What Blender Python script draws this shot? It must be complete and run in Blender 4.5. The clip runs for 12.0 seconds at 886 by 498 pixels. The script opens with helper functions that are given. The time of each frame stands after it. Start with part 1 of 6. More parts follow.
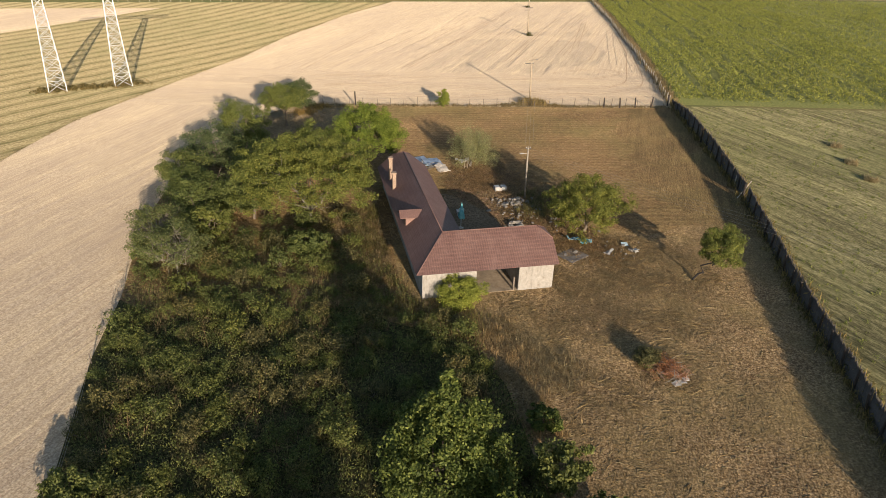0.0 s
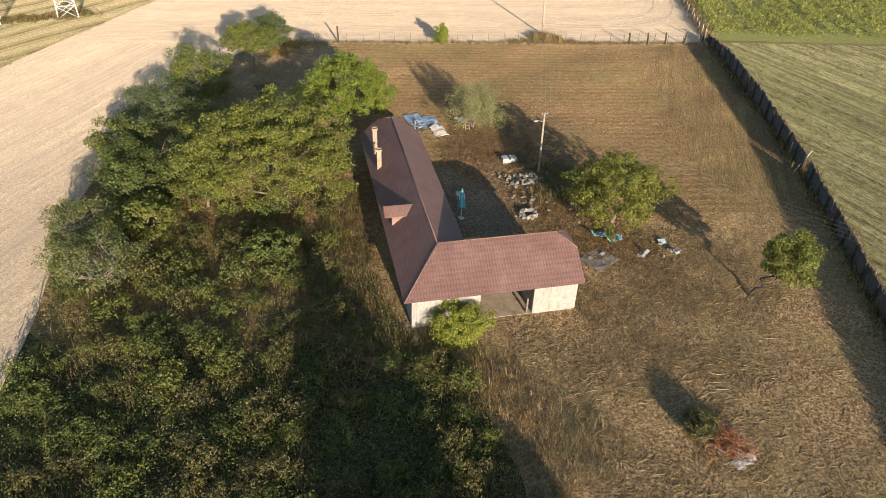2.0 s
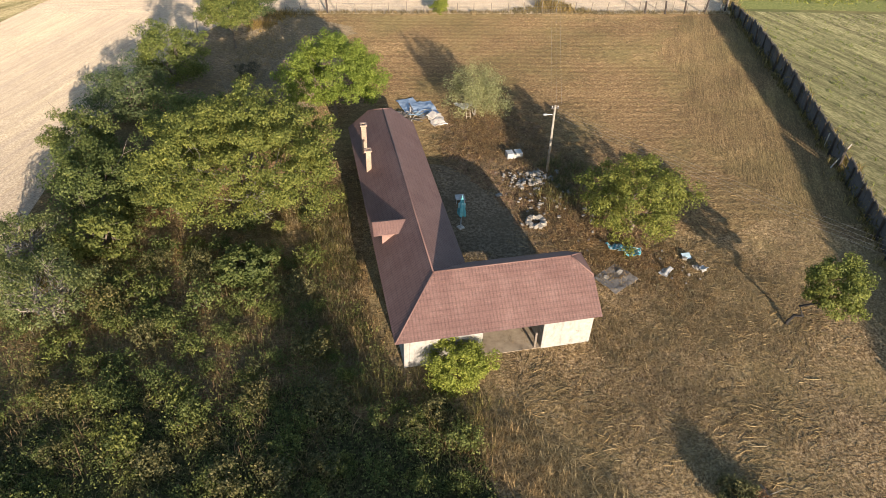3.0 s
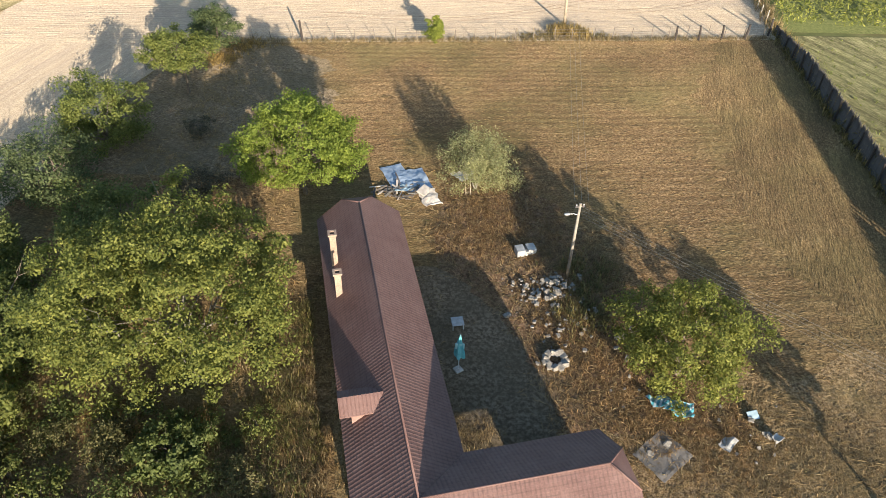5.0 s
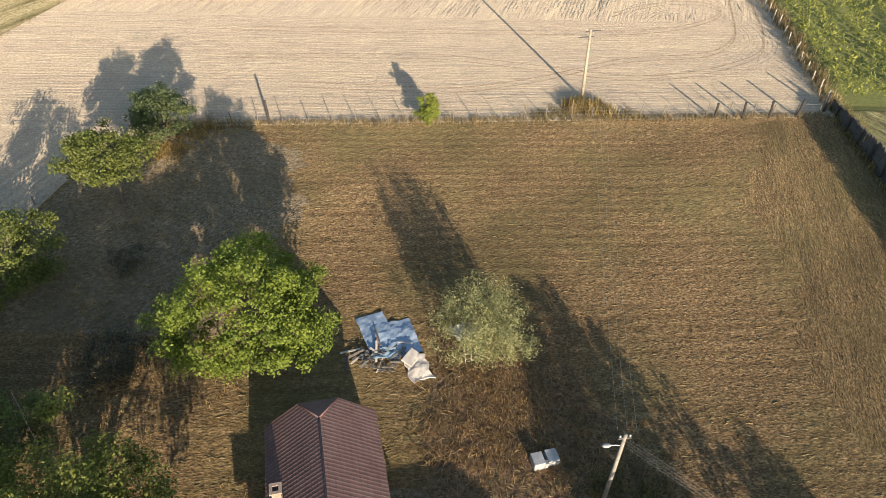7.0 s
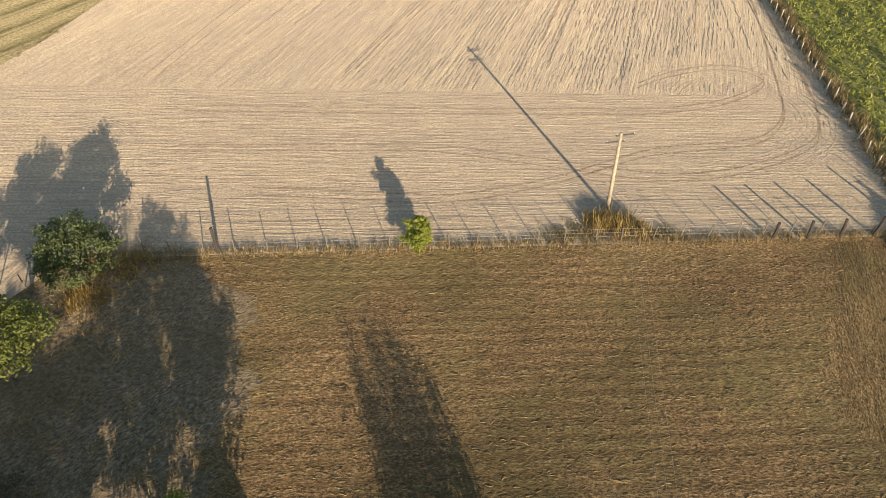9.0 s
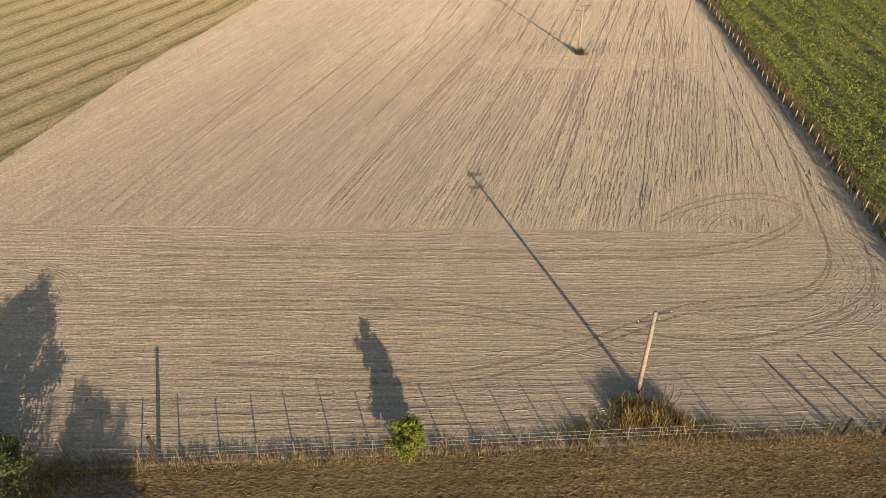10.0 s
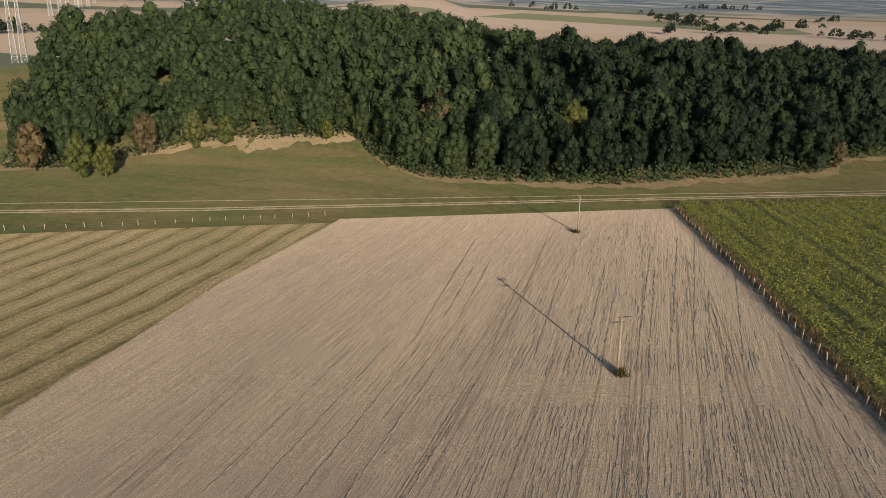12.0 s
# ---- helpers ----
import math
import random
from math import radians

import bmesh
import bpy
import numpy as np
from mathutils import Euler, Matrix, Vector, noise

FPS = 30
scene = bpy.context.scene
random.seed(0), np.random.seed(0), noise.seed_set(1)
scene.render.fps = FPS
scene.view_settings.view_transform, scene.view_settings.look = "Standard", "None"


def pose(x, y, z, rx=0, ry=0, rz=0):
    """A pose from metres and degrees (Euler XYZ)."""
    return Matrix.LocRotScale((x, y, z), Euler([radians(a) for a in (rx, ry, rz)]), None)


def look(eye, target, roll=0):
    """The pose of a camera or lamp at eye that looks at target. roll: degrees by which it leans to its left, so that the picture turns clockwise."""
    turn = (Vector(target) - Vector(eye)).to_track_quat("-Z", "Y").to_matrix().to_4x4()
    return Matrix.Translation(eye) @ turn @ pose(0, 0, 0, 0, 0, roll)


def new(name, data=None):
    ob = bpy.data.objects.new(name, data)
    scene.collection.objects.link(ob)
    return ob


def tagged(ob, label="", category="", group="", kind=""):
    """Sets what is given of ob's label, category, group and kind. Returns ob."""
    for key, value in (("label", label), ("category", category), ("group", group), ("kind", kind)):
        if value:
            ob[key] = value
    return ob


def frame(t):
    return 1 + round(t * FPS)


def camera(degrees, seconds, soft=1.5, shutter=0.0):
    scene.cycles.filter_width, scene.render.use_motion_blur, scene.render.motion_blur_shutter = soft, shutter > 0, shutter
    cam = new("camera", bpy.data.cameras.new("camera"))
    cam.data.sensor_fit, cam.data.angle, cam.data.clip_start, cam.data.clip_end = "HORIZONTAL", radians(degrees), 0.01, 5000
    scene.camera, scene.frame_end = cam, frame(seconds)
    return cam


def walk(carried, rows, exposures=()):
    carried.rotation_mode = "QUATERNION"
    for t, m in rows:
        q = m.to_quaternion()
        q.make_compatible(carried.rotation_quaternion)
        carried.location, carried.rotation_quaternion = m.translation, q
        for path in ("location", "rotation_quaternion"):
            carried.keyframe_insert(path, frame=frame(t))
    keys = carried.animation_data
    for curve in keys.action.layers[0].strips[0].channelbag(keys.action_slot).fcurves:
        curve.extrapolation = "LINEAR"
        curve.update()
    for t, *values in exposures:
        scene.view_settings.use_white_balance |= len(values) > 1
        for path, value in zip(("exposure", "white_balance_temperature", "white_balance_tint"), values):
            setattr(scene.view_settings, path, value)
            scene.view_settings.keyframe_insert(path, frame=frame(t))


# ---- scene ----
cam = camera(66.3, 12.0, soft=0.7)
METRES, EYE, TILT, LEAN, TURN = 118.27, 31.7, 0.0, 0.0, 0.0
ROWS = [
    (0.0, 0.0, 0.0, 0.0, 0.83, -27.37, -1.6),
    (0.5, 0.0002, 0.0323, 0.0007, 0.84, -28.35, -1.61),
    (1.0, 0.0005, 0.065, 0.0013, 0.85, -30.34, -1.6),
    (1.5, 0.0008, 0.0982, 0.0019, 0.86, -32.58, -1.61),
    (2.0, 0.0013, 0.1315, 0.0026, 0.88, -34.82, -1.59),
    (2.5, 0.0018, 0.165, 0.0031, 0.9, -36.97, -1.57),
    (4.5, 0.0032, 0.3036, 0.007, 0.9, -40.88, -1.58),
    (5.0, 0.0036, 0.3388, 0.0081, 0.88, -40.88, -1.58),
    (5.5, 0.0037, 0.3746, 0.0094, 0.86, -40.93, -1.61),
    (6.0, 0.0042, 0.4104, 0.0104, 0.85, -40.92, -1.58),
    (6.5, 0.0045, 0.4467, 0.0117, 0.84, -40.96, -1.6),
    (7.0, 0.0049, 0.483, 0.013, 0.85, -41.0, -1.59),
    (9.0, 0.0063, 0.6303, 0.0183, 0.76, -41.02, -1.6),
    (9.5, 0.0065, 0.6667, 0.0204, 0.76, -39.8, -1.61),
    (10.0, 0.0066, 0.7339, 0.0239, 0.74, -35.59, -1.66),
    (10.5, 0.0077, 0.8033, 0.0266, 0.77, -30.94, -1.66),
    (11.0, 0.0085, 0.8698, 0.0296, 0.77, -26.5, -1.63),
    (11.5, 0.0085, 0.9336, 0.033, 0.73, -22.28, -1.61),
    (12.0, 0.0084, 0.9992, 0.0366, 0.69, -17.87, -1.57),
]
walk(cam, [(t, pose(0, 0, EYE, TILT, LEAN, TURN) @ pose(METRES * x, METRES * y, METRES * z, 90 + pitch, roll, yaw)) for t, x, y, z, yaw, pitch, roll in ROWS],
     exposures=[(0.0, 0.5, 6600, 14), (2.5, 1.06, 6400, 14), (5.5, 1.22, 6100, 10), (7.0, 1.0, 6300, 11), (9.3, 0.77, 6900, 12), (9.9, 0.44, 6950, 14), (10.4, -0.02, 6900, 15), (11.3, -0.08, 6700, 16), (12.0, -0.22, 6500, 17)])

# ---- daylight: low sun behind the camera and to the right ----
SUN_TO = Vector((0.325, -0.920, 0.222)).normalized()
sky = bpy.data.worlds.new("sky")
scene.world = sky
sky.use_nodes = True
sky_tex = sky.node_tree.nodes.new("ShaderNodeTexSky")
sky_tex.sky_type, sky_tex.sun_disc = "NISHITA", False
sky_tex.sun_elevation, sky_tex.sun_rotation = radians(12.8), radians(160.5)
sky_tex.air_density, sky_tex.dust_density, sky_tex.ozone_density = 1.1, 0.8, 2.0
sky.node_tree.links.new(sky_tex.outputs[0], sky.node_tree.nodes["Background"].inputs[0])
sky.node_tree.nodes["Background"].inputs[1].default_value = 0.128
sun_data = bpy.data.lights.new("sun", "SUN")
sun_data.energy, sun_data.angle, sun_data.color = 5.0, radians(0.3), (1.0, 0.87, 0.7)
sun = new("sun", sun_data)
sun.matrix_world = look(SUN_TO * 300, (0, 0, 0))

# ---- the lie of the land ----
GY = np.array([-600, -60, 60, 115, 150, 180, 215, 250, 300, 6000.0])
GZ = np.array([-0.5, -0.5, -0.4, 0.5, 0.4, -0.1, -0.4, -1.2, -1.5, -1.5])
_yy = np.arange(-600, 6001, 5.0)
_zz = np.interp(_yy, GY, GZ)
for _ in range(3):
    _zz = np.convolve(np.pad(_zz, 2, mode="edge"), np.ones(5) / 5, mode="valid")
WOOD_X = [-135, -115, -103, -95, -92, -85, -76, -62, -43, -27, -23, -15, -4, 17, 46, 80, 109, 127, 260]
WOOD_Y = [335, 290, 292, 296, 306, 315, 323, 327, 326, 325, 315, 301, 292, 290, 290, 302, 313, 331, 380]


def wood_edge(x):
    return np.interp(x, WOOD_X, WOOD_Y)


def gz(x, y):
    """Height of the ground."""
    x, y = np.asarray(x, float), np.asarray(y, float)
    z = np.interp(y, _yy, _zz)
    soft_edge = np.interp(x, [-400, -120, -60, 0, 60, 120, 400], [330, 315, 315, 295, 292, 315, 400])
    s = np.clip((y - soft_edge + 12) / 120, 0, 1)
    s = s * s * (3 - 2 * s)
    hill = np.interp(x, [-700, -260, -170, -90, -30, 30, 150, 400], [6, 8, 20, 31, 29, 19, 17, 12])
    far = np.maximum(y - 440, 0)
    return z + hill * s + 0.066 * far * far / (far + 120)


def gv(x, y, dz=0.0):
    return Vector((x, y, float(gz(x, y)) + dz))


SCRUB_Y, SCRUB_X = [-300, 28, 42, 50, 65, 78, 91, 104, 112.3], [-12, -22.7, -26.6, -28, -32.3, -33.5, -32, -29.6, -25]
RF_Y, RF_X = [-300, 31, 41, 55, 66, 78, 90, 104, 118], [12, 29.6, 31.3, 33.2, 35.0, 36.8, 37.8, 38.6, 39.3]
YE_Y, YE_X = [-300, 60, 82, 99, 117, 147, 177, 190, 212, 248, 262], [-66, -58, -57.5, -56.3, -51.5, -44, -40, -36.5, -32, -21.5, -18]
CE_Y, CE_X = [118, 160, 185, 222, 269, 300], [39.4, 44.3, 46.5, 50.0, 53.4, 55.6]




# ---- node helpers ----
def nodes(name):
    m = bpy.data.materials.new(name)
    m.use_nodes = True
    return m, m.node_tree, m.node_tree.nodes["Principled BSDF"]


def nn(tree, kind, **values):
    n = tree.nodes.new(kind)
    for key, value in values.items():
        n.inputs[key].default_value = value
    return n


def ramp(tree, fac, stops):
    r = tree.nodes.new("ShaderNodeValToRGB")
    e = r.color_ramp.elements
    while len(e) < len(stops):
        e.new(0.5)
    for el, (p, c) in zip(e, stops):
        el.position, el.color = p, (*c, 1)
    tree.links.new(fac, r.inputs[0])
    return r.outputs[0]


def mixc(tree, fac, a, b, blend="MIX"):
    m = tree.nodes.new("ShaderNodeMix")
    m.data_type, m.blend_type = "RGBA", blend
    for src, sock in ((fac, m.inputs[0]), (a, m.inputs[6]), (b, m.inputs[7])):
        if hasattr(src, "is_linked"):
            tree.links.new(src, sock)
        else:
            sock.default_value = src if isinstance(src, (int, float)) else (*src, 1)
    return m.outputs[2]


def noise_tex(tree, vec, scale, detail=4, rough=0.6, distortion=0.0):
    n = nn(tree, "ShaderNodeTexNoise", Scale=scale, Detail=detail, Roughness=rough, Distortion=distortion)
    tree.links.new(vec, n.inputs["Vector"])
    return n.outputs["Fac"]


def mapped(tree, vec, angle=0.0, scale=(1, 1, 1)):
    m = tree.nodes.new("ShaderNodeMapping")
    m.vector_type = "TEXTURE"
    m.inputs["Rotation"].default_value = (0, 0, radians(-angle))
    m.inputs["Scale"].default_value = [1 / k for k in scale]
    tree.links.new(vec, m.inputs["Vector"])
    return m.outputs[0]


def coords(tree, socket="Object"):
    return tree.nodes.new("ShaderNodeTexCoord").outputs[socket]


def bump(tree, bsdf, height, strength, distance):
    b = nn(tree, "ShaderNodeBump", Strength=strength, Distance=distance)
    tree.links.new(height, b.inputs["Height"])
    tree.links.new(b.outputs[0], bsdf.inputs["Normal"])


def wave(tree, vec, period, distortion=1.0, detail=2, dscale=1.0):
    w = nn(tree, "ShaderNodeTexWave", Scale=0.314 / period, Distortion=distortion, Detail=detail)
    w.inputs["Detail Scale"].default_value = dscale
    tree.links.new(vec, w.inputs["Vector"])
    return w.outputs["Fac"]


def ground_mat(name, low, mid, high, patch, rows=None, patch_scale=0.06, grain=2.5, streak=None, strength=0.6, distance=0.12, drill=()):
    """Ground cover. low/mid/high: grain colours; patch: colour of broad patches; rows: (angle, period, colour, amount, floor) bands;
    drill: (angle, frequency, stretch, low, high) streaks that multiply the colour and roughen the relief."""
    m, t, b = nodes(name)
    co = coords(t)
    g = noise_tex(t, co, grain, 6, 0.72)
    if streak:
        s = noise_tex(t, mapped(t, co, streak[0], (1, streak[1], 1)), grain * 1.6, 4, 0.65, 0.4)
        mx = nn(t, "ShaderNodeMix")
        t.links.new(g, mx.inputs[2]), t.links.new(s, mx.inputs[3])
        mx.inputs[0].default_value = 0.6
        g = mx.outputs[0]
    c = ramp(t, g, [(0.39, low), (0.5, mid), (0.61, high)])
    p = ramp(t, noise_tex(t, co, patch_scale, 5, 0.62), [(0.42, (0, 0, 0)), (0.62, (1, 1, 1))])
    c = mixc(t, p, c, mixc(t, 0.6, c, patch))
    h = g
    for angle, freq, stretch, lo, hi in drill:
        d = noise_tex(t, mapped(t, co, angle, (1, stretch, 1)), freq, 3, 0.6, 0.15)
        c = mixc(t, 1.0, c, ramp(t, d, [(0.36, (lo, lo, lo * 1.02)), (0.64, (hi, hi, hi * 0.98))]), "MULTIPLY")
        ad = nn(t, "ShaderNodeMath")
        ad.operation = "MULTIPLY_ADD"
        t.links.new(d, ad.inputs[0])
        ad.inputs[1].default_value = 1.0
        t.links.new(h, ad.inputs[2])
        h = ad.outputs[0]
    for angle, period, colour, amount, floor in rows or ():
        w = wave(t, mapped(t, co, angle), period, 2.2, 3, 0.35)
        wr = ramp(t, w, [(0.25, (0, 0, 0)), (0.75, (1, 1, 1))])
        fade = ramp(t, noise_tex(t, mapped(t, co, angle, (1, 0.12, 1)), 0.35, 3, 0.6), [(0.35, (floor, floor, floor)), (0.6, (amount, amount, amount))])
        f = mixc(t, 1.0, wr, fade, "MULTIPLY")
        c = mixc(t, f, c, colour)
        ad = nn(t, "ShaderNodeMath")
        ad.operation = "MULTIPLY_ADD"
        t.links.new(f, ad.inputs[0])
        ad.inputs[1].default_value = -0.35
        t.links.new(h, ad.inputs[2])
        h = ad.outputs[0]
    t.links.new(c, b.inputs["Base Color"])
    b.inputs["Roughness"].default_value = 0.95
    b.inputs["Diffuse Roughness"].default_value = 1.0
    b.inputs["Specular IOR Level"].default_value = 0.05
    bump(t, b, h, strength, distance)
    return m


def plain_mat(name, a, b2, scale=6.0, rough=0.7, metal=0.0, bump_s=0.3, bump_d=0.02, detail=5):
    m, t, b = nodes(name)
    co = coords(t)
    n = noise_tex(t, co, scale, detail, 0.65)
    big = noise_tex(t, co, scale * 0.17, 3, 0.6)
    c = ramp(t, n, [(0.3, a), (0.7, b2)])
    c = mixc(t, 1.0, c, ramp(t, big, [(0.35, (0.75, 0.75, 0.75)), (0.65, (1.1, 1.1, 1.1))]), "MULTIPLY")
    t.links.new(c, b.inputs["Base Color"])
    b.inputs["Roughness"].default_value, b.inputs["Metallic"].default_value = rough, metal
    bump(t, b, n, bump_s, bump_d)
    return m


def leaf_mat(name, dark, mid, light, trans=0.3, dead=None, stand=0.0, relief=0.0):
    """Foliage: colour varies leaf by leaf, clump by clump and plant by plant."""
    m, t, b = nodes(name)
    geo = t.nodes.new("ShaderNodeNewGeometry")
    c = ramp(t, geo.outputs["Random Per Island"], [(0.0, dark), (0.5, mid), (1.0, light)])
    co = coords(t)
    cl = ramp(t, noise_tex(t, co, 0.9, 3, 0.6), [(0.3, (0.62, 0.66, 0.62)), (0.7, (1.2, 1.15, 1.0))])
    c = mixc(t, 1.0, c, cl, "MULTIPLY")
    oi = t.nodes.new("ShaderNodeObjectInfo")
    ob = ramp(t, oi.outputs["Random"], [(0.0, (0.85, 0.88, 0.85)), (0.5, (1, 1, 1)), (1.0, (1.16, 1.08, 0.9))])
    c = mixc(t, 1.0, c, ob, "MULTIPLY")
    if stand:
        tone = ramp(t, noise_tex(t, co, stand, 3, 0.55), [(0.32, (0.72, 0.76, 0.78)), (0.5, (1, 1, 1)), (0.66, (1.25, 1.18, 1.0)), (0.8, (1.8, 1.35, 0.95))])
        c = mixc(t, 1.0, c, tone, "MULTIPLY")
    if dead:
        k = ramp(t, noise_tex(t, co, 0.45, 2, 0.5), [(dead[0], (0, 0, 0)), (dead[0] + 0.1, (1, 1, 1))])
        c = mixc(t, k, c, dead[1])
    if relief:
        fine = noise_tex(t, co, 1.5, 5, 0.7)
        c = mixc(t, 1.0, c, ramp(t, fine, [(0.36, (0.72, 0.74, 0.74)), (0.62, (1.22, 1.2, 1.14))]), "MULTIPLY")
        bump(t, b, fine, 1.0, relief)
    t.links.new(c, b.inputs["Base Color"])
    b.inputs["Roughness"].default_value = 0.65
    b.inputs["Specular IOR Level"].default_value = 0.25
    tr = t.nodes.new("ShaderNodeBsdfTranslucent")
    t.links.new(c, tr.inputs["Color"])
    ms = t.nodes.new("ShaderNodeMixShader")
    ms.inputs[0].default_value = trans
    t.links.new(b.outputs[0], ms.inputs[1])
    t.links.new(tr.outputs[0], ms.inputs[2])
    t.links.new(ms.outputs[0], t.nodes["Material Output"].inputs[0])
    return m


# ---- materials ----
YARD = ((0.094, 0.057, 0.027), (0.218, 0.138, 0.066), (0.42, 0.285, 0.148), (0.142, 0.122, 0.05))
M_YARDROUGH = ground_mat("rough_dry_grass", (0.112, 0.07, 0.034), (0.25, 0.165, 0.083), (0.46, 0.325, 0.175), (0.2, 0.15, 0.068), patch_scale=0.12, grain=6.5, strength=1.0, distance=0.08, drill=[(80, 5.0, 0.3, 0.86, 1.12), (12, 5.5, 0.3, 0.86, 1.12), (35, 0.3, 0.5, 0.86, 1.12)])
M_YARD = ground_mat("mown_dry_grass", *YARD, rows=[(86, 1.05, (0.11, 0.068, 0.033), 0.42, 0.04)], patch_scale=0.085, grain=6.0, streak=(86, 0.5), strength=1.0, distance=0.07,
                    drill=[(86, 6.0, 0.4, 0.82, 1.15), (60, 2.2, 0.6, 0.9, 1.1), (60, 0.14, 0.35, 0.8, 1.15)])
M_YARDSIDE = ground_mat("mown_dry_grass_lengthwise", (0.076, 0.047, 0.022), (0.176, 0.114, 0.054), (0.345, 0.236, 0.121), (0.125, 0.102, 0.043), patch_scale=0.07, grain=6.0, streak=(11, 0.5), strength=1.0, distance=0.07,
                        drill=[(11, 6.0, 0.22, 0.8, 1.16), (14, 1.2, 0.08, 0.84, 1.12), (60, 0.14, 0.35, 0.82, 1.16)])
M_WEEDSOIL = ground_mat("russet_weed_litter", (0.085, 0.05, 0.028), (0.19, 0.114, 0.064), (0.34, 0.22, 0.128), (0.13, 0.1, 0.055), patch_scale=0.3, grain=4.0, strength=1.0, distance=0.08)
STUBBLE = ((0.298, 0.228, 0.15), (0.458, 0.36, 0.247), (0.594, 0.486, 0.345), (0.437, 0.347, 0.247))
M_STUBBLE = ground_mat("stubble_soil", *STUBBLE, rows=[(17, 0.95, (0.3, 0.22, 0.145), 0.22, 0.0)], patch_scale=0.012, grain=6.5, strength=1.0, distance=0.05,
                       drill=[(17, 6.5, 0.035, 0.9, 1.08), (17, 2.6, 0.1, 0.93, 1.05), (17, 0.9, 0.02, 0.94, 1.04), (24, 0.05, 0.25, 0.92, 1.06)])
M_CLODS = plain_mat("clods_of_dry_soil", (0.32, 0.24, 0.155), (0.55, 0.43, 0.3), 9.0, 0.95, 0, 0.6, 0.03)
M_HEADLAND = ground_mat("stubble_headland", *STUBBLE, rows=[(87.5, 0.55, (0.33, 0.24, 0.157), 0.35, 0.1)], patch_scale=0.012, grain=5.0, strength=1.0, distance=0.06,
                        drill=[(87.5, 6.5, 0.035, 0.9, 1.08), (87.5, 2.4, 0.1, 0.94, 1.05), (87.5, 0.5, 0.02, 0.95, 1.04)])


def hay_mat():
    """Mown hay in curving swaths: straw between darker green lines, a faint line in the middle of each swath."""
    m, t, b = nodes("mown_hay_field")
    co = coords(t)
    xyz = t.nodes.new("ShaderNodeSeparateXYZ")
    t.links.new(co, xyz.inputs[0])

    def calc(op, p, q, r=0.0):
        k = t.nodes.new("ShaderNodeMath")
        k.operation = op
        for v, sock in zip((p, q, r), k.inputs):
            if hasattr(v, "is_linked"):
                t.links.new(v, sock)
            else:
                sock.default_value = v
        return k.outputs[0]
    bend = calc("MULTIPLY", xyz.outputs[1], calc("MULTIPLY_ADD", xyz.outputs[1], -0.0017, 1.0))
    u = calc("SUBTRACT", xyz.outputs[0], bend)
    wob = noise_tex(t, co, 0.09, 3, 0.6)
    u = calc("MULTIPLY_ADD", wob, 3.0, u)
    g = noise_tex(t, co, 3.2, 6, 0.72)
    c = ramp(t, g, [(0.36, (0.21, 0.165, 0.082)), (0.5, (0.34, 0.27, 0.14)), (0.64, (0.46, 0.38, 0.215))])
    dark = ramp(t, noise_tex(t, co, 1.1, 5, 0.7), [(0.35, (0.078, 0.07, 0.027)), (0.65, (0.155, 0.132, 0.054))])
    h = g
    for period, width, amount in ((4.9, 0.3, 0.95), (2.45, 0.2, 0.5)):
        fr = calc("FRACT", calc("MULTIPLY", u, 1.0 / period), 0.0)
        line = ramp(t, fr, [(0.5 - width, (0, 0, 0)), (0.5, (1, 1, 1)), (0.5 + width * 0.5, (0, 0, 0))])
        fade = ramp(t, noise_tex(t, co, 0.22, 4, 0.65), [(0.3, (0.45 * amount,) * 3), (0.58, (amount,) * 3)])
        f = mixc(t, 1.0, line, fade, "MULTIPLY")
        c = mixc(t, f, c, dark)
        h = calc("MULTIPLY_ADD", f, -0.5, h)
    green = ramp(t, noise_tex(t, co, 0.035, 4, 0.6), [(0.45, (0, 0, 0)), (0.62, (0.38, 0.38, 0.38))])
    c = mixc(t, green, c, mixc(t, 0.65, c, (0.16, 0.165, 0.07)))
    t.links.new(c, b.inputs["Base Color"])
    b.inputs["Roughness"].default_value, b.inputs["Diffuse Roughness"].default_value = 0.95, 1.0
    b.inputs["Specular IOR Level"].default_value = 0.05
    bump(t, b, h, 1.0, 0.12)
    return m


M_YELLOW = hay_mat()
M_PASTURE = ground_mat("pasture", (0.075, 0.068, 0.032), (0.17, 0.155, 0.075), (0.31, 0.27, 0.145), (0.13, 0.128, 0.056),
                       patch_scale=0.05, grain=4.0, streak=(-28, 0.2), strength=1.0, distance=0.1, drill=[(-28, 1.5, 0.05, 0.66, 1.28), (-28, 0.25, 0.1, 0.84, 1.14)])
M_CROPSOIL = ground_mat("crop_soil", (0.085, 0.095, 0.032), (0.14, 0.148, 0.052), (0.21, 0.2, 0.08), (0.12, 0.132, 0.046), grain=2.5)
M_TRACK = ground_mat("dirt_track", (0.24, 0.2, 0.12), (0.33, 0.28, 0.18), (0.42, 0.36, 0.25), (0.25, 0.22, 0.13), grain=1.2)
M_DRYVERGE = ground_mat("dry_verge", (0.115, 0.09, 0.048), (0.18, 0.138, 0.075), (0.27, 0.21, 0.122), (0.12, 0.108, 0.048), patch_scale=0.15, grain=3.0, strength=0.5, distance=0.06)
M_SANDVERGE = ground_mat("sandy_verge", (0.18, 0.14, 0.08), (0.28, 0.215, 0.125), (0.38, 0.3, 0.185), (0.17, 0.15, 0.07), patch_scale=0.15, grain=3.0, strength=0.5, distance=0.1)
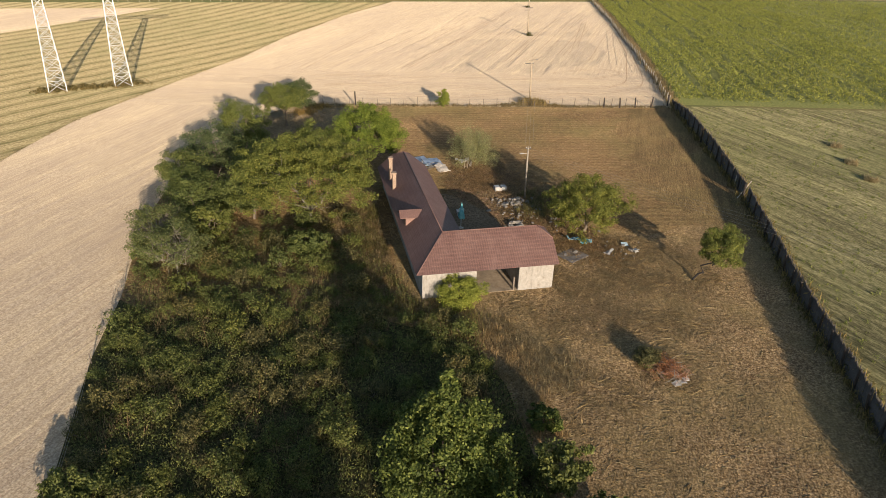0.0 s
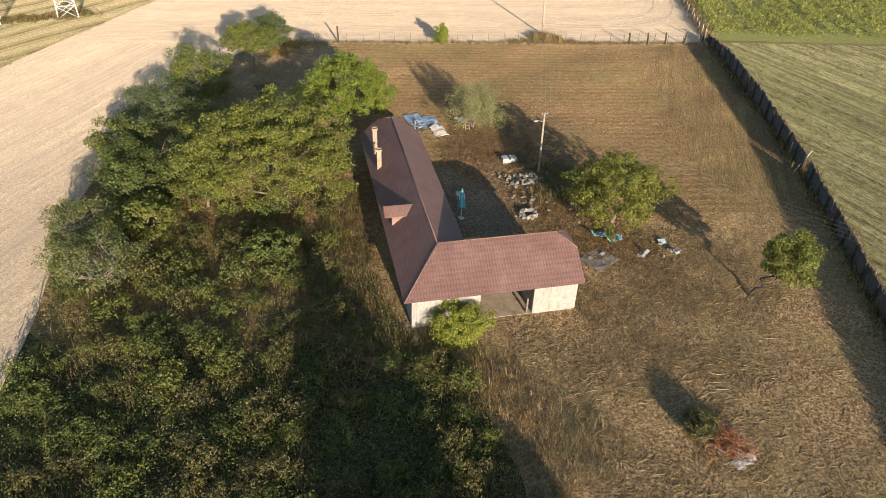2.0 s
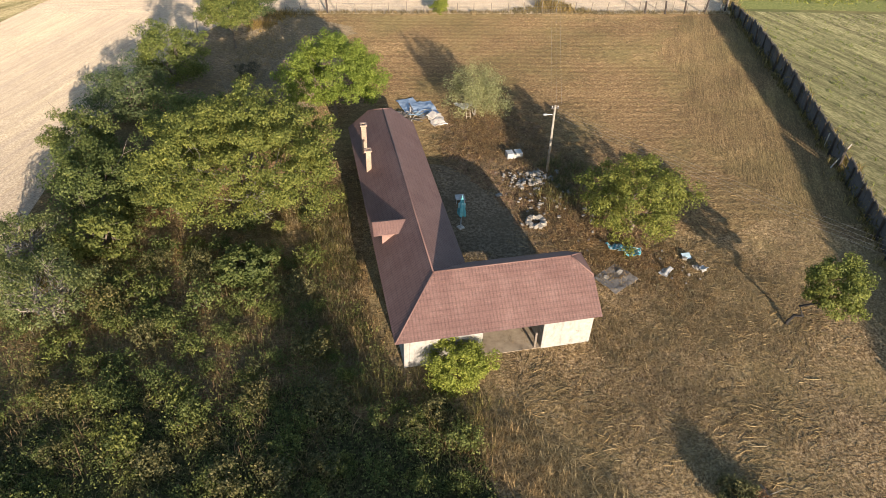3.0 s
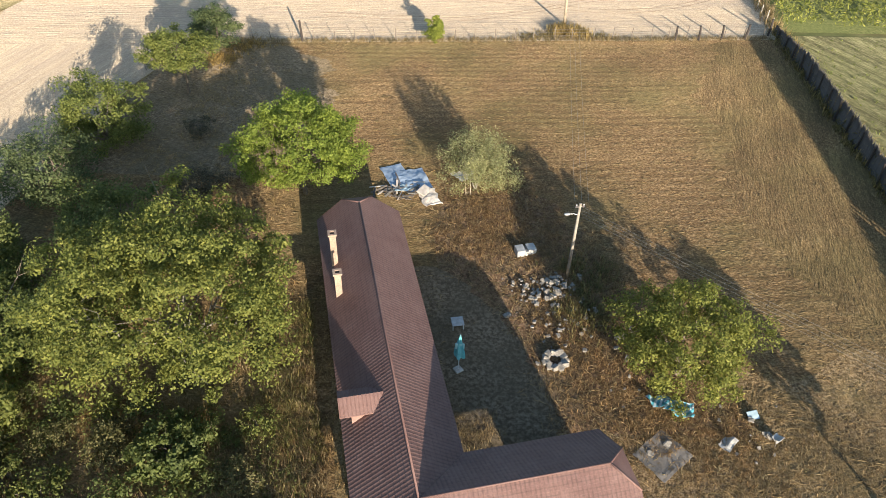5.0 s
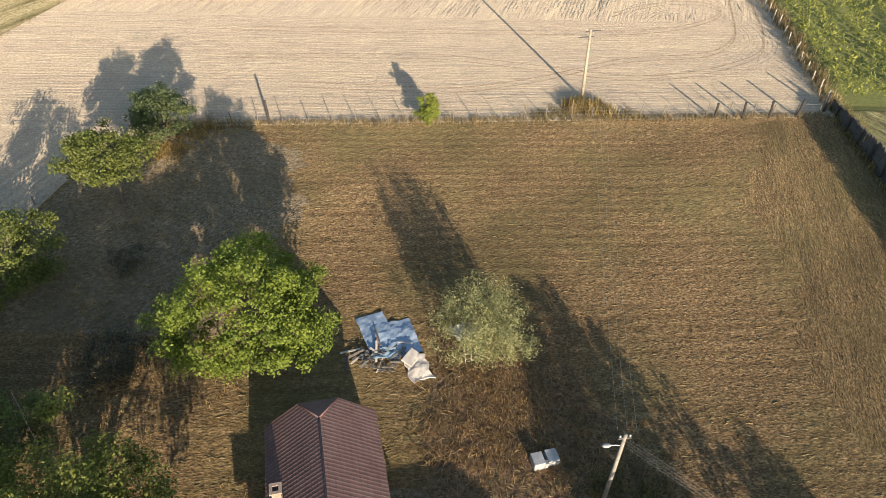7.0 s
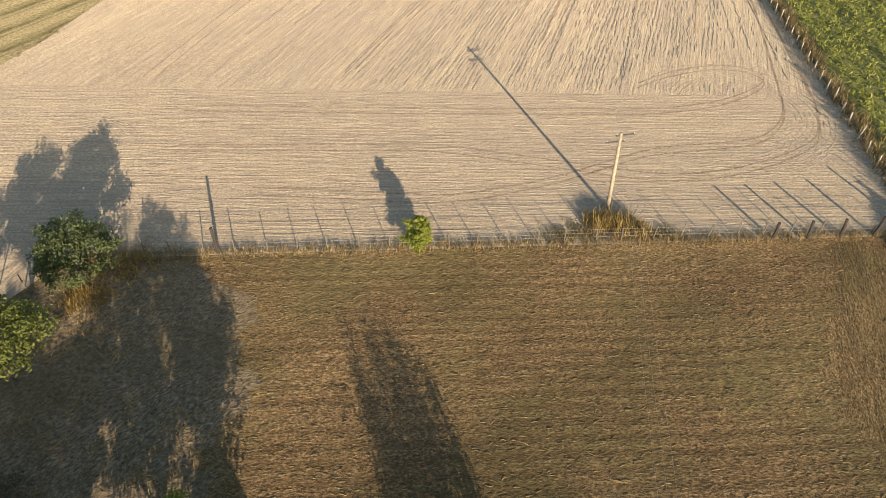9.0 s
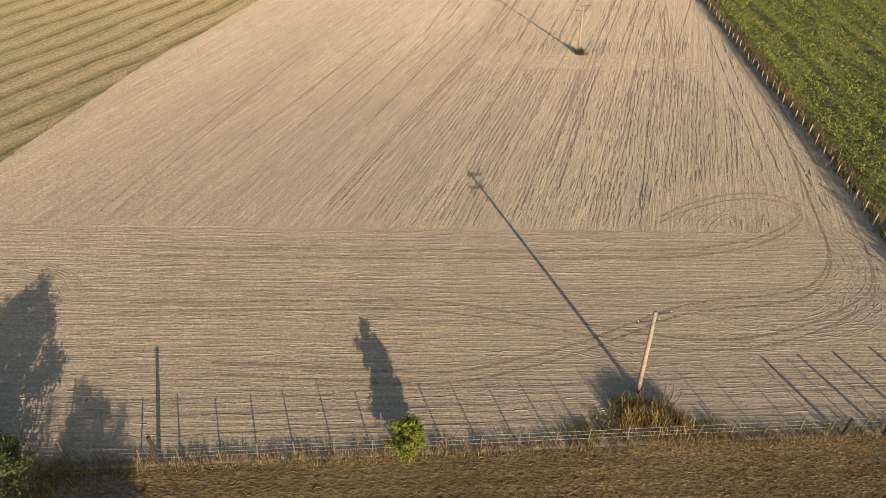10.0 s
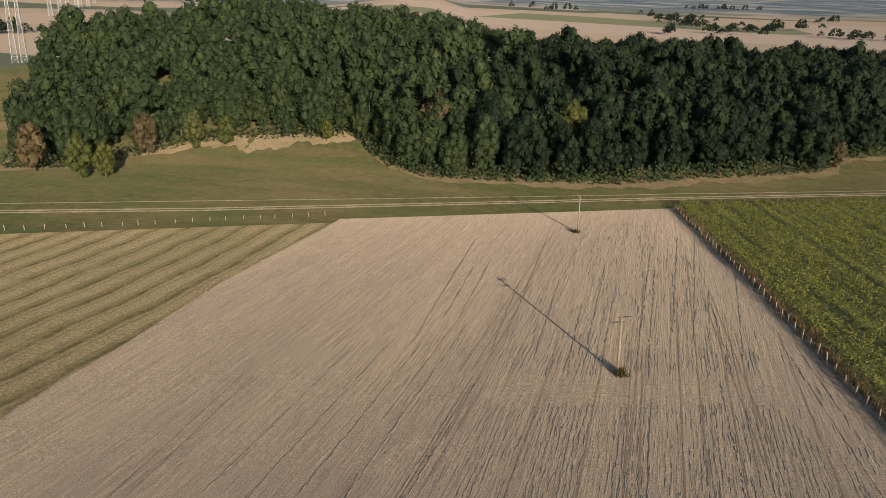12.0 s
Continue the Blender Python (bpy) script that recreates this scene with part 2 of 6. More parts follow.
M_CORNER = ground_mat("bleached_thin_grass", (0.105, 0.076, 0.043), (0.225, 0.165, 0.098), (0.39, 0.3, 0.19), (0.15, 0.115, 0.062), patch_scale=0.15, grain=5.0, streak=(40, 0.4), strength=1.0, distance=0.07, drill=[(86, 5.0, 0.4, 0.84, 1.14)])
M_COURT = ground_mat("trodden_court", (0.095, 0.07, 0.042), (0.17, 0.128, 0.08), (0.27, 0.208, 0.135), (0.12, 0.095, 0.058), patch_scale=0.35, grain=4.0, strength=1.0, distance=0.06)
M_TYRE = ground_mat("wheel_mark", (0.19, 0.135, 0.088), (0.32, 0.235, 0.155), (0.46, 0.345, 0.235), (0.3, 0.225, 0.15), grain=3.0)
# ground between the scrub bushes, coloured far darker than the yard
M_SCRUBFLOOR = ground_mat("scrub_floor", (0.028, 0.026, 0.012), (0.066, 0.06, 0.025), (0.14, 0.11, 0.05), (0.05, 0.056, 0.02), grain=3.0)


def far_ground():
    m, t, b = nodes("meadow_and_far_fields")
    co = coords(t)
    g = noise_tex(t, co, 0.5, 6, 0.7)
    c = ramp(t, g, [(0.3, (0.06, 0.062, 0.025)), (0.55, (0.1, 0.097, 0.041)), (0.75, (0.16, 0.14, 0.07))])
    dry = ramp(t, noise_tex(t, mapped(t, co, -78, (1, 0.35, 1)), 0.05, 6, 0.65), [(0.42, (0, 0, 0)), (0.66, (0.6, 0.6, 0.6))])
    c = mixc(t, dry, c, (0.185, 0.145, 0.072))
    lush = ramp(t, noise_tex(t, mapped(t, co, -78, (1, 0.2, 1)), 0.12, 4, 0.6), [(0.45, (0, 0, 0)), (0.65, (0.5, 0.5, 0.5))])
    c = mixc(t, lush, c, (0.06, 0.092, 0.028))
    vo = nn(t, "ShaderNodeTexVoronoi", Scale=0.0042)
    t.links.new(mapped(t, co, 20, (0.6, 1.3, 1)), vo.inputs["Vector"])
    sep = t.nodes.new("ShaderNodeSeparateColor")
    t.links.new(vo.outputs["Color"], sep.inputs[0])
    fields = ramp(t, sep.outputs[0], [(0.0, (0.27, 0.22, 0.165)), (0.3, (0.24, 0.2, 0.15)), (0.45, (0.13, 0.14, 0.085)), (0.62, (0.29, 0.24, 0.19)), (0.8, (0.075, 0.09, 0.06)), (1.0, (0.26, 0.22, 0.165))])
    t.nodes[fields.node.name].color_ramp.interpolation = "CONSTANT"
    xyz = t.nodes.new("ShaderNodeSeparateXYZ")
    t.links.new(co, xyz.inputs[0])
    mr = nn(t, "ShaderNodeMapRange")
    mr.inputs[1].default_value, mr.inputs[2].default_value = 430, 470
    t.links.new(xyz.outputs[1], mr.inputs[0])
    c = mixc(t, mr.outputs[0], c, fields)
    # distance haze painted into the ground colour: blue-grey from 1500 m outwards
    haze_range = nn(t, "ShaderNodeMapRange")
    haze_range.inputs[1].default_value, haze_range.inputs[2].default_value = 1500, 2000
    t.links.new(xyz.outputs[1], haze_range.inputs[0])
    c = mixc(t, haze_range.outputs[0], c, ramp(t, noise_tex(t, co, 0.006, 5, 0.6), [(0.42, (0.07, 0.095, 0.115)), (0.52, (0.1, 0.13, 0.145)), (0.62, (0.24, 0.24, 0.225))]))
    t.links.new(c, b.inputs["Base Color"])
    b.inputs["Roughness"].default_value = 0.95
    b.inputs["Diffuse Roughness"].default_value = 1.0
    b.inputs["Specular IOR Level"].default_value = 0.05
    bump(t, b, g, 0.6, 0.3)
    return m


M_FAR = far_ground()
M_BARK = plain_mat("bark", (0.1, 0.075, 0.05), (0.24, 0.19, 0.14), 9, 0.9, 0, 0.7, 0.03)
M_REDBARK = plain_mat("reddish_cut_branch", (0.16, 0.075, 0.05), (0.33, 0.18, 0.12), 9, 0.9, 0, 0.7, 0.02)
M_GREYBARK = plain_mat("grey_bark", (0.13, 0.115, 0.09), (0.27, 0.24, 0.19), 9, 0.9, 0, 0.7, 0.03)
M_PALEBARK = plain_mat("pale_bark", (0.16, 0.135, 0.1), (0.33, 0.285, 0.22), 9, 0.9, 0, 0.7, 0.03)
L_WALNUT = leaf_mat("walnut_leaf", (0.118, 0.142, 0.036), (0.186, 0.21, 0.055), (0.262, 0.275, 0.08), 0.46)
L_BRIGHT = leaf_mat("bright_leaf", (0.165, 0.21, 0.034), (0.245, 0.295, 0.05), (0.32, 0.36, 0.078), 0.45)
L_DEEP = leaf_mat("deep_leaf", (0.095, 0.12, 0.036), (0.152, 0.18, 0.055), (0.22, 0.238, 0.084), 0.45)
L_OLIVE = leaf_mat("willow_leaf", (0.165, 0.17, 0.07), (0.29, 0.285, 0.13), (0.43, 0.405, 0.215), 0.35)
L_GREY = leaf_mat("grey_leaf", (0.092, 0.118, 0.05), (0.148, 0.178, 0.076), (0.21, 0.235, 0.11), 0.44)
L_SCRUB = leaf_mat("scrub_leaf", (0.066, 0.083, 0.027), (0.15, 0.176, 0.053), (0.285, 0.3, 0.1), 0.46, dead=(0.6, (0.165, 0.122, 0.06)))
L_SCRUBWEED = leaf_mat("scrub_weed", (0.062, 0.064, 0.024), (0.15, 0.14, 0.056), (0.29, 0.245, 0.112), 0.38)
L_VINE = leaf_mat("vine_leaf", (0.2, 0.23, 0.038), (0.3, 0.33, 0.06), (0.42, 0.42, 0.095), 0.4)
# one woodland foliage in two copies: sunlit tone for the hill, darker tone elsewhere
L_HILL_SUNLIT = leaf_mat("sunlit_hill_leaf", dark=(0.042, 0.07, 0.032), mid=(0.055, 0.088, 0.04), light=(0.076, 0.11, 0.05), trans=0.2, stand=0.12, relief=0.25)
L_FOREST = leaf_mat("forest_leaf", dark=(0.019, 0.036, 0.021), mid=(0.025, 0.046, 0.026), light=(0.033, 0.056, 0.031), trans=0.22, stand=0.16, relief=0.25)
L_CROP = leaf_mat("crop_leaf", (0.15, 0.18, 0.044), (0.24, 0.27, 0.068), (0.35, 0.36, 0.108), 0.42)
L_STRAW = leaf_mat("straw", (0.24, 0.18, 0.1), (0.39, 0.305, 0.175), (0.54, 0.44, 0.275), 0.4)
L_WEED = leaf_mat("weed", (0.085, 0.08, 0.03), (0.2, 0.165, 0.07), (0.4, 0.3, 0.15), 0.35)
L_CUT = leaf_mat("cut_dry_grass", (0.2, 0.145, 0.075), (0.31, 0.23, 0.126), (0.45, 0.345, 0.2), 0.3)
L_OCHRE = leaf_mat("ochre_grass", (0.19, 0.13, 0.05), (0.34, 0.24, 0.095), (0.5, 0.37, 0.16), 0.35)
L_RUST = leaf_mat("rusty_dry_leaf", (0.2, 0.085, 0.04), (0.38, 0.165, 0.078), (0.54, 0.27, 0.14), 0.3)
L_BROWN = leaf_mat("brown_leaf", (0.1, 0.08, 0.045), (0.15, 0.12, 0.066), (0.21, 0.17, 0.095), 0.25)
L_DEADSHRUB = leaf_mat("grey_dead_twigs", (0.05, 0.048, 0.036), (0.1, 0.094, 0.068), (0.2, 0.18, 0.125), 0.2)
L_NEAR = leaf_mat("near_leaf", (0.045, 0.066, 0.015), (0.112, 0.148, 0.034), (0.24, 0.27, 0.074), 0.38)
L_RUSSET = leaf_mat("dark_russet_weed", (0.12, 0.075, 0.04), (0.245, 0.158, 0.085), (0.44, 0.31, 0.175), 0.38)
L_RUSTWEED = leaf_mat("russet_weed", (0.18, 0.122, 0.064), (0.31, 0.218, 0.118), (0.47, 0.355, 0.205), 0.38)
M_WOOD = plain_mat("weathered_wood", (0.1, 0.08, 0.06), (0.26, 0.21, 0.16), 12, 0.85, 0, 0.5, 0.01)
M_DARKWOOD = plain_mat("dark_stake_wood", (0.05, 0.045, 0.042), (0.13, 0.115, 0.105), 10, 0.9, 0, 0.5, 0.01)
M_POST = plain_mat("dark_brown_post", (0.03, 0.023, 0.018), (0.075, 0.057, 0.045), 10, 0.9, 0, 0.5, 0.01)
M_CONCRETE = plain_mat("weathered_concrete", (0.36, 0.32, 0.265), (0.54, 0.49, 0.41), 5, 0.85, 0, 0.3, 0.01)
M_POLEWOOD = plain_mat("bleached_pole_wood", (0.3, 0.23, 0.15), (0.46, 0.37, 0.26), 6, 0.9, 0, 0.4, 0.01)
M_YARDPOLE = plain_mat("weathered_yard_pole", (0.2, 0.165, 0.125), (0.36, 0.31, 0.24), 5, 0.9, 0, 0.3, 0.01)
M_WIRE = plain_mat("wire", (0.3, 0.28, 0.25), (0.4, 0.38, 0.34), 5, 0.5, 0.6)
M_STEEL = plain_mat("galvanised_steel", (0.55, 0.55, 0.52), (0.72, 0.71, 0.67), 3, 0.5, 0.3)


def plaster_mat():
    m, t, b = nodes("stained_lime_plaster")
    co = coords(t)
    n = noise_tex(t, co, 3.5, 6, 0.65)
    c = ramp(t, n, [(0.3, (0.25, 0.225, 0.19)), (0.7, (0.37, 0.345, 0.3))])
    run = ramp(t, noise_tex(t, mapped(t, co, 0, (1, 1, 0.22)), 2.6, 5, 0.7), [(0.5, (0, 0, 0)), (0.68, (0.75, 0.75, 0.75))])
    c = mixc(t, run, c, (0.16, 0.14, 0.118))
    flake = ramp(t, noise_tex(t, co, 1.7, 6, 0.75), [(0.6, (0, 0, 0)), (0.64, (0.8, 0.8, 0.8))])
    c = mixc(t, flake, c, (0.19, 0.15, 0.105))
    t.links.new(c, b.inputs["Base Color"])
    b.inputs["Roughness"].default_value = 0.92
    bump(t, b, n, 0.35, 0.02)
    return m


M_WHITE = plaster_mat()
M_BLACKBARK = plain_mat("blackish_bark", (0.012, 0.01, 0.008), (0.03, 0.024, 0.02), 9, 0.95, 0, 0.6, 0.02)
M_ADOBE = plain_mat("bare_clay_wall", (0.3, 0.22, 0.14), (0.46, 0.36, 0.24), 2.5, 0.95, 0, 0.5, 0.03)
M_BRICKC = plain_mat("pale_chimney_brick", (0.27, 0.18, 0.125), (0.41, 0.3, 0.215), 8, 0.9, 0, 0.4, 0.01)
M_SOOT = plain_mat("soot", (0.02, 0.02, 0.02), (0.04, 0.04, 0.04), 8, 0.9)
M_PINK = plain_mat("pink_boards", (0.25, 0.14, 0.105), (0.34, 0.2, 0.155), 5, 0.8)
M_STONE = plain_mat("pale_rubble_stone", (0.14, 0.118, 0.092), (0.37, 0.335, 0.275), 4, 0.9, 0, 0.6, 0.03)
M_BLUE = plain_mat("faded_blue_sheet", (0.2, 0.27, 0.36), (0.36, 0.42, 0.49), 0.9, 0.6, 0, 0.5, 0.05)
M_TEAL = plain_mat("teal_cloth", (0.04, 0.26, 0.28), (0.2, 0.5, 0.5), 2.5, 0.8, 0, 0.3, 0.02)
M_PALETEAL = plain_mat("pale_teal_cloth", (0.24, 0.47, 0.45), (0.4, 0.6, 0.56), 2.5, 0.8)
M_PLASTIC = plain_mat("white_plastic", (0.3, 0.285, 0.255), (0.5, 0.48, 0.44), 3, 0.5)
M_PALEBLUE = plain_mat("faded_blue_paint", (0.24, 0.33, 0.37), (0.36, 0.46, 0.5), 4, 0.75)
M_CEMENT = plain_mat("cement_stained_sheet", (0.12, 0.1, 0.08), (0.25, 0.215, 0.175), 2.2, 0.9, 0, 0.5, 0.03)
M_PALEBOARD = plain_mat("pale_board", (0.42, 0.36, 0.29), (0.62, 0.55, 0.46), 3, 0.8)


def tarp_mat():
    m, t, b = nodes("striped_tarpaulin")
    co = coords(t)
    w = ramp(t, wave(t, mapped(t, co, 35), 0.3, 1.5, 2, 1.0), [(0.4, (0.07, 0.27, 0.32)), (0.6, (0.36, 0.44, 0.46))])
    c = mixc(t, 1.0, w, ramp(t, noise_tex(t, co, 4, 4, 0.6), [(0.35, (0.75, 0.75, 0.75)), (0.65, (1.1, 1.1, 1.1))]), "MULTIPLY")
    t.links.new(c, b.inputs["Base Color"])
    b.inputs["Roughness"].default_value = 0.55
    return m


M_TARP = tarp_mat()


def roof_mat():
    m, t, b = nodes("maroon_metal_tile")
    co = coords(t)
    n = noise_tex(t, co, 0.5, 5, 0.6)
    c = ramp(t, n, [(0.3, (0.143, 0.077, 0.063)), (0.7, (0.192, 0.111, 0.09))])
    f = noise_tex(t, co, 9, 4, 0.7)
    c = mixc(t, 1.0, c, ramp(t, f, [(0.3, (0.78, 0.78, 0.78)), (0.7, (1.12, 1.12, 1.12))]), "MULTIPLY")
    d = ramp(t, noise_tex(t, co, 1.3, 4, 0.6), [(0.5, (0, 0, 0)), (0.75, (0.3, 0.3, 0.3))])
    c = mixc(t, d, c, (0.24, 0.155, 0.13))
    # darker uneven lines in the grooves between ribs and halfway up each tile course
    xyz = t.nodes.new("ShaderNodeSeparateXYZ")
    t.links.new(coords(t, "UV"), xyz.inputs[0])
    for k, (axis, lo, width) in enumerate(((0, 0.62, 0.3), (1, 0.7, 0.12))):
        fr = nn(t, "ShaderNodeMath")
        fr.operation = "FRACT"
        t.links.new(xyz.outputs[axis], fr.inputs[0])
        line = ramp(t, fr.outputs[0], [(0.0, (1, 1, 1)), (0.5 - width, (1, 1, 1)), (0.5, (lo, lo, lo)), (0.5 + width, (1, 1, 1))])
        patchy = ramp(t, noise_tex(t, mapped(t, co, 17 * k, (1, 1, 1)), 2.2, 3, 0.6), [(0.35, (0.25, 0.25, 0.25)), (0.65, (1, 1, 1))])
        c = mixc(t, patchy, c, mixc(t, 1.0, c, line, "MULTIPLY"))
    t.links.new(c, b.inputs["Base Color"])
    b.inputs["Roughness"].default_value = 0.62
    b.inputs["Specular IOR Level"].default_value = 0.3
    bump(t, b, f, 0.15, 0.01)
    return m


M_ROOF = roof_mat()


# ---- mesh helpers ----
def np_mesh(name, verts, faces, mats, parent=None, label="", smooth=False, m=None, index=None):
    me = bpy.data.meshes.new(name)
    verts, faces = np.asarray(verts, np.float32).reshape(-1, 3), np.asarray(faces, np.int32)
    k = faces.shape[1]
    me.vertices.add(len(verts))
    me.vertices.foreach_set("co", verts.ravel())
    me.loops.add(faces.size)
    me.loops.foreach_set("vertex_index", faces.ravel())
    me.polygons.add(len(faces))
    me.polygons.foreach_set("loop_start", np.arange(0, faces.size, k, dtype=np.int32))
    if smooth:
        me.polygons.foreach_set("use_smooth", np.ones(len(faces), bool))
    for mt in mats if isinstance(mats, (list, tuple)) else [mats]:
        me.materials.append(mt)
    if index is not None:
        me.polygons.foreach_set("material_index", np.asarray(index, np.int32))
    me.update(calc_edges=True)
    me.validate()
    ob = new(name, me)
    if parent is not None:
        ob.parent = parent
    if m is not None:
        ob.matrix_basis = m
    if label:
        tagged(ob, label)
    return ob


def part(name, bm, material, parent=None, label="", m=None, smooth=False):
    me = bpy.data.meshes.new(name)
    bm.to_mesh(me)
    bm.free()
    me.materials.append(material)
    if smooth:
        for p in me.polygons:
            p.use_smooth = True
    ob = new(name, me)
    if parent is not None:
        ob.parent = parent
    if m is not None:
        ob.matrix_basis = m
    if label:
        tagged(ob, label)
    return ob


def thing(name, m, label, category, group="", kind=""):
    ob = new(name)
    ob.empty_display_size = 0.3
    ob.matrix_basis = m
    return tagged(ob, label, category, group, kind)


def add_box(bm, lo, hi, m=Matrix(), bevel=0.0):
    lo, hi = Vector(lo), Vector(hi)
    r = bmesh.ops.create_cube(bm, size=1, matrix=m @ Matrix.Translation((lo + hi) / 2) @ Matrix.Diagonal((*(hi - lo), 1)))
    if bevel:
        edges = {e for v in r["verts"] for e in v.link_edges}
        bmesh.ops.bevel(bm, geom=list(edges), offset=bevel, segments=1, affect="EDGES")
    return r["verts"]


def box(lo, hi, bevel=0.0, m=Matrix()):
    bm = bmesh.new()
    add_box(bm, lo, hi, m, bevel)
    return bm


def add_tube(bm, pts, radii, n=7):
    """A tapered tube through points."""
    rings = []
    for i, p in enumerate(pts):
        p = Vector(p)
        d = Vector(pts[min(i + 1, len(pts) - 1)]) - Vector(pts[max(i - 1, 0)])
        q = d.to_track_quat("Z", "Y")
        rings.append([bm.verts.new(p + q @ Vector((radii[i] * math.cos(a), radii[i] * math.sin(a), 0))) for a in (2 * math.pi * k / n for k in range(n))])
    for a, b in zip(rings, rings[1:]):
        for k in range(n):
            bm.faces.new((a[k], a[(k + 1) % n], b[(k + 1) % n], b[k]))
    bm.faces.new(rings[0][::-1])
    bm.faces.new(rings[-1])


def tube(pts, radii, n=7):
    bm = bmesh.new()
    add_tube(bm, pts, radii, n)
    return bm


def unit(v):
    return v / np.maximum(np.linalg.norm(v, axis=-1, keepdims=True), 1e-9)


def leaf_quads(rng, at, bias, size, width=0.55, spread=0.75):
    """Folded kite-shaped leaves, one island each."""
    n = len(at)
    nor = unit(bias + rng.normal(0, spread, (n, 3)))
    tan = unit(np.cross(nor, rng.normal(0, 1, (n, 3))))
    side = np.cross(nor, tan)
    s = np.asarray(size).reshape(-1, 1) * rng.uniform(0.7, 1.3, (n, 1))
    v = np.stack([at - tan * s * 0.5, at + side * s * width * 0.5 + nor * s * 0.12, at + tan * s * 0.5, at - side * s * width * 0.5 + nor * s * 0.12], 1)
    return v.reshape(-1, 3), np.arange(4 * n).reshape(-1, 4)


def crown_points(rng, rx, rz, zc, clumps, per, clump_r, flat=0.7, low=-0.75, shell=0.5, taper=0.0):
    """Clumps of foliage in an uneven crown: leaf places, outward ways, and the clumps' middles."""
    d = unit(rng.normal(0, 1, (clumps * 3, 3)))
    d = d[d[:, 2] > low][:clumps]
    ph = rng.uniform(0, 6.28, 4)
    az = np.arctan2(d[:, 1], d[:, 0])
    lump = 1 + 0.14 * np.sin(3 * az + ph[0]) + 0.1 * np.sin(5 * az + ph[1] + 3 * d[:, 2]) + 0.1 * np.sin(7 * d[:, 2] + ph[2])
    r = (shell + (1 - shell) * rng.random(len(d)) ** 0.6) * lump
    c = d * r[:, None] * np.array([rx, rx, rz]) + np.array([0, 0, zc])
    up = (c[:, 2] - zc) / rz
    c[:, :2] *= (1 - taper * np.clip(0.5 + 0.5 * up, 0, 1))[:, None]
    cr = clump_r * rng.uniform(0.6, 1.3, len(c)) * (1 - 0.6 * taper * np.clip(up, 0, 1))
    k = unit(rng.normal(0, 1, (len(c), per, 3)))
    rad = rng.random((len(c), per, 1)) ** 0.45
    k[:, :, 2] *= flat
    pts = c[:, None, :] + k * rad * cr[:, None, None]
    out = unit(k + 0.8 * d[:, None, :] + np.array([0, 0, 0.2]))
    return pts.reshape(-1, 3), out.reshape(-1, 3), c


def trunk_mesh(rng, h, r, tips, lean=(0, 0), stems=1):
    bm = bmesh.new()
    for s in range(stems):
        a = 6.28 * s / stems + rng.uniform(0, 1)
        o = Vector((math.cos(a), math.sin(a), 0)) * (r * 1.6 if stems > 1 else 0)
        top = Vector((lean[0], lean[1], h)) + o * 3
        bow = Vector((-lean[0], -lean[1], 0)) * 0.22 + Vector((0, 0, 0.12 * h)) if lean[0] else Vector()
        mid = (o + top) * 0.5 + bow + Vector((rng.normal(0, r * 0.6), rng.normal(0, r * 0.6), 0))
        if lean[0]:
            w = Vector((-lean[1], lean[0], 0)) * 0.16
            bend = [o.lerp(top, 0.22) + w * 1.2, o.lerp(top, 0.36) - w * 0.4 + Vector((0, 0, 0.15)), mid + w, o.lerp(top, 0.78) + w * 1.3]
            add_tube(bm, [o + Vector((0, 0, -0.25)), o + Vector((0, 0, 0.15)), *bend, top], [r * 1.5, r * 1.1, r, r * 0.95, r * 0.85, r * 0.75, r * 0.6], 8)
            continue
        add_tube(bm, [o + Vector((0, 0, -0.25)), o + Vector((0, 0, 0.15)), mid, top], [r * 1.5, r * 1.05, r * 0.85, r * 0.6], 8)
    top = Vector((lean[0], lean[1], h))
    for t in tips:
        t = Vector(t)
        start = top - Vector((lean[0], lean[1], h)) * rng.uniform(0.0, 0.3)
        far = (t - start).length * 0.09
        pts = [start] + [start.lerp(t, k) + Vector(rng.normal(0, far, 3)) + Vector((0, 0, far * 1.5 * (1 - k))) for k in (0.25, 0.48, 0.7)] + [start.lerp(t, 0.82)]
        add_tube(bm, pts, [r * 0.5, r * 0.4, r * 0.28, r * 0.17, r * 0.05], 5)
        for k in (2, 3, 3):
            twig = pts[k] + (t - start) * 0.16 + Vector(rng.normal(0, far * 1.6, 3))
            add_tube(bm, [pts[k], pts[k].lerp(twig, 0.5) + Vector(rng.normal(0, far * 0.4, 3)), twig], [r * 0.16, r * 0.1, r * 0.03], 4)
    return bm


def tree(name, x, y, h, rx, leaf, label, category="tree", seed=1, clumps=120, per=90, leaf_size=0.3, trunk_r=0.18, lean=(0, 0), rz=None, zc=None, clump_r=None,
         bark=None, group="", low=-0.6, limbs=10, width=0.55, stems=1, shell=0.5, flat=0.7, taper=0.0):
    rng = np.random.default_rng(seed)
    rz = rz or h * 0.38
    zc = zc or h - rz
    pts, out, c = crown_points(rng, rx, rz, zc, clumps, per, clump_r or rx * 0.24, flat=flat, low=low, shell=shell, taper=taper)
    off = np.array([lean[0], lean[1], 0])
    root = thing(name, Matrix.Translation(gv(x, y)) @ pose(0, 0, 0, 0, 0, 0), label, category, group)
    fork = max(zc - rz * 0.7, h * 0.16)
    tips = [Vector(p + off) for p in c[rng.choice(len(c), min(limbs, len(c)), replace=False)]]
    part("trunk", trunk_mesh(rng, fork, trunk_r, tips, lean, stems), bark or M_BARK, root, smooth=True)
    v, f = leaf_quads(rng, pts + off, out, np.full(len(pts), leaf_size), width)
    np_mesh("crown", v, f, leaf, root)
    return root


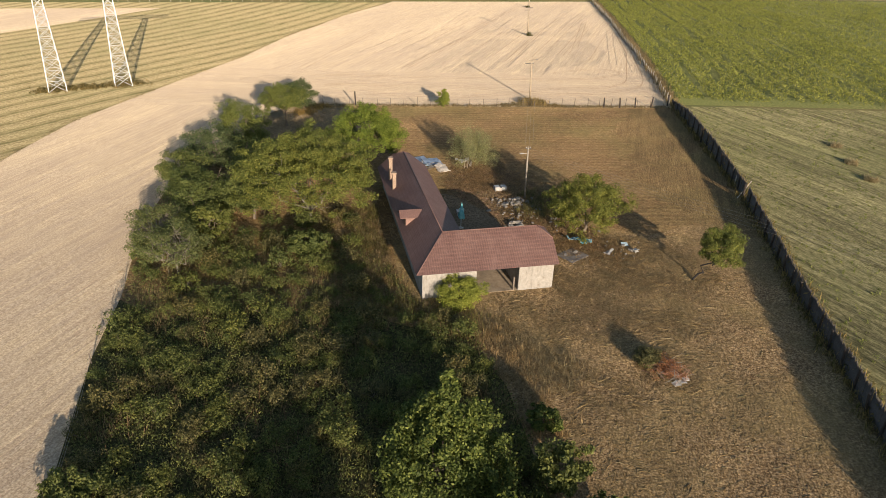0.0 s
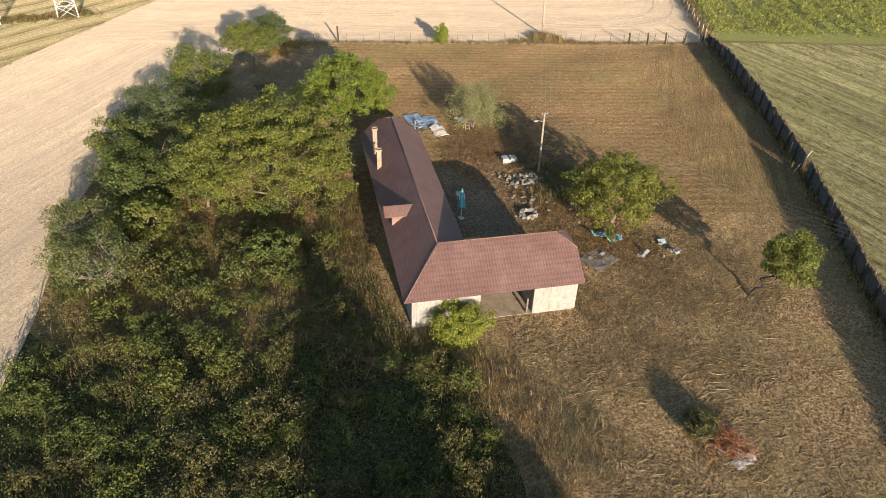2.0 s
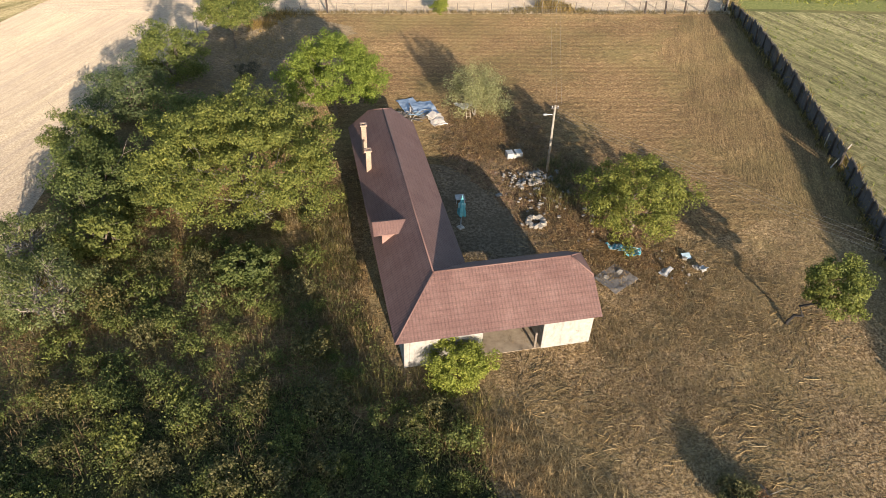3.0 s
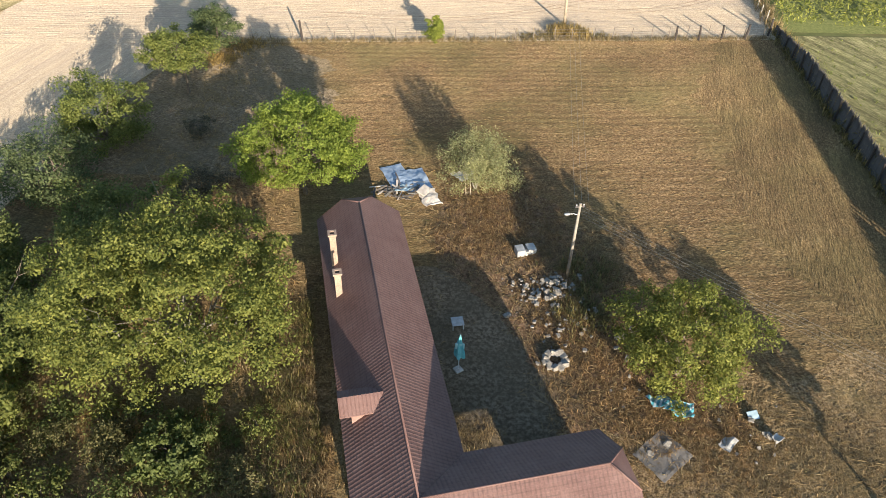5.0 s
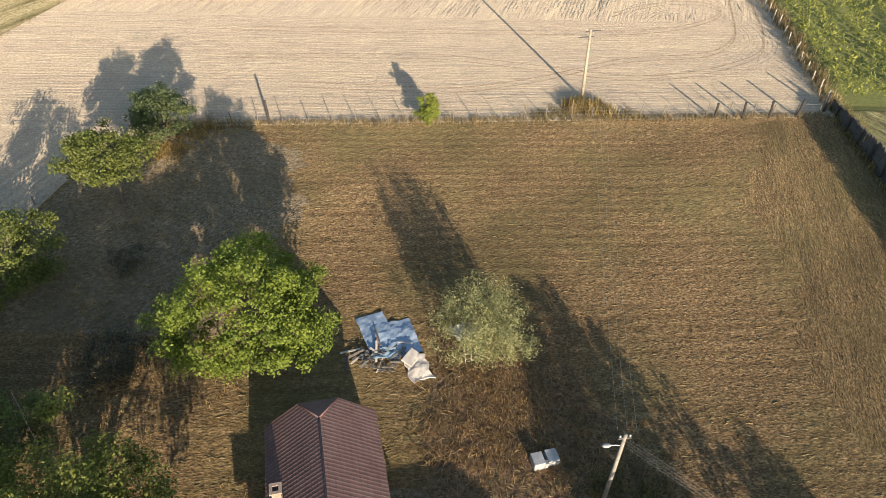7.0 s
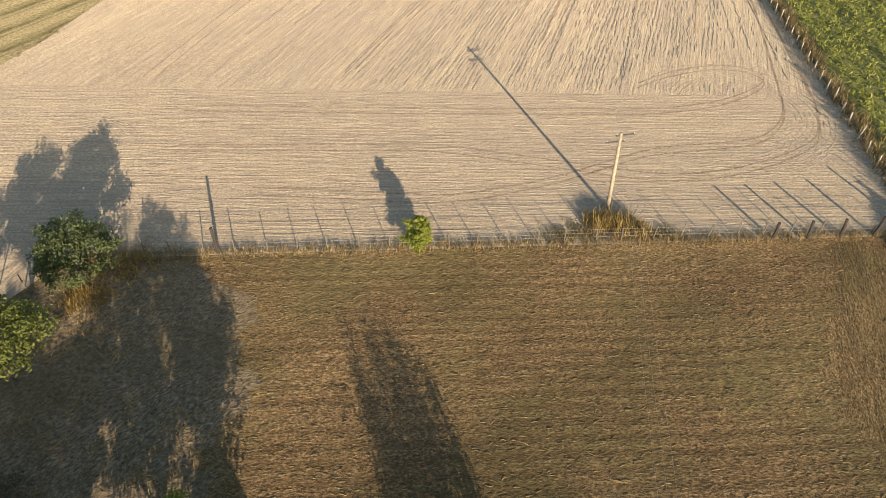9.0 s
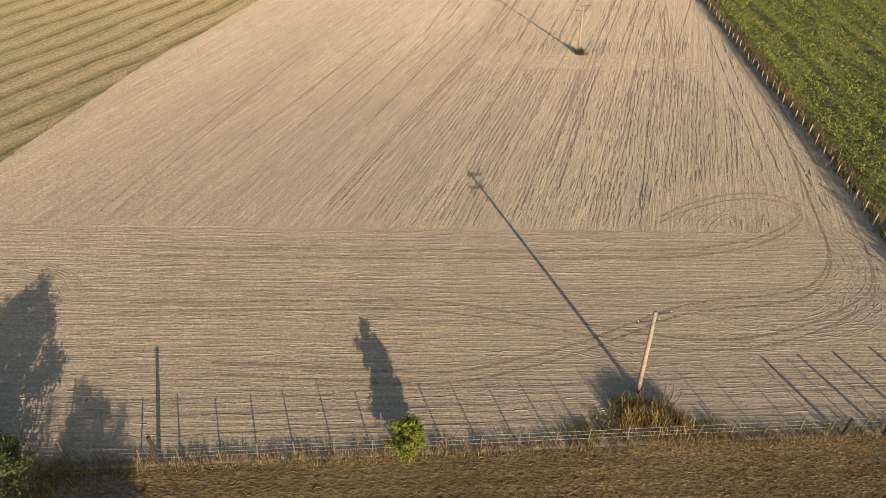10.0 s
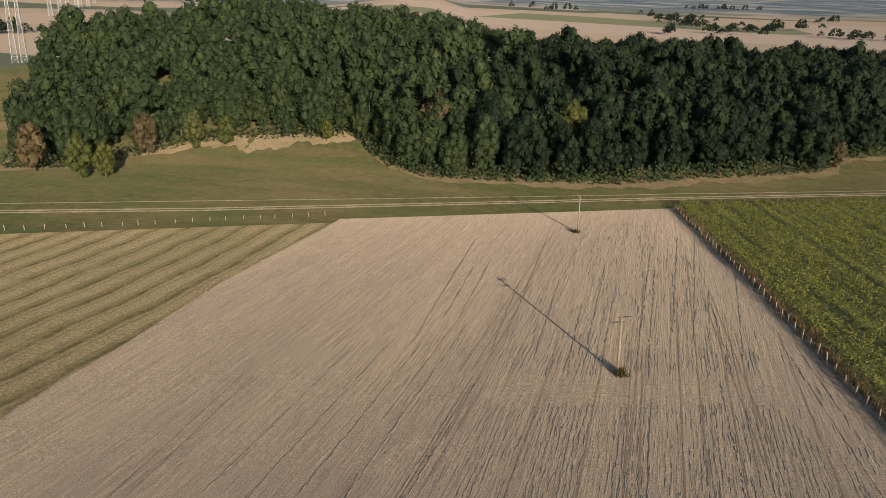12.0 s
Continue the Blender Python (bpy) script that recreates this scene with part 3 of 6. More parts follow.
# ---- ground ----
def grow(a, b, first, ratio):
    out, x, d = [], a, first
    while x < b:
        out.append(x)
        x, d = x + d, d * ratio
    return out + [b]


def grid_faces(nu, nv):
    i = np.arange((nu - 1) * (nv - 1))
    a = i // (nv - 1) * nv + i % (nv - 1)
    return np.stack([a, a + nv, a + nv + 1, a + 1], 1)


gxs = np.array(sorted(set([-v for v in grow(0, 4200, 6, 1.045)] + grow(0, 4200, 6, 1.045))))
gys = np.array(sorted(set([-v for v in grow(20, 900, 8, 1.2)] + list(np.arange(-15, 480, 5.0)) + grow(480, 6000, 8, 1.08))))
GX, GYY = np.meshgrid(gxs, gys, indexing="ij")
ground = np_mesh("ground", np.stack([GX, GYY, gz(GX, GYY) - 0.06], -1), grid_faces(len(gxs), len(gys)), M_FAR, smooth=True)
tagged(ground, "meadow and far stubble fields rolling to low hills, with haze in the farthest colour", "ground", kind="structure")


def sheet(name, south, north, west, east, mat, label, lift=0.0, nx=40, ny=60, category="field"):
    s, v = np.meshgrid(np.linspace(0, 1, nx), np.linspace(0, 1, ny), indexing="ij")
    x = np.zeros_like(s)
    for _ in range(4):
        y = south(x) + (north(x) - south(x)) * v
        x = west(y) + (east(y) - west(y)) * s
    ob = np_mesh(name, np.stack([x, y, gz(x, y) + lift], -1), grid_faces(nx, ny), mat, smooth=True)
    return tagged(ob, label, category, kind="structure")


def const(c):
    return lambda a: np.full_like(np.asarray(a, float), c)


def along(ys, xs):
    return lambda y: np.interp(y, ys, xs)


def far_edge(x):
    return 256.5 + 0.245 * np.asarray(x)


def headland_n(x):
    return 137.6 + 0.035 * np.asarray(x)


yard_fence = lambda x: 113.0 + 0.088 * np.asarray(x) + 0.0 * np.asarray(x)
sheet("yard", const(-290), yard_fence, along(SCRUB_Y, SCRUB_X), along(RF_Y, RF_X), M_YARD, "dry brown mown grass of the farmyard", 0.0, 30, 90, "grass")
sheet("stubble_field", headland_n, far_edge, along(YE_Y, YE_X), along(CE_Y, CE_X), M_STUBBLE, "pale tan harrowed stubble field in long rows", 0.0, 40, 50)
sheet("field_headland", yard_fence, headland_n, lambda y: np.interp(y, YE_Y, YE_X), along(CE_Y, CE_X), M_HEADLAND, "pale tan headland worked parallel to the fence", 0.0, 60, 14)
sheet("field_strip", const(-290), yard_fence, along(YE_Y, YE_X), along(SCRUB_Y, SCRUB_X), M_STUBBLE, "pale tan stubble strip beside the scrub", 0.0, 14, 90)
sheet("hay_field", const(-290), lambda x: 254 + 0.26 * np.asarray(x), const(-420), along(YE_Y, YE_X), M_YELLOW, "yellow mown hay field in green and straw stripes", 0.0, 70, 110)
sheet("pasture", const(-290), lambda x: 116.5 + 0.03 * np.asarray(x), along(RF_Y, RF_X), const(420), M_PASTURE, "dry green pasture with mowing streaks", 0.0, 70, 90, "grass")
sheet("crop_ground", lambda x: 117.5 + 0.03 * np.asarray(x), lambda x: 262 + 0.21 * np.asarray(x), along(CE_Y, CE_X), const(420), M_CROPSOIL, "dark soil under the green crop", 0.0, 70, 40)


sheet("pale_field", const(60), lambda x: 214 + 0.26 * (np.asarray(x) + 93), const(-420), lambda y: -107 + 0.38 * (np.asarray(y) - 165), M_STUBBLE, "pale stubble field beyond the hay field", 0.03, 40, 30)
def verge(x0, x1, width, seed, mat):
    def south(x):
        x = np.asarray(x, float)
        k = np.clip((x - x0) / (x1 - x0), 0, 1)
        return wood_edge(x) + 1.5 - width * np.sin(np.pi * k) ** 0.6 * (0.75 + 0.3 * np.sin(0.23 * x + seed) + 0.18 * np.sin(0.61 * x) + 0.1 * np.sin(1.7 * x))
    sheet("dry_verge", south, lambda x: wood_edge(x) + 5, const(x0), const(x1), mat, "dry tan grass verge along the woods", 0.1, 160, 8, "grass")


verge(-20, 160, 6.0, 1.0, M_DRYVERGE)
verge(-88, -26, 9.0, 2.0, M_SANDVERGE)
verge(-150, -98, 4.0, 3.0, M_DRYVERGE)


def yard_side(y):
    y = np.asarray(y, float)
    return np.interp(y, [27, 45, 62, 80, 100, 116], [21, 25, 27, 25, 26, 31]) + 0.8 * np.sin(0.35 * y) + 0.5 * np.sin(1.7 * y) + 0.4 * np.sin(4.1 * y)


sheet("rough_yard", const(26), lambda x: 68.0 + 1.5 * np.sin(np.asarray(x, float) * 0.5), lambda y: np.interp(y, [26, 30, 45, 55, 67, 73], [7, 7, 2, -4, -6, -6]), lambda y: np.interp(y, RF_Y, RF_X) - 0.1, M_YARDROUGH, "rough matted brown grass in front of the house", 0.004, 24, 60, "grass")
sheet("yard_side", const(69), lambda x: yard_fence(x) - 0.6, lambda y: np.minimum(yard_side(y) + np.clip(76 - y, 0, 9) * 0.9, np.interp(y, RF_Y, RF_X) - 0.6), lambda y: np.interp(y, RF_Y, RF_X) - 0.1, M_YARDSIDE, "dry grass mown lengthwise along the stake fence", 0.008, 10, 300, "grass")


def corner_east(y):
    y = np.asarray(y, float)
    return np.interp(y, [76, 84, 92, 100, 107, 112], [-15, -13.5, -12, -10.5, -12, -18]) + 0.7 * np.sin(0.9 * y) + 0.4 * np.sin(2.7 * y) + 0.2 * np.sin(6.1 * y)


sheet("yard_corner", const(86), lambda x: yard_fence(x) - 0.5, lambda y: np.interp(y, SCRUB_Y, SCRUB_X) + 0.5, corner_east, M_CORNER, "thin bleached grass under the corner trees", 0.006, 12, 180, "grass")


def court_east(y):
    y = np.asarray(y, float)
    return np.interp(y, [60, 66, 70, 73, 76], [8.2, 7.2, 5.5, 3.5, 0.6]) + 0.3 * np.sin(2.3 * y) + 0.2 * np.sin(5.1 * y)


sheet("weedy_ground", const(62.5), lambda x: 85.5 + 0.8 * np.sin(np.asarray(x, float) * 0.9), lambda y: np.interp(y, [62, 66, 70, 73, 76, 80, 86], [6.5, 6.5, 5.0, 3.0, 0.4, 0.0, 1.0]),
      lambda y: np.interp(y, [62, 66, 72, 78, 86], [19, 16.5, 14.0, 12.0, 8.0]) + 0.6 * np.sin(1.9 * np.asarray(y)) + 0.3 * np.sin(4.7 * np.asarray(y)), M_WEEDSOIL, "russet litter of dead weeds round the rubbish heaps", 0.012, 12, 40, "ground")
sheet("courtyard", lambda x: 57.2 + 0.23 * np.asarray(x), const(76.0), lambda y: np.interp(y, [57, 76], [2.3, -2.0]), court_east, M_COURT, "bare trodden grey-brown courtyard between the two wings", 0.016, 8, 30, "ground")


def ribbon(name, pts, width, mat, label, lift=0.012, category="track"):
    pts = np.array(pts, float)
    t = np.concatenate([[0], np.cumsum(np.linalg.norm(np.diff(pts, axis=0), axis=1))])
    n = max(int(t[-1] / 1.5), 8)
    s = np.linspace(0, t[-1], n)
    p = np.stack([np.interp(s, t, pts[:, 0]), np.interp(s, t, pts[:, 1])], 1)
    for _ in range(3):
        q = p.copy()
        q[1:-1] = (p[:-2] + 2 * p[1:-1] + p[2:]) / 4
        p = q
    d = unit(np.gradient(p, axis=0))
    side = np.stack([-d[:, 1], d[:, 0]], 1)
    w = width * (0.5 + 0.12 * np.sin(s * 0.7) + 0.08 * np.sin(s * 1.9))
    a, b = p + side * w[:, None], p - side * w[:, None]
    v = np.stack([np.c_[a, gz(a[:, 0], a[:, 1]) + lift], np.c_[b, gz(b[:, 0], b[:, 1]) + lift]], 1).reshape(-1, 3)
    i = np.arange(n - 1) * 2
    ob = np_mesh(name, v, np.stack([i, i + 1, i + 3, i + 2], 1), mat)
    return tagged(ob, label, category, kind="structure")


for k, off in enumerate((-0.9, 0.9)):
    ribbon("dirt_track", [(-260, 212 + off), (-90, 249 + off), (-50, 256 + off), (2, 267.5 + off), (57, 280 + off), (115, 292 + off), (260, 322 + off)], 0.9, M_TRACK, "pale double wheel track across the meadow")
ribbon("dirt_track", [(-260, 224), (-60, 262), (20, 277), (80, 289), (150, 303)], 0.5, M_TRACK, "faint pale wheel track across the meadow")
for pts in ([(-24, 132.1), (-2, 132.9), (22, 134.2), (29, 136.2), (34, 139.6), (36.6, 142.5), (34, 145.0), (30, 144.8), (24, 142), (21.2, 139.7)],
            [(-23, 125), (0, 126.5), (20, 122.5), (25.4, 123.4), (30, 125.3), (36.5, 129.3), (39, 136.4), (41, 150), (44, 170), (47.5, 205)],
            [(-15, 119), (2, 118.6), (10, 121.5), (20, 127), (31, 129), (35, 134), (37.5, 145), (42, 165), (45, 190)]):
    for off in (0, 1.1):
        ribbon("wheel_mark", [(x + off * 0.3, y + off) for x, y in pts], 0.16, M_TYRE, "dark curved wheel mark in the stubble")
for x0, y0, x1, y1 in ((-9.6, 141, 4.3, 183), (-30.2, 138.8, -20.5, 184), (12, 150, 24, 193), (25, 160, 38.7, 205.5), (30, 170, 40, 215), (3, 186, 22, 245)):
    for off in (0, 1.3):
        ribbon("wheel_mark", [(x0 + off, y0), ((x0 + x1) / 2 + off, (y0 + y1) / 2), (x1 + off, y1)], 0.17, M_TYRE, "straight wheel mark along the rows")

mark_rng = np.random.default_rng(8)
for k in range(9):
    x0, y0 = -4 + 4.6 * k + mark_rng.uniform(-1.5, 1.5), mark_rng.uniform(150, 176)
    run = mark_rng.uniform(25, 75)
    ribbon("wheel_mark", [(x0, y0), (x0 + 0.15 * run, y0 + run / 2), (x0 + 0.3 * run, min(y0 + run, 248))], 0.15, M_TYRE, "thin straight furrow mark along the rows")

# ---- furrows and clods that stand up from the worked soil ----
def ridge_mesh(name, P, Q, width, height, label, seed):
    """Short broken ridges of soil from P to Q, two faces each."""
    rng = np.random.default_rng(seed)
    n = len(P)
    d = unit(Q - P)
    s = np.stack([-d[:, 1], d[:, 0]], 1) * (width * rng.uniform(0.5, 1.4, n))[:, None] / 2
    j = s * rng.normal(0, 0.4, (n, 1))

    def row(p, up):
        return np.concatenate([p, (gz(p[:, 0], p[:, 1]) + up)[:, None]], 1)
    h0, h1 = height * rng.uniform(0.2, 1.2, n), height * rng.uniform(0.2, 1.2, n)
    v = np.stack([row(P - s, -0.01), row(P + j, h0), row(Q + j, h1), row(Q - s, -0.01), row(P + j, h0), row(P + s, -0.01), row(Q + s, -0.01), row(Q + j, h1)], 1)
    return tagged(np_mesh(name, v.reshape(-1, 3), np.arange(8 * n).reshape(-1, 4), M_CLODS), label, "soil", kind="stuff")


def in_field(x, y):
    return (x > np.interp(y, YE_Y, YE_X) + 0.8) & (x < np.interp(y, CE_Y, CE_X) - 1.0) & (y < far_edge(x) - 0.8)


rng = np.random.default_rng(300)
RUN = np.array([0.292, 0.956])
u, t = np.meshgrid(np.arange(-62, 50, 0.5), np.arange(0, 122, 0.55), indexing="ij")
u = u + 0.1 * np.sin(t * 0.21 + u)
u, t = u.ravel() + rng.normal(0, 0.05, u.size), t.ravel() + rng.uniform(-0.3, 0.3, t.size)
x, y = u + RUN[0] * t, 138.2 + RUN[1] * t
inner = in_field(x, y) & (y > headland_n(x) + 0.3)
east = np.clip((x - (-10 + 0.3 * (y - 139))) / 7, 0, 1)
lane = np.sin(u * 2.1 + 1.4 * np.sin(u * 0.63)) + 0.7 * np.sin(u * 0.9 + 0.5)
blot = np.sin(x * 0.31 + 1.7 * np.sin(y * 0.12)) * np.sin(y * 0.17 + 0.6 * np.sin(x * 0.2))
chance = 0.07 + east * (0.4 + 0.26 * lane + 0.14 * blot) + (1 - east) * 0.07 * (lane > 1.0)
chance = np.where(x > np.interp(y, CE_Y, CE_X) - 9 + 1.5 * np.sin(0.2 * y), 0.06, chance)
chance = np.where(y > 192, chance * 0.25, chance)
chance = np.where((np.abs(y - 181.5 - 0.04 * x) < 3.2) & (x > 6) & (x < 40), 0.0, chance)
turned = np.hypot(x - 30, y - 137) < 10.5
chance = np.where(turned & ~((np.abs(x - 29) < 2.6) & (np.abs(y - 138.5) < 2.0)), 0.0, chance)
keep = inner & (rng.random(len(x)) < chance)
x, y, e = x[keep], y[keep], east[keep]
P = np.stack([x, y], 1)
Q = P + RUN * rng.uniform(0.4, 1.8, (len(P), 1)) * np.where(y > 190, 1.6, 1.0)[:, None] + rng.normal(0, 0.06, P.shape)
ridge_mesh("soil_clods", P, Q, 0.17, 0.02 + 0.016 * e, "broken ridges of pale dry soil along the rows", 301)

# single long furrows: pale double wheel line, and lines along the crop
lines = [[(-9.5, 142), (4.4, 184.5)], [(-8.6, 142), (5.1, 184.5)], [(20, 142), (32, 186)], [(12.5, 145), (22, 178)], [(33.6, 186), (39.5, 209)], [(35, 150), (43.6, 196)], [(36.6, 150), (45.2, 196)], [(38, 141), (42, 168)]]
lines += [[(-22 + 4.7 * k, 150 + 3 * (k % 4)), (-22 + 4.7 * k + 0.3 * 40, 150 + 3 * (k % 4) + 40)] for k in range(4)]
fan = np.random.default_rng(303)
for k in range(15):
    x0, y0 = -2 + 2.9 * k + fan.normal(0, 0.7), fan.uniform(186, 204)
    run = fan.uniform(18, 52)
    lines += [[(x0, y0), (x0 + (0.2 + 0.012 * k) * run, y0 + run)]]
P, Q = [], []
for a, b in lines:
    a, b = np.array(a, float), np.array(b, float)
    n = int(np.linalg.norm(b - a) / 0.6)
    for k in range(n):
        if rng.random() < 0.8:
            p = a + (b - a) * k / n + rng.normal(0, 0.04, 2)
            P.append(p), Q.append(p + (b - a) / n * rng.uniform(0.8, 1.3))
P, Q = np.array(P), np.array(Q)
ok = in_field(P[:, 0], P[:, 1])
ridge_mesh("furrow", P[ok], Q[ok], 0.24, 0.06, "long wheel furrows standing up in the soil", 302)

# headland: fine ridges parallel to the fence, a band of them across the field, and the loops where the machine turned
P, Q = [], []
for yy in np.arange(2.2, 24.4, 0.46):
    xs = np.arange(-36, 40, 0.8) + rng.uniform(0, 0.8)
    ys = 113.0 + 0.088 * xs + (yy / 24.4) * (headland_n(xs) - 113.0 - 0.088 * xs) + rng.normal(0, 0.03, len(xs))
    loop = np.hypot(xs - 30, (ys - 134.5) * 1.05) < 12.5
    heavy = 1.0 if int(yy / 0.46) % 9 == 0 else 0.36
    k = (rng.random(len(xs)) < np.where(loop, 0.1, heavy)) & (xs > np.interp(ys, SCRUB_Y, SCRUB_X) - 8)
    P.append(np.stack([xs, ys], 1)[k])
    Q.append(np.stack([xs + rng.uniform(0.5, 1.0, len(xs)), ys + 0.03], 1)[k])
for yy in np.arange(178.6, 184.6, 0.42):
    xs = np.arange(6.5, 38, 0.7) + rng.uniform(0, 0.7)
    ys = yy + 0.04 * xs + 0.4 * np.sin(xs * 0.2) + rng.normal(0, 0.03, len(xs))
    k = rng.random(len(xs)) < 0.55
    P.append(np.stack([xs, ys], 1)[k])
    Q.append(np.stack([xs + 0.65, ys + 0.02], 1)[k])
for cx, cy, rx_, ry_, a0, a1 in ((30.5, 136.0, 8.6, 9.2, -80, 150), (27.0, 130.5, 9.5, 6.0, -150, 10), (8, 119.5, 9.0, 4.0, -60, 80), (6.0, 190.5, 3.2, 2.6, 20, 200), (-33, 126, 6, 4.5, 20, 170)):
    for k in range(9 if rx_ > 5 else 4):
        f = 1.08 - 0.06 * k if rx_ > 5 else 1.0 - 0.16 * k
        for a in np.arange(a0, a1, 0.75 / rx_ / f * 57.3):
            if rng.random() < (0.97 if k % 3 == 0 else 0.7):
                q0, q1 = radians(a), radians(a) + 0.8 / rx_ / f
                P.append(np.array([[cx + rx_ * f * math.cos(q0), cy + ry_ * f * math.sin(q0)]]))
                Q.append(np.array([[cx + rx_ * f * math.cos(q1), cy + ry_ * f * math.sin(q1)]]))
P, Q = np.concatenate(P), np.concatenate(Q)
ok = in_field(P[:, 0], P[:, 1]) & (P[:, 1] > yard_fence(P[:, 0]) + 1.2)
ridge_mesh("headland_ridges", P[ok], Q[ok], 0.16, 0.026, "fine soil ridges of the headland and its turning loops", 303)

# ---- the farmhouse ----
HOUSE = Matrix.Translation((-1.75, 52.1, -0.5)) @ Matrix.Rotation(radians(13.0), 4, "Z")
RU, RV, RZ, EZ = 2.35, 2.9, 5.25, 2.8          # ridge lines, ridge and eave height
U0, U1, V0, V1, VN, UE = -0.6, 5.3, -0.45, 6.25, 26.6, 12.65
KU, KV = (RZ - EZ) / (RU - U0), (RZ - EZ) / (RV - V0)
house = thing("farmhouse", HOUSE, "derelict L-shaped whitewashed farmhouse under a maroon metal roof", "house")


def roof_slope(name, corner, run_dir, up_dir, length, run, k, clips, label=""):
    """Pressed metal tile sheet: ribs along the slope, a step every tile course."""
    run_dir, up_dir = Vector(run_dir), Vector(up_dir)
    nr, rib, course = 6, 0.22, 0.38
    na, nb = int(length / rib * nr) + 1, int(run * math.hypot(1, k) / course) * 2 + 2
    a = np.linspace(0, length, na)
    slope = run * math.hypot(1, k)
    b = []
    q = 0.0
    while q < slope:
        b += [q, min(q + course * 0.97, slope)]
        q += course
    b = np.array(b)
    A, B = np.meshgrid(a, b, indexing="ij")
    lift = 0.01 * np.clip(np.cos(A / rib * 2 * np.pi) * 1.3 - 0.3, 0, 1) + np.where(np.arange(len(b)) % 2 == 0, 0.026, 0.004)[None, :]
    lift = lift + 0.012 * np.sin(A * 0.9 + 1) * np.sin(B * 1.1)
    up = (up_dir + Vector((0, 0, k))).normalized()
    nor = run_dir.cross(up).normalized()
    if nor.z < 0:
        nor = -nor
    v = np.array(corner)[None, None] + A[..., None] * np.array(run_dir) + B[..., None] * np.array(up) + lift[..., None] * np.array(nor)
    me = bpy.data.meshes.new(name)
    f = grid_faces(len(a), len(b))
    me.from_pydata(v.reshape(-1, 3).tolist(), [], f.tolist())
    bm = bmesh.new()
    bm.from_mesh(me)
    bpy.data.meshes.remove(me)
    for p, n in clips:
        bmesh.ops.bisect_plane(bm, geom=bm.verts[:] + bm.edges[:] + bm.faces[:], plane_co=p, plane_no=n, clear_outer=True)
    bmesh.ops.recalc_face_normals(bm, faces=bm.faces[:])
    for fc in bm.faces:
        if fc.normal.z < 0:
            fc.normal_flip()
    uv = bm.loops.layers.uv.new("sheet")
    for fc in bm.faces:
        for lp in fc.loops:
            d = lp.vert.co - Vector(corner)
            lp[uv].uv = (d.dot(run_dir) / rib, d.dot(up) / course)
    return part(name, bm, M_ROOF, house, label)


def cut(p, q, keep):
    """Vertical plane through p and q that keeps the side of the point keep."""
    d = Vector((q[0] - p[0], q[1] - p[1], 0))
    n = Vector((d.y, -d.x, 0)).normalized()
    if n.dot(Vector((keep[0] - p[0], keep[1] - p[1], 0))) > 0:
        n = -n
    return (Vector((p[0], p[1], 0)), n)


HN = [(RU, 24.9), (RU - 1.02, VN), (RU + 1.02, VN)]
HE = [(11.4, RV), (UE, RV - 1.16), (UE, RV + 1.16)]
roof_slope("roof_slope", (U0, V0, EZ), (0, 1, 0), (1, 0, 0), VN - V0, RU - U0, KU, [cut((U0, V0), (RU, RV), (0, 10)), cut(HN[0], HN[1], (0, 10))], "maroon metal tile roof slope")
roof_slope("roof_slope", (U1, V1 - 4, EZ), (0, 1, 0), (-1, 0, 0), VN - V1 + 4, U1 - RU, KU, [cut((RU, RV), (U1, V1), (4, 15)), cut(HN[0], HN[2], (5, 10))], "maroon metal tile roof slope")
roof_slope("roof_slope", (U0, V0, EZ), (1, 0, 0), (0, 1, 0), UE - U0, RV - V0, KV, [cut((U0, V0), (RU, RV), (8, 0)), cut(HE[0], HE[1], (8, 0))], "maroon metal tile roof slope")
roof_slope("roof_slope", (U1 - 4, V1, EZ), (1, 0, 0), (0, -1, 0), UE - U1 + 4, V1 - RV, KV, [cut((RU, RV), (U1, V1), (8, 4)), cut(HE[0], HE[2], (8, 5))], "maroon metal tile roof slope")
for a, b, c, zc in ((HN[0], HN[1], HN[2], 4.4), (HE[0], HE[2], HE[1], 4.4)):
    bm = bmesh.new()
    top = [bm.verts.new(p) for p in ((*a, RZ + 0.03), (*b, zc + 0.03), (*c, zc + 0.03))]
    low = [bm.verts.new(p.co - Vector((0, 0, 0.06))) for p in top]
    bm.faces.new(top), bm.faces.new(low[::-1])
    for i in range(3):
        bm.faces.new((top[i], low[i], low[(i + 1) % 3], top[(i + 1) % 3]))
    bmesh.ops.recalc_face_normals(bm, faces=bm.faces[:])
    part("half_hip", bm, M_ROOF, house, "small maroon half hip")
for p, q in (((RU, RV, RZ), (RU, 24.9, RZ)), ((RU, RV, RZ), (11.4, RV, RZ)), ((U0, V0, EZ), (RU, RV, RZ)),
             ((RU, 24.9, RZ), (*HN[1], 4.4)), ((RU, 24.9, RZ), (*HN[2], 4.4)), ((11.4, RV, RZ), (*HE[1], 4.4)), ((11.4, RV, RZ), (*HE[2], 4.4))):
    up = Vector((0, 0, 0.03))
    part("ridge_cap", tube([Vector(p) + up, (Vector(p) + Vector(q)) / 2 + up, Vector(q) + up], [0.05, 0.05, 0.05], 8), M_ROOF, house, smooth=True)

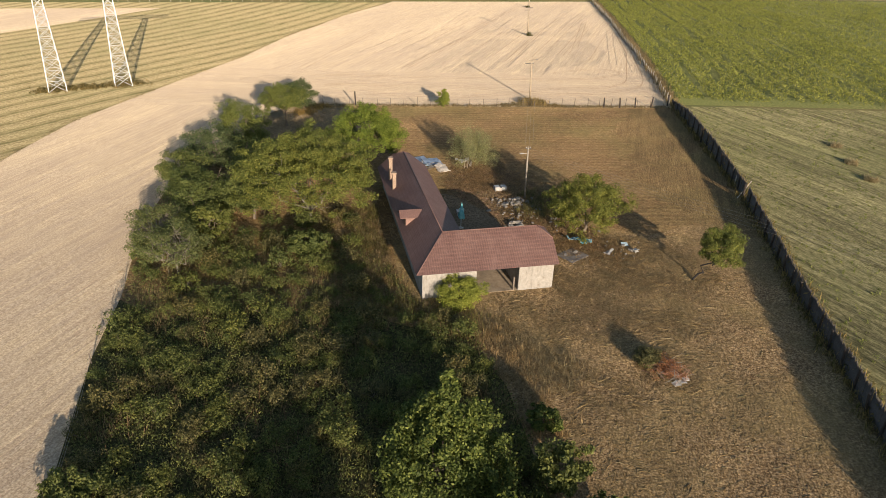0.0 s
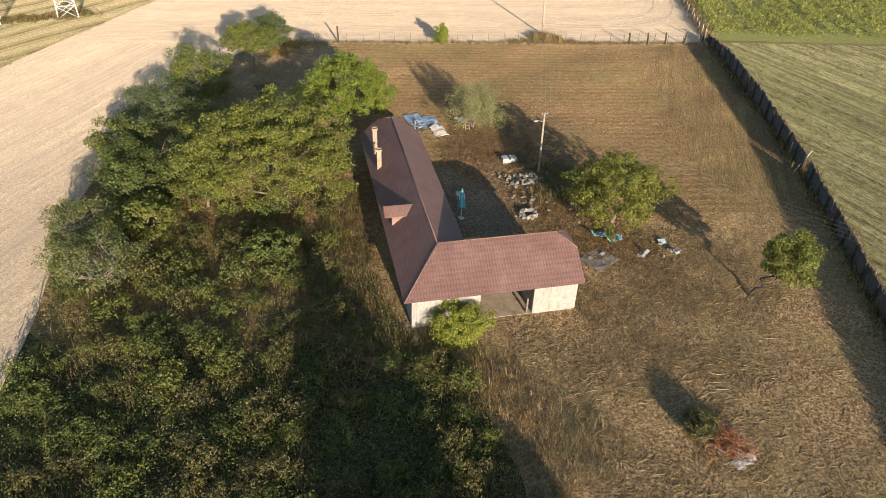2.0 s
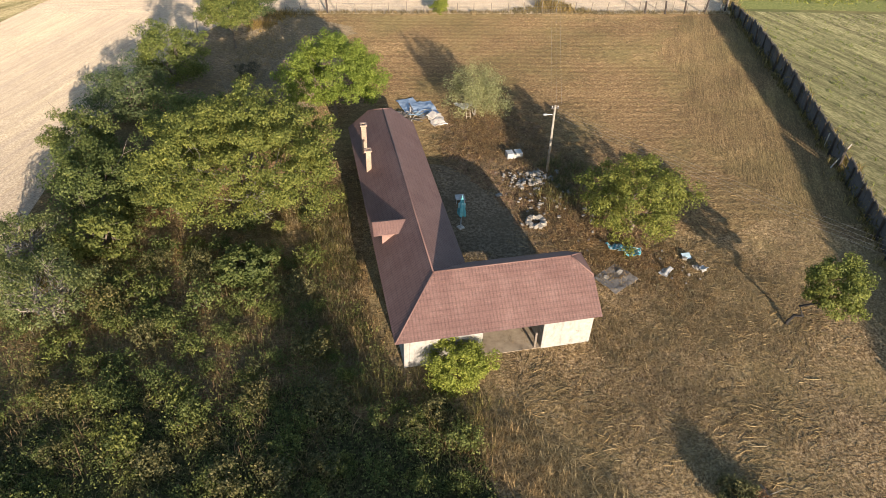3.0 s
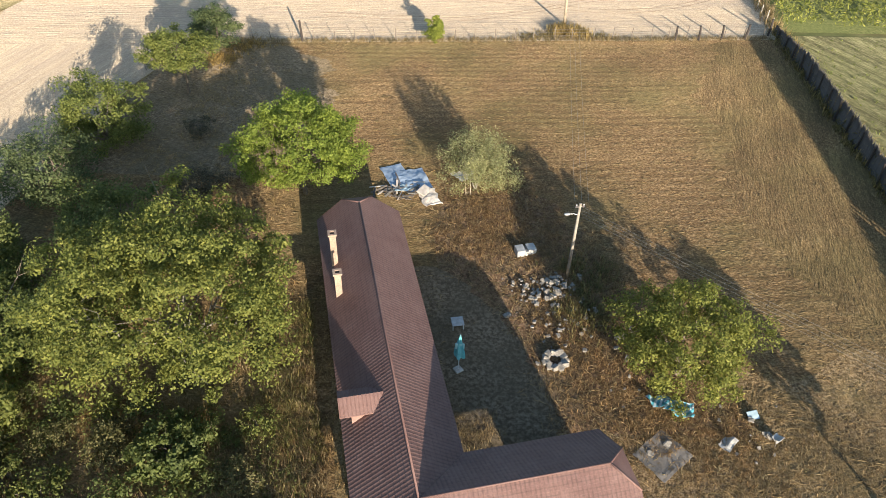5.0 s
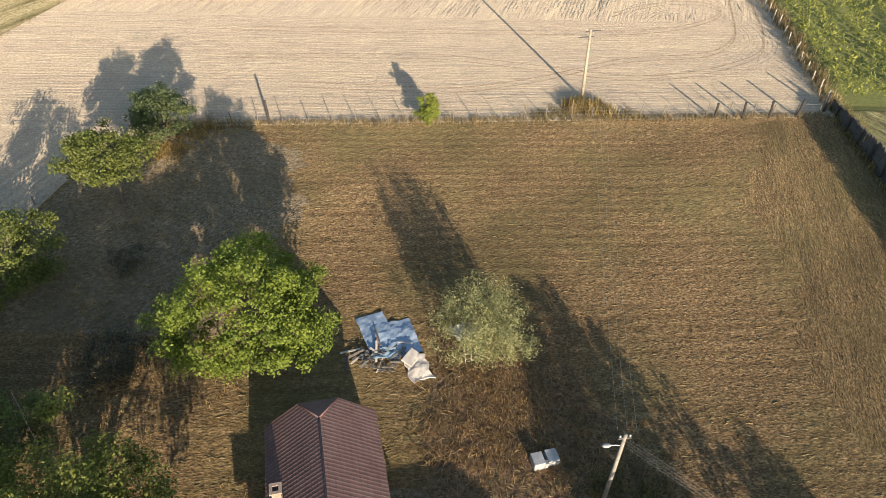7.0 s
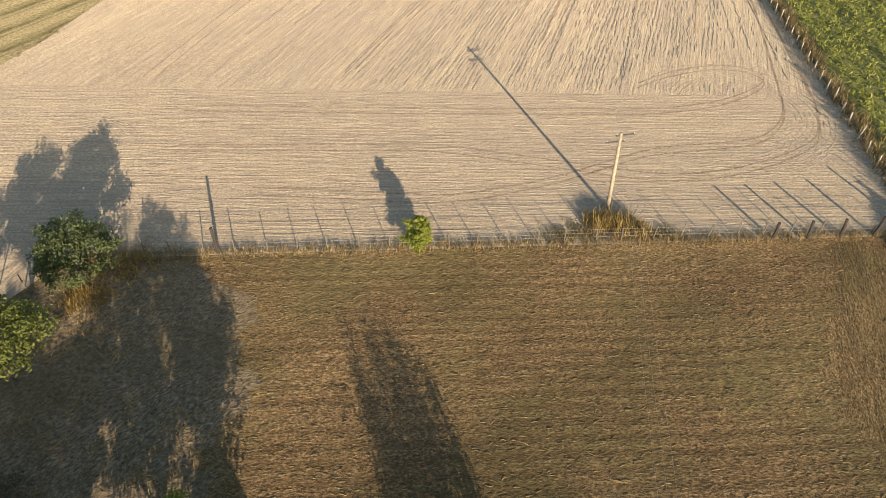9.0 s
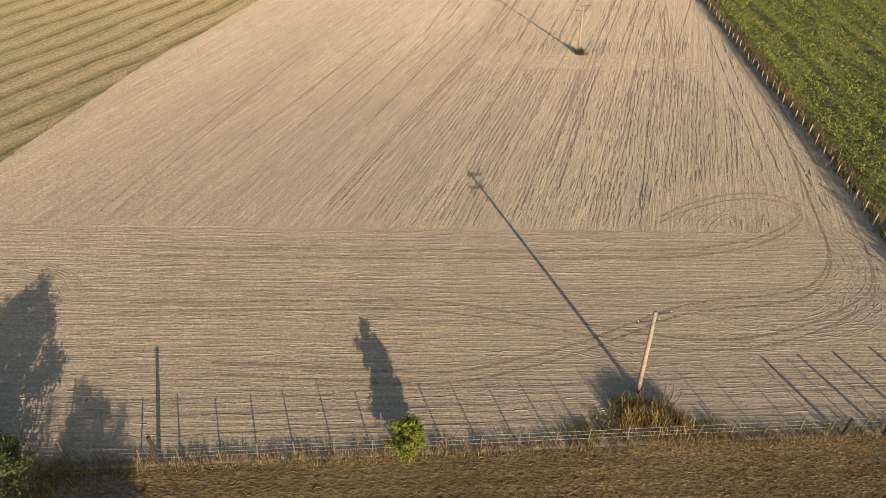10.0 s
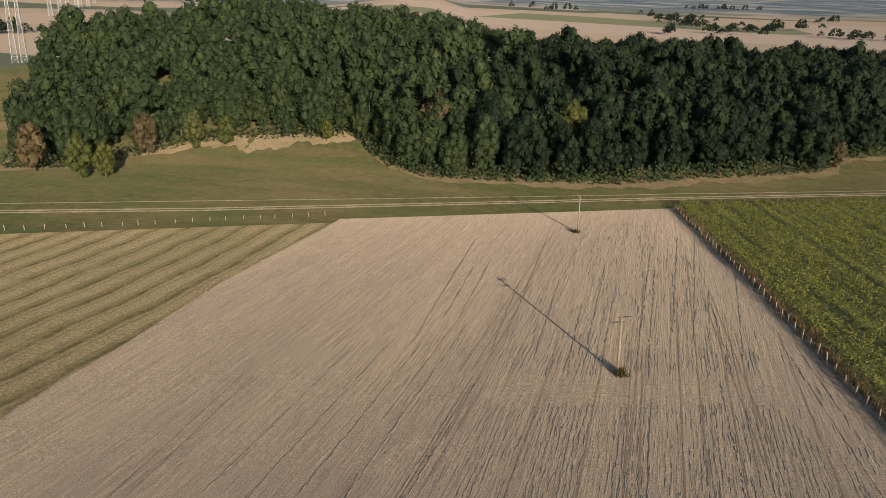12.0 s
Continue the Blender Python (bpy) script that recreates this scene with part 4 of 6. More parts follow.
# walls, 0.35 m thick
WT, WH = 0.35, 2.75
for lo, hi in (((0, 0, -0.4), (WT, 26.2, WH)), ((WT, 0, -0.4), (5.0, WT, WH)), ((9.0, 0, -0.4), (12.35, WT, WH)), ((12.0, WT, -0.4), (12.35, 5.8, WH)),
               ((9.0, 5.45, -0.4), (12.0, 5.8, WH)), ((4.6, 5.8, -0.4), (4.95, 26.2, WH)), ((WT, 25.85, -0.4), (4.6, 26.2, WH)),
               ((4.65, WT, -0.4), (5.0, 5.45, WH)), ((9.0, WT, -0.4), (9.3, 5.45, WH))):
    part("wall", box(lo, hi, 0.03), M_WHITE, house, "peeling whitewashed plaster wall")
part("passage_floor", box((5.0, 0.05, -0.35), (9.0, 5.8, 0.17)), M_ADOBE, house, "trodden earth floor of the cart passage")
for v in (0.02, 5.5):
    part("passage_beam", box((5.0, v, 2.6), (9.0, v + 0.28, 2.74), 0.02), M_DARKWOOD, house, "dark wooden beam over the cart passage")
part("passage_post", box((8.55, 0.1, 0.0), (8.7, 0.25, 1.5), 0.02), M_WOOD, house, "short grey post in the cart passage")
for pts in ([(0.2, 26.18), (4.75, 26.18)],):
    bm = bmesh.new()
    poly = [(0.1, WH), (4.85, WH), (RU + 1.0, 4.35), (RU - 1.0, 4.35)]
    a = [bm.verts.new((u, 26.2, z)) for u, z in poly]
    b = [bm.verts.new((u, 25.9, z)) for u, z in poly]
    bm.faces.new(a), bm.faces.new(b[::-1])
    for i in range(4):
        bm.faces.new((a[i], b[i], b[(i + 1) % 4], a[(i + 1) % 4]))
    bmesh.ops.recalc_face_normals(bm, faces=bm.faces[:])
    part("gable", bm, M_WHITE, house)
bm = bmesh.new()
poly = [(0.05, WH), (5.75, WH), (RV + 1.1, 4.35), (RV - 1.1, 4.35)]
a = [bm.verts.new((12.35, v, z)) for v, z in poly]
b = [bm.verts.new((12.05, v, z)) for v, z in poly]
bm.faces.new(a), bm.faces.new(b[::-1])
for i in range(4):
    bm.faces.new((a[i], b[i], b[(i + 1) % 4], a[(i + 1) % 4]))
bmesh.ops.recalc_face_normals(bm, faces=bm.faces[:])
part("gable", bm, M_WHITE, house)

# chimneys
for v, top in ((18.2, 5.2), (21.0, 5.95)):
    ch = part("chimney", box((0.02, v - 0.2, 3.0), (0.43, v + 0.2, top), 0.015), M_BRICKC, house, "pale sunlit brick chimney")
    bm = bmesh.new()
    for lo, hi in (((-0.05, v - 0.27, top), (0.5, v - 0.13, top + 0.12)), ((-0.05, v + 0.13, top), (0.5, v + 0.27, top + 0.12)),
                   ((-0.05, v - 0.13, top), (0.09, v + 0.13, top + 0.12)), ((0.36, v - 0.13, top), (0.5, v + 0.13, top + 0.12))):
        add_box(bm, lo, hi)
    part("chimney_cap", bm, M_BRICKC, ch)
    part("flue", box((0.09, v - 0.13, top + 0.003), (0.36, v + 0.13, top + 0.02)), M_SOOT, ch, "black sooty flue")

# dormer on the west slope
dz, dv = 4.75, 9.35
dorm = part("dormer", box((-0.05, 8.72, 2.9), (1.35, 9.98, 4.25)), M_PINK, house, "pink boarded dormer under a small gable roof")
for sgn in (-1, 1):
    bm = bmesh.new()
    e = [(-0.65, dv, dz), (1.85, dv, dz), (1.25, dv + sgn * 0.85, 4.22), (-0.65, dv + sgn * 0.85, 4.22)]
    a = [bm.verts.new(p) for p in e]
    b = [bm.verts.new((p[0], p[1], p[2] - 0.05)) for p in e]
    bm.faces.new(a), bm.faces.new(b[::-1])
    for i in range(4):
        bm.faces.new((a[i], b[i], b[(i + 1) % 4], a[(i + 1) % 4]))
    bmesh.ops.recalc_face_normals(bm, faces=bm.faces[:])
    sub = part("dormer_roof", bm, M_ROOF, dorm, "ribbed maroon dormer roof")
    bm = bmesh.new()
    for i in range(12):
        u = -0.6 + i * 0.2
        f = 1.0 if u < 1.1 else max(0.12, (1.85 - u) / 0.75)
        add_tube(bm, [(u, dv, dz + 0.012), (u, dv + sgn * 0.85 * f, dz - 0.53 * f + 0.012)], [0.025, 0.025], 5)
    part("rib", bm, M_ROOF, dorm)
bm = bmesh.new()
tri = [(-0.05, 8.72, 4.25), (-0.05, 9.98, 4.25), (-0.05, dv, dz - 0.08)]
a = [bm.verts.new(p) for p in tri]
b = [bm.verts.new((p[0] + 0.1, p[1], p[2])) for p in tri]
bm.faces.new(a), bm.faces.new(b[::-1])
for i in range(3):
    bm.faces.new((a[i], b[i], b[(i + 1) % 3], a[(i + 1) % 3]))
bmesh.ops.recalc_face_normals(bm, faces=bm.faces[:])
part("dormer_gable", bm, M_PINK, dorm)

# ---- trees ----
tree("walnut_tree", -14.5, 67.0, 10.5, 7.2, L_WALNUT, "big spreading walnut tree with yellow-green leaves beside the house", seed=3, clumps=440, per=150, leaf_size=0.19, trunk_r=0.17, rz=5.0, low=-0.45, limbs=22, clump_r=0.85, shell=0.3, bark=M_GREYBARK, flat=0.55)
tree("leafy_tree", -10.4, 84.1, 8.0, 4.8, L_BRIGHT, "dense bright green tree behind the house gable", seed=4, clumps=300, per=125, leaf_size=0.185, clump_r=0.7, rz=3.4)
tree("leafy_tree", -28.0, 89.8, 6.8, 3.6, L_WALNUT, "olive green field-edge tree", rz=3.3, zc=3.4, low=-0.97, seed=5, clumps=110, per=144, leaf_size=0.2, group="field-edge trees")
tree("leafy_tree", -30.0, 83.0, 5.2, 3.8, L_GREY, "grey-green bushy field-edge tree", rz=2.6, zc=2.6, low=-0.97, seed=6, clumps=120, per=100, leaf_size=0.2, group="field-edge trees")
tree("leafy_tree", -24.3, 99.5, 6.6, 3.3, L_WALNUT, "olive green tree on a bare trunk in the yard corner", seed=7, clumps=90, per=144, leaf_size=0.2, zc=4.4, rz=2.3, group="field-edge trees")
tree("leafy_tree", -24.0, 109.0, 4.7, 2.7, L_GREY, "small grey-green bushy tree near the far fence", zc=2.4, rz=2.2, low=-0.95, seed=8, clumps=110, per=100, leaf_size=0.2, group="field-edge trees")
tree("yard_tree", 15.4, 67.0, 6.2, 4.3, L_WALNUT, "broad yellow-green tree among the yard rubbish", seed=9, clumps=260, per=100, leaf_size=0.175, clump_r=0.6, rz=3.0, low=-0.8, shell=0.35)
tree("leaning_tree", 24.2, 57.1, 5.2, 2.0, L_WALNUT, "small leaning tree with a bare bent trunk", zc=3.7, seed=10, clumps=100, per=125, lean=(2.0, -0.3), rz=1.9, trunk_r=0.1, bark=M_BLACKBARK, leaf_size=0.17, limbs=8)
tree("willow_shrub", 3.3, 85.4, 5.2, 3.0, L_OLIVE, "feathery silver-green shrub beside the scrap heap", "shrub", seed=11, clumps=120, per=125, leaf_size=0.2, width=0.22, rz=2.6, low=-0.9, stems=4, trunk_r=0.06, bark=M_PALEBARK, shell=0.25, flat=1.3)
tree("fence_bush", -0.7, 113.2, 2.95, 1.4, L_VINE, "small bright bush growing in the far fence", "bush", seed=12, clumps=90, per=80, leaf_size=0.15, rz=1.5, zc=1.45, low=-0.95, shell=0.2, taper=0.35, trunk_r=0.05, stems=3)
tree("leafy_tree", -26.5, 68.0, 5.6, 3.9, L_DEEP, "dark green field-edge tree", rz=2.7, zc=2.8, low=-0.95, seed=13, clumps=110, per=136, leaf_size=0.2, group="field-edge trees")
tree("leafy_tree", -30.0, 73.5, 5.4, 3.2, L_DEEP, "dark green field-edge tree", rz=2.6, zc=2.7, low=-0.95, seed=14, clumps=90, per=136, leaf_size=0.2, group="field-edge trees")
tree("leafy_tree", -24.7, 55.0, 4.8, 2.9, L_GREY, "half-bare grey field-edge tree on a pale trunk", seed=15, clumps=70, per=90, leaf_size=0.17, bark=M_PALEBARK, group="field-edge trees", limbs=50, shell=0.75, trunk_r=0.14)
tree("leafy_tree", -28.3, 60.0, 4.4, 2.6, L_GREY, "half-bare grey field-edge tree on a pale trunk", seed=16, clumps=80, per=90, leaf_size=0.17, bark=M_PALEBARK, group="field-edge trees", limbs=40, shell=0.7, trunk_r=0.14)
tree("leafy_tree", -20.8, 67.5, 5.2, 2.8, L_DEEP, "green tree beside the walnut", seed=24, clumps=120, per=75, leaf_size=0.22, low=-0.6, group="field-edge trees")
tree("leafy_tree", -24.0, 61.5, 4.2, 2.4, L_DEEP, "green tree in the dry grass", seed=25, clumps=90, per=75, leaf_size=0.24, low=-0.9, group="field-edge trees")
tree("leafy_tree", -22.0, 75.5, 6.0, 3.4, L_DEEP, "dark green tree behind the walnut", rz=2.6, zc=3.5, low=-0.6, seed=17, clumps=100, per=128, leaf_size=0.2, group="field-edge trees")
tree("near_tree", 0.4, 29.2, 8.5, 6.0, L_NEAR, "pointed leafy tree at the edge of the scrub", seed=18, clumps=380, per=75, leaf_size=0.21, rz=4.2, low=-0.9, shell=0.5, taper=0.85, clump_r=0.55, flat=1.5)
tree("scrub_tree", -5.5, 21.5, 4.4, 3.0, L_WALNUT, "low leafy tree at the edge of the scrub", seed=19, clumps=120, per=70, leaf_size=0.25, rz=2.0, low=-0.8)
tree("scrub_tree", 7.6, 30.2, 3.6, 1.7, L_SCRUB, "dark bush at the edge of the scrub", "bush", seed=20, clumps=60, per=80, leaf_size=0.22, low=-0.9, trunk_r=0.06)
tree("scrub_tree", 8.4, 24.2, 3.8, 2.0, L_NEAR, "leafy tree at the southern edge of the plot", seed=28, clumps=130, per=70, leaf_size=0.25, rz=2.8, low=-0.9, shell=0.3)
tree("scrub_tree", 4.4, 22.0, 6.4, 3.0, L_NEAR, "leafy tree at the southern edge of the plot", seed=29, clumps=130, per=70, leaf_size=0.25, rz=2.9, low=-0.9, shell=0.3)
tree("scrub_tree", 9.8, 26.8, 3.0, 1.4, L_SCRUB, "dark bush at the edge of the scrub", "bush", seed=21, clumps=50, per=80, leaf_size=0.22, low=-0.9, trunk_r=0.06)
tree("scrub_tree", -20.9, 27.3, 3.1, 1.5, L_SCRUB, "dark bush at the field edge of the scrub", "bush", seed=26, clumps=55, per=80, leaf_size=0.2, low=-0.9, trunk_r=0.06)
tree("scrub_tree", -20.3, 23.8, 3.5, 1.8, L_WALNUT, "green bush at the field edge of the scrub", "bush", seed=27, clumps=55, per=80, leaf_size=0.2, low=-0.9, trunk_r=0.06)
tree("scrub_tree", 7.2, 35.6, 1.9, 1.2, L_NEAR, "green bush at the yard edge of the scrub", "bush", seed=40, clumps=60, per=70, leaf_size=0.17, low=-0.9, trunk_r=0.05)
tree("bare_shrub", -21.0, 92.0, 1.7, 1.3, L_DEADSHRUB, "half-dead grey shrub in the shaded yard corner", "shrub", seed=42, clumps=45, per=50, leaf_size=0.2, width=0.18, low=-0.9, trunk_r=0.05, stems=4, limbs=24)
tree("bare_shrub", -18.6, 83.2, 2.0, 2.3, L_DEADSHRUB, "half-dead grey shrub in the shaded yard corner", "shrub", seed=43, clumps=90, per=60, leaf_size=0.26, width=0.18, low=-0.9, trunk_r=0.05, stems=4, limbs=24)
tree("wall_vine", 1.6, 51.6, 2.55, 1.95, L_VINE, "yellow-green bush spread against the white wall", "bush", seed=22, clumps=150, per=110, leaf_size=0.13, rz=1.35, low=-0.95, trunk_r=0.04, stems=4, clump_r=0.5)
tree("bright_bush", -13.7, 60.0, 2.3, 2.1, L_DEEP, "green leafy bush in the dry grass", "bush", seed=23, clumps=60, per=70, leaf_size=0.24, low=-0.9, trunk_r=0.05)


# ---- scrub ----
def scrub_bounds(y):
    return np.interp(y, SCRUB_Y, SCRUB_X) + 0.8, np.interp(y, [-20, 10, 30, 40, 44, 48, 51, 52, 55, 62], [10, 9, 6.6, 4.8, 3.2, 2.0, -0.5, -2.8, -3.8, -9])


SHRUB_MESH = []
GREEN_MESH = []
for s in range(8):
    rng = np.random.default_rng(100 + s)
    pts, out, c = crown_points(rng, 1.25, 0.75, 0.6, 46, 21, 0.37, low=-0.5, shell=0.2, flat=0.9)
    v, f = leaf_quads(rng, pts, out, np.full(len(pts), 0.155))
    ob = np_mesh("crown", v, f, [L_SCRUB, L_SCRUBWEED, L_SCRUB, L_SCRUB, L_SCRUB, L_SCRUBWEED, L_DEEP, L_DEEP][s])
    bm = bmesh.new()
    for k in range(5):
        tip = Vector(c[k * 3])
        add_tube(bm, [(0, 0, -0.2), tip * 0.5, tip], [0.03, 0.022, 0.008], 4)
    st = part("stem", bm, M_BARK)
    (SHRUB_MESH if s < 6 else GREEN_MESH).append((ob.data, st.data))
    bpy.data.objects.remove(ob), bpy.data.objects.remove(st)
rng = np.random.default_rng(7)
count = 0
while count < 235:
    y = rng.uniform(24, 62)
    lo, hi = scrub_bounds(y)
    x = rng.uniform(lo, hi)
    if (y > 49 and rng.random() < 0.6) or (x + 14.5) ** 2 + (y - 67) ** 2 < 20 or (x + 13.7) ** 2 + (y - 60) ** 2 < 5:
        continue
    k = int(rng.integers(0, 6))
    sc = rng.uniform(0.5, 1.1)
    root = thing("scrub_bush", Matrix.Translation(gv(x, y)) @ pose(0, 0, 0, 0, 0, rng.uniform(0, 360)) @ Matrix.Diagonal((sc, sc, sc * rng.uniform(0.7, 1.25), 1)),
                 "dark tangled scrub bush in the overgrown plot", "bush", "scrub bushes")
    for nm, me in zip(("crown", "stem"), SHRUB_MESH[k]):
        o = new(nm, me)
        o.parent = root
    count += 1
for _ in range(38):
    x, y = rng.uniform(-29, -7), rng.uniform(56, 70)
    if x > -9 and y > 60:
        continue
    sc = rng.uniform(0.6, 1.25)
    root = thing("scrub_bush", Matrix.Translation(gv(x, y)) @ pose(0, 0, 0, 0, 0, rng.uniform(0, 360)) @ Matrix.Diagonal((sc, sc, sc * rng.uniform(0.7, 1.3), 1)),
                 "green bush in the rank grass under the trees", "bush", "scrub bushes")
    for nm, me in zip(("crown", "stem"), SHRUB_MESH[int(rng.integers(0, 6))]):
        o = new(nm, me)
        o.parent = root
# greener bushes and russet clumps between the walnut and the house wall
for x, y, sc in ((-19.5, 57.5, 1.2), (-17.8, 55.2, 0.9), (-15.6, 57.2, 1.15), (-21.8, 58.6, 1.1), (-23.2, 52.8, 1.2), (-18.9, 51.3, 0.9), (-15.3, 52.9, 0.9), (-12.6, 57.4, 1.1), (-11.6, 59.0, 0.8), (-13.6, 54.3, 0.7), (-9.9, 52.4, 0.55), (-7.3, 54.9, 0.5),
                 (-8.9, 57.0, 0.45), (-6.2, 52.6, 0.6), (-4.7, 51.2, 0.6), (-11.2, 50.6, 0.7), (-20.7, 54.6, 0.7), (-16.5, 50.2, 0.9), (-12.3, 61.9, 1.0), (-9.4, 62.3, 0.9)):
    root = thing("scrub_bush", Matrix.Translation(gv(x, y)) @ pose(0, 0, 0, 0, 0, rng.uniform(0, 360)) @ Matrix.Diagonal((sc, sc, sc * rng.uniform(0.8, 1.2), 1)),
                 "leafy green bush in the rank dry grass", "bush", "scrub bushes")
    for nm, me in zip(("crown", "stem"), GREEN_MESH[int(rng.integers(0, 2))]):
        o = new(nm, me)
        o.parent = root
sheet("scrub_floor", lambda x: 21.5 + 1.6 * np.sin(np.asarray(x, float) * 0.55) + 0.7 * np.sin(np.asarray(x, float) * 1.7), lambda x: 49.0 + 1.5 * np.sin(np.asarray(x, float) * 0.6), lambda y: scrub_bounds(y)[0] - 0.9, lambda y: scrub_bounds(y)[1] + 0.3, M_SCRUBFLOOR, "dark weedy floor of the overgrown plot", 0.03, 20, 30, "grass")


def blades(rng, x, y, h, w, per, lean=0.5):
    """Bent grass blades, two faces each, in tufts."""
    n = len(x)
    X = np.repeat(x, per) + rng.normal(0, 0.12, n * per)
    Y = np.repeat(y, per) + rng.normal(0, 0.12, n * per)
    base = np.stack([X, Y, gz(X, Y) - 0.02], 1)
    a = rng.uniform(0, 2 * np.pi, n * per)
    d = np.stack([np.cos(a), np.sin(a), np.zeros_like(a)], 1)
    s = np.stack([-np.sin(a), np.cos(a), np.zeros_like(a)], 1)
    H = np.repeat(h, per)[:, None] * rng.uniform(0.5, 1.2, (n * per, 1))
    W = w * rng.uniform(0.6, 1.4, (n * per, 1))
    L = lean * rng.uniform(0.2, 1.4, (n * per, 1))
    up = np.array([0, 0, 1.0])
    mid = base + up * H * 0.6 + d * H * L * 0.35
    tip = base + up * H * (1 - 0.3 * L) + d * H * L
    v = np.stack([base - s * W / 2, base + s * W / 2, mid + s * W / 2, mid - s * W / 2, mid - s * W / 2, mid + s * W / 2, tip + s * W * 0.1, tip - s * W * 0.1], 1)
    return v.reshape(-1, 3), np.arange(8 * len(X)).reshape(-1, 4)


def tufts(name, xy, h, w, per, mat, label, seed, lean=0.5, category="grass"):
    rng = np.random.default_rng(seed)
    xy = np.asarray(xy)
    hh = h * rng.uniform(0.5, 1.3, len(xy))
    v, f = blades(rng, xy[:, 0], xy[:, 1], hh, w, per, lean)
    return tagged(np_mesh(name, v, f, mat), label, category, kind="stuff")



def off_house(x, y):
    q = np.linalg.inv(np.array(HOUSE)) @ np.stack([x, y, np.zeros_like(x), np.ones_like(x)])
    return ~(((q[0] > -0.5) & (q[0] < 5.2) & (q[1] > -0.3) & (q[1] < 26.5)) | ((q[0] > -0.5) & (q[0] < 12.6) & (q[1] > -0.3) & (q[1] < 6.1)))


def lying(rng, x, y, ang, length, width, height):
    """Cut or fallen grass: shallow arched strands that lie on the ground, two faces each."""
    n = len(x)
    d = np.stack([np.cos(ang), np.sin(ang), np.zeros(n)], 1)
    s = np.stack([-np.sin(ang), np.cos(ang), np.zeros(n)], 1)
    L = (length * rng.uniform(0.5, 1.4, n))[:, None]
    W = (width * rng.uniform(0.6, 1.4, n))[:, None] / 2
    base = np.stack([x, y, gz(x, y) + 0.012], 1)
    mid = base + d * L * 0.5 + s * rng.normal(0, 0.1, (n, 1)) * L
    mid[:, 2] += height * rng.uniform(0.3, 1.3, n)
    tip = base + d * L
    tip[:, 2] += height * rng.uniform(0.0, 0.5, n)
    tilt = np.array([0, 0, 1.0]) * rng.normal(0, 0.6, (n, 1))
    w = (s + tilt) * W
    v = np.stack([base - w, base + w, mid + w, mid - w, mid - w, mid + w, tip + w * 0.5, tip - w * 0.5], 1)
    return v.reshape(-1, 3), np.arange(8 * n).reshape(-1, 4)


def mown_way(x, y, rng):
    """Way in which the cut grass lies: across the yard, lengthwise by the stake fence, in swirls before the house."""
    n = len(x)
    a = radians(4) + rng.normal(0, 0.3, n) + np.where(rng.random(n) < 0.5, np.pi, 0)
    swirl = 1.6 * np.sin(0.53 * x + 1.1 * np.sin(0.47 * y)) + 1.4 * np.sin(0.61 * y + 0.9 * np.sin(0.56 * x)) + rng.normal(0, 0.6, n)
    rough = np.clip((74 - y) / 8, 0, 1)
    side = (x > yard_side(y)) & (rng.random(n) < np.clip((y - 58) / 14, 0, 1))
    return np.where(side, radians(79) + rng.normal(0, 0.22, n), np.where(rng.random(n) < rough, swirl, a))


for k, (mt, lab, n, hh) in enumerate(((L_CUT, "dry straw-coloured cuttings lying on the mown yard", 38000, 0.035), (L_RUSTWEED, "brown dry cuttings lying on the mown yard", 26000, 0.03), (L_WEED, "dark and greenish grass stubs of the mown yard", 15000, 0.05))):
    rng = np.random.default_rng(32 + k)
    y, x = rng.uniform(20, 113.5, n), rng.uniform(-31, 38.8, n)
    rows = np.sin((y - 0.088 * x) * 4.2 + 0.8 * np.sin(0.15 * x)) + rng.normal(0, 0.8, n)
    keep = (x > np.interp(y, SCRUB_Y, SCRUB_X)) & (x < np.interp(y, RF_Y, RF_X) - 0.3) & (y < yard_fence(x) - 0.3) & off_house(x, y) & ((x < np.interp(y, RF_Y, RF_X) - 4.2 + 0.5 * np.sin(y * 0.6)) | (rng.random(n) < 0.15))
    keep &= (y < 74) | (x > yard_side(y)) | (rows > (-0.4 if k == 0 else -1.2))
    keep &= ~((x > 1.0) & (x < court_east(y) - 0.3) & (y > 60) & (y < 75)) & ((y > 50) | (x > scrub_bounds(y)[1] - 0.5))
    x, y = x[keep], y[keep]
    v, f = lying(rng, x, y, mown_way(x, y, rng), np.where(y < 66, 0.5, 0.36), 0.018, hh)
    tagged(np_mesh("cut_grass", v, f, mt), lab, "grass", kind="stuff")
rng = np.random.default_rng(57)
for k, (mt, lab, n) in enumerate(((L_RUSSET, "dark russet weeds lodged round the rubbish", 7000), (L_RUSTWEED, "russet grass lodged round the rubbish", 6000))):
    x, y = rng.uniform(-1.5, 19, n), rng.uniform(60, 87, n)
    keep = off_house(x, y) & (x > np.interp(y, [60, 66, 70, 73, 76, 80, 87], [7.5, 7.0, 5.4, 3.4, 0.6, -1.0, 1.0])) & (x < np.interp(y, [60, 66, 72, 78, 86], [20, 18, 14.0, 12.0, 8.0]))
    x, y = x[keep], y[keep]
    v, f = lying(rng, x, y, rng.uniform(0, 6.28, len(x)), np.full(len(x), 0.55), 0.026, 0.14)
    tagged(np_mesh("matted_weeds", v, f, mt), lab, "weeds", kind="stuff")
rng = np.random.default_rng(56)
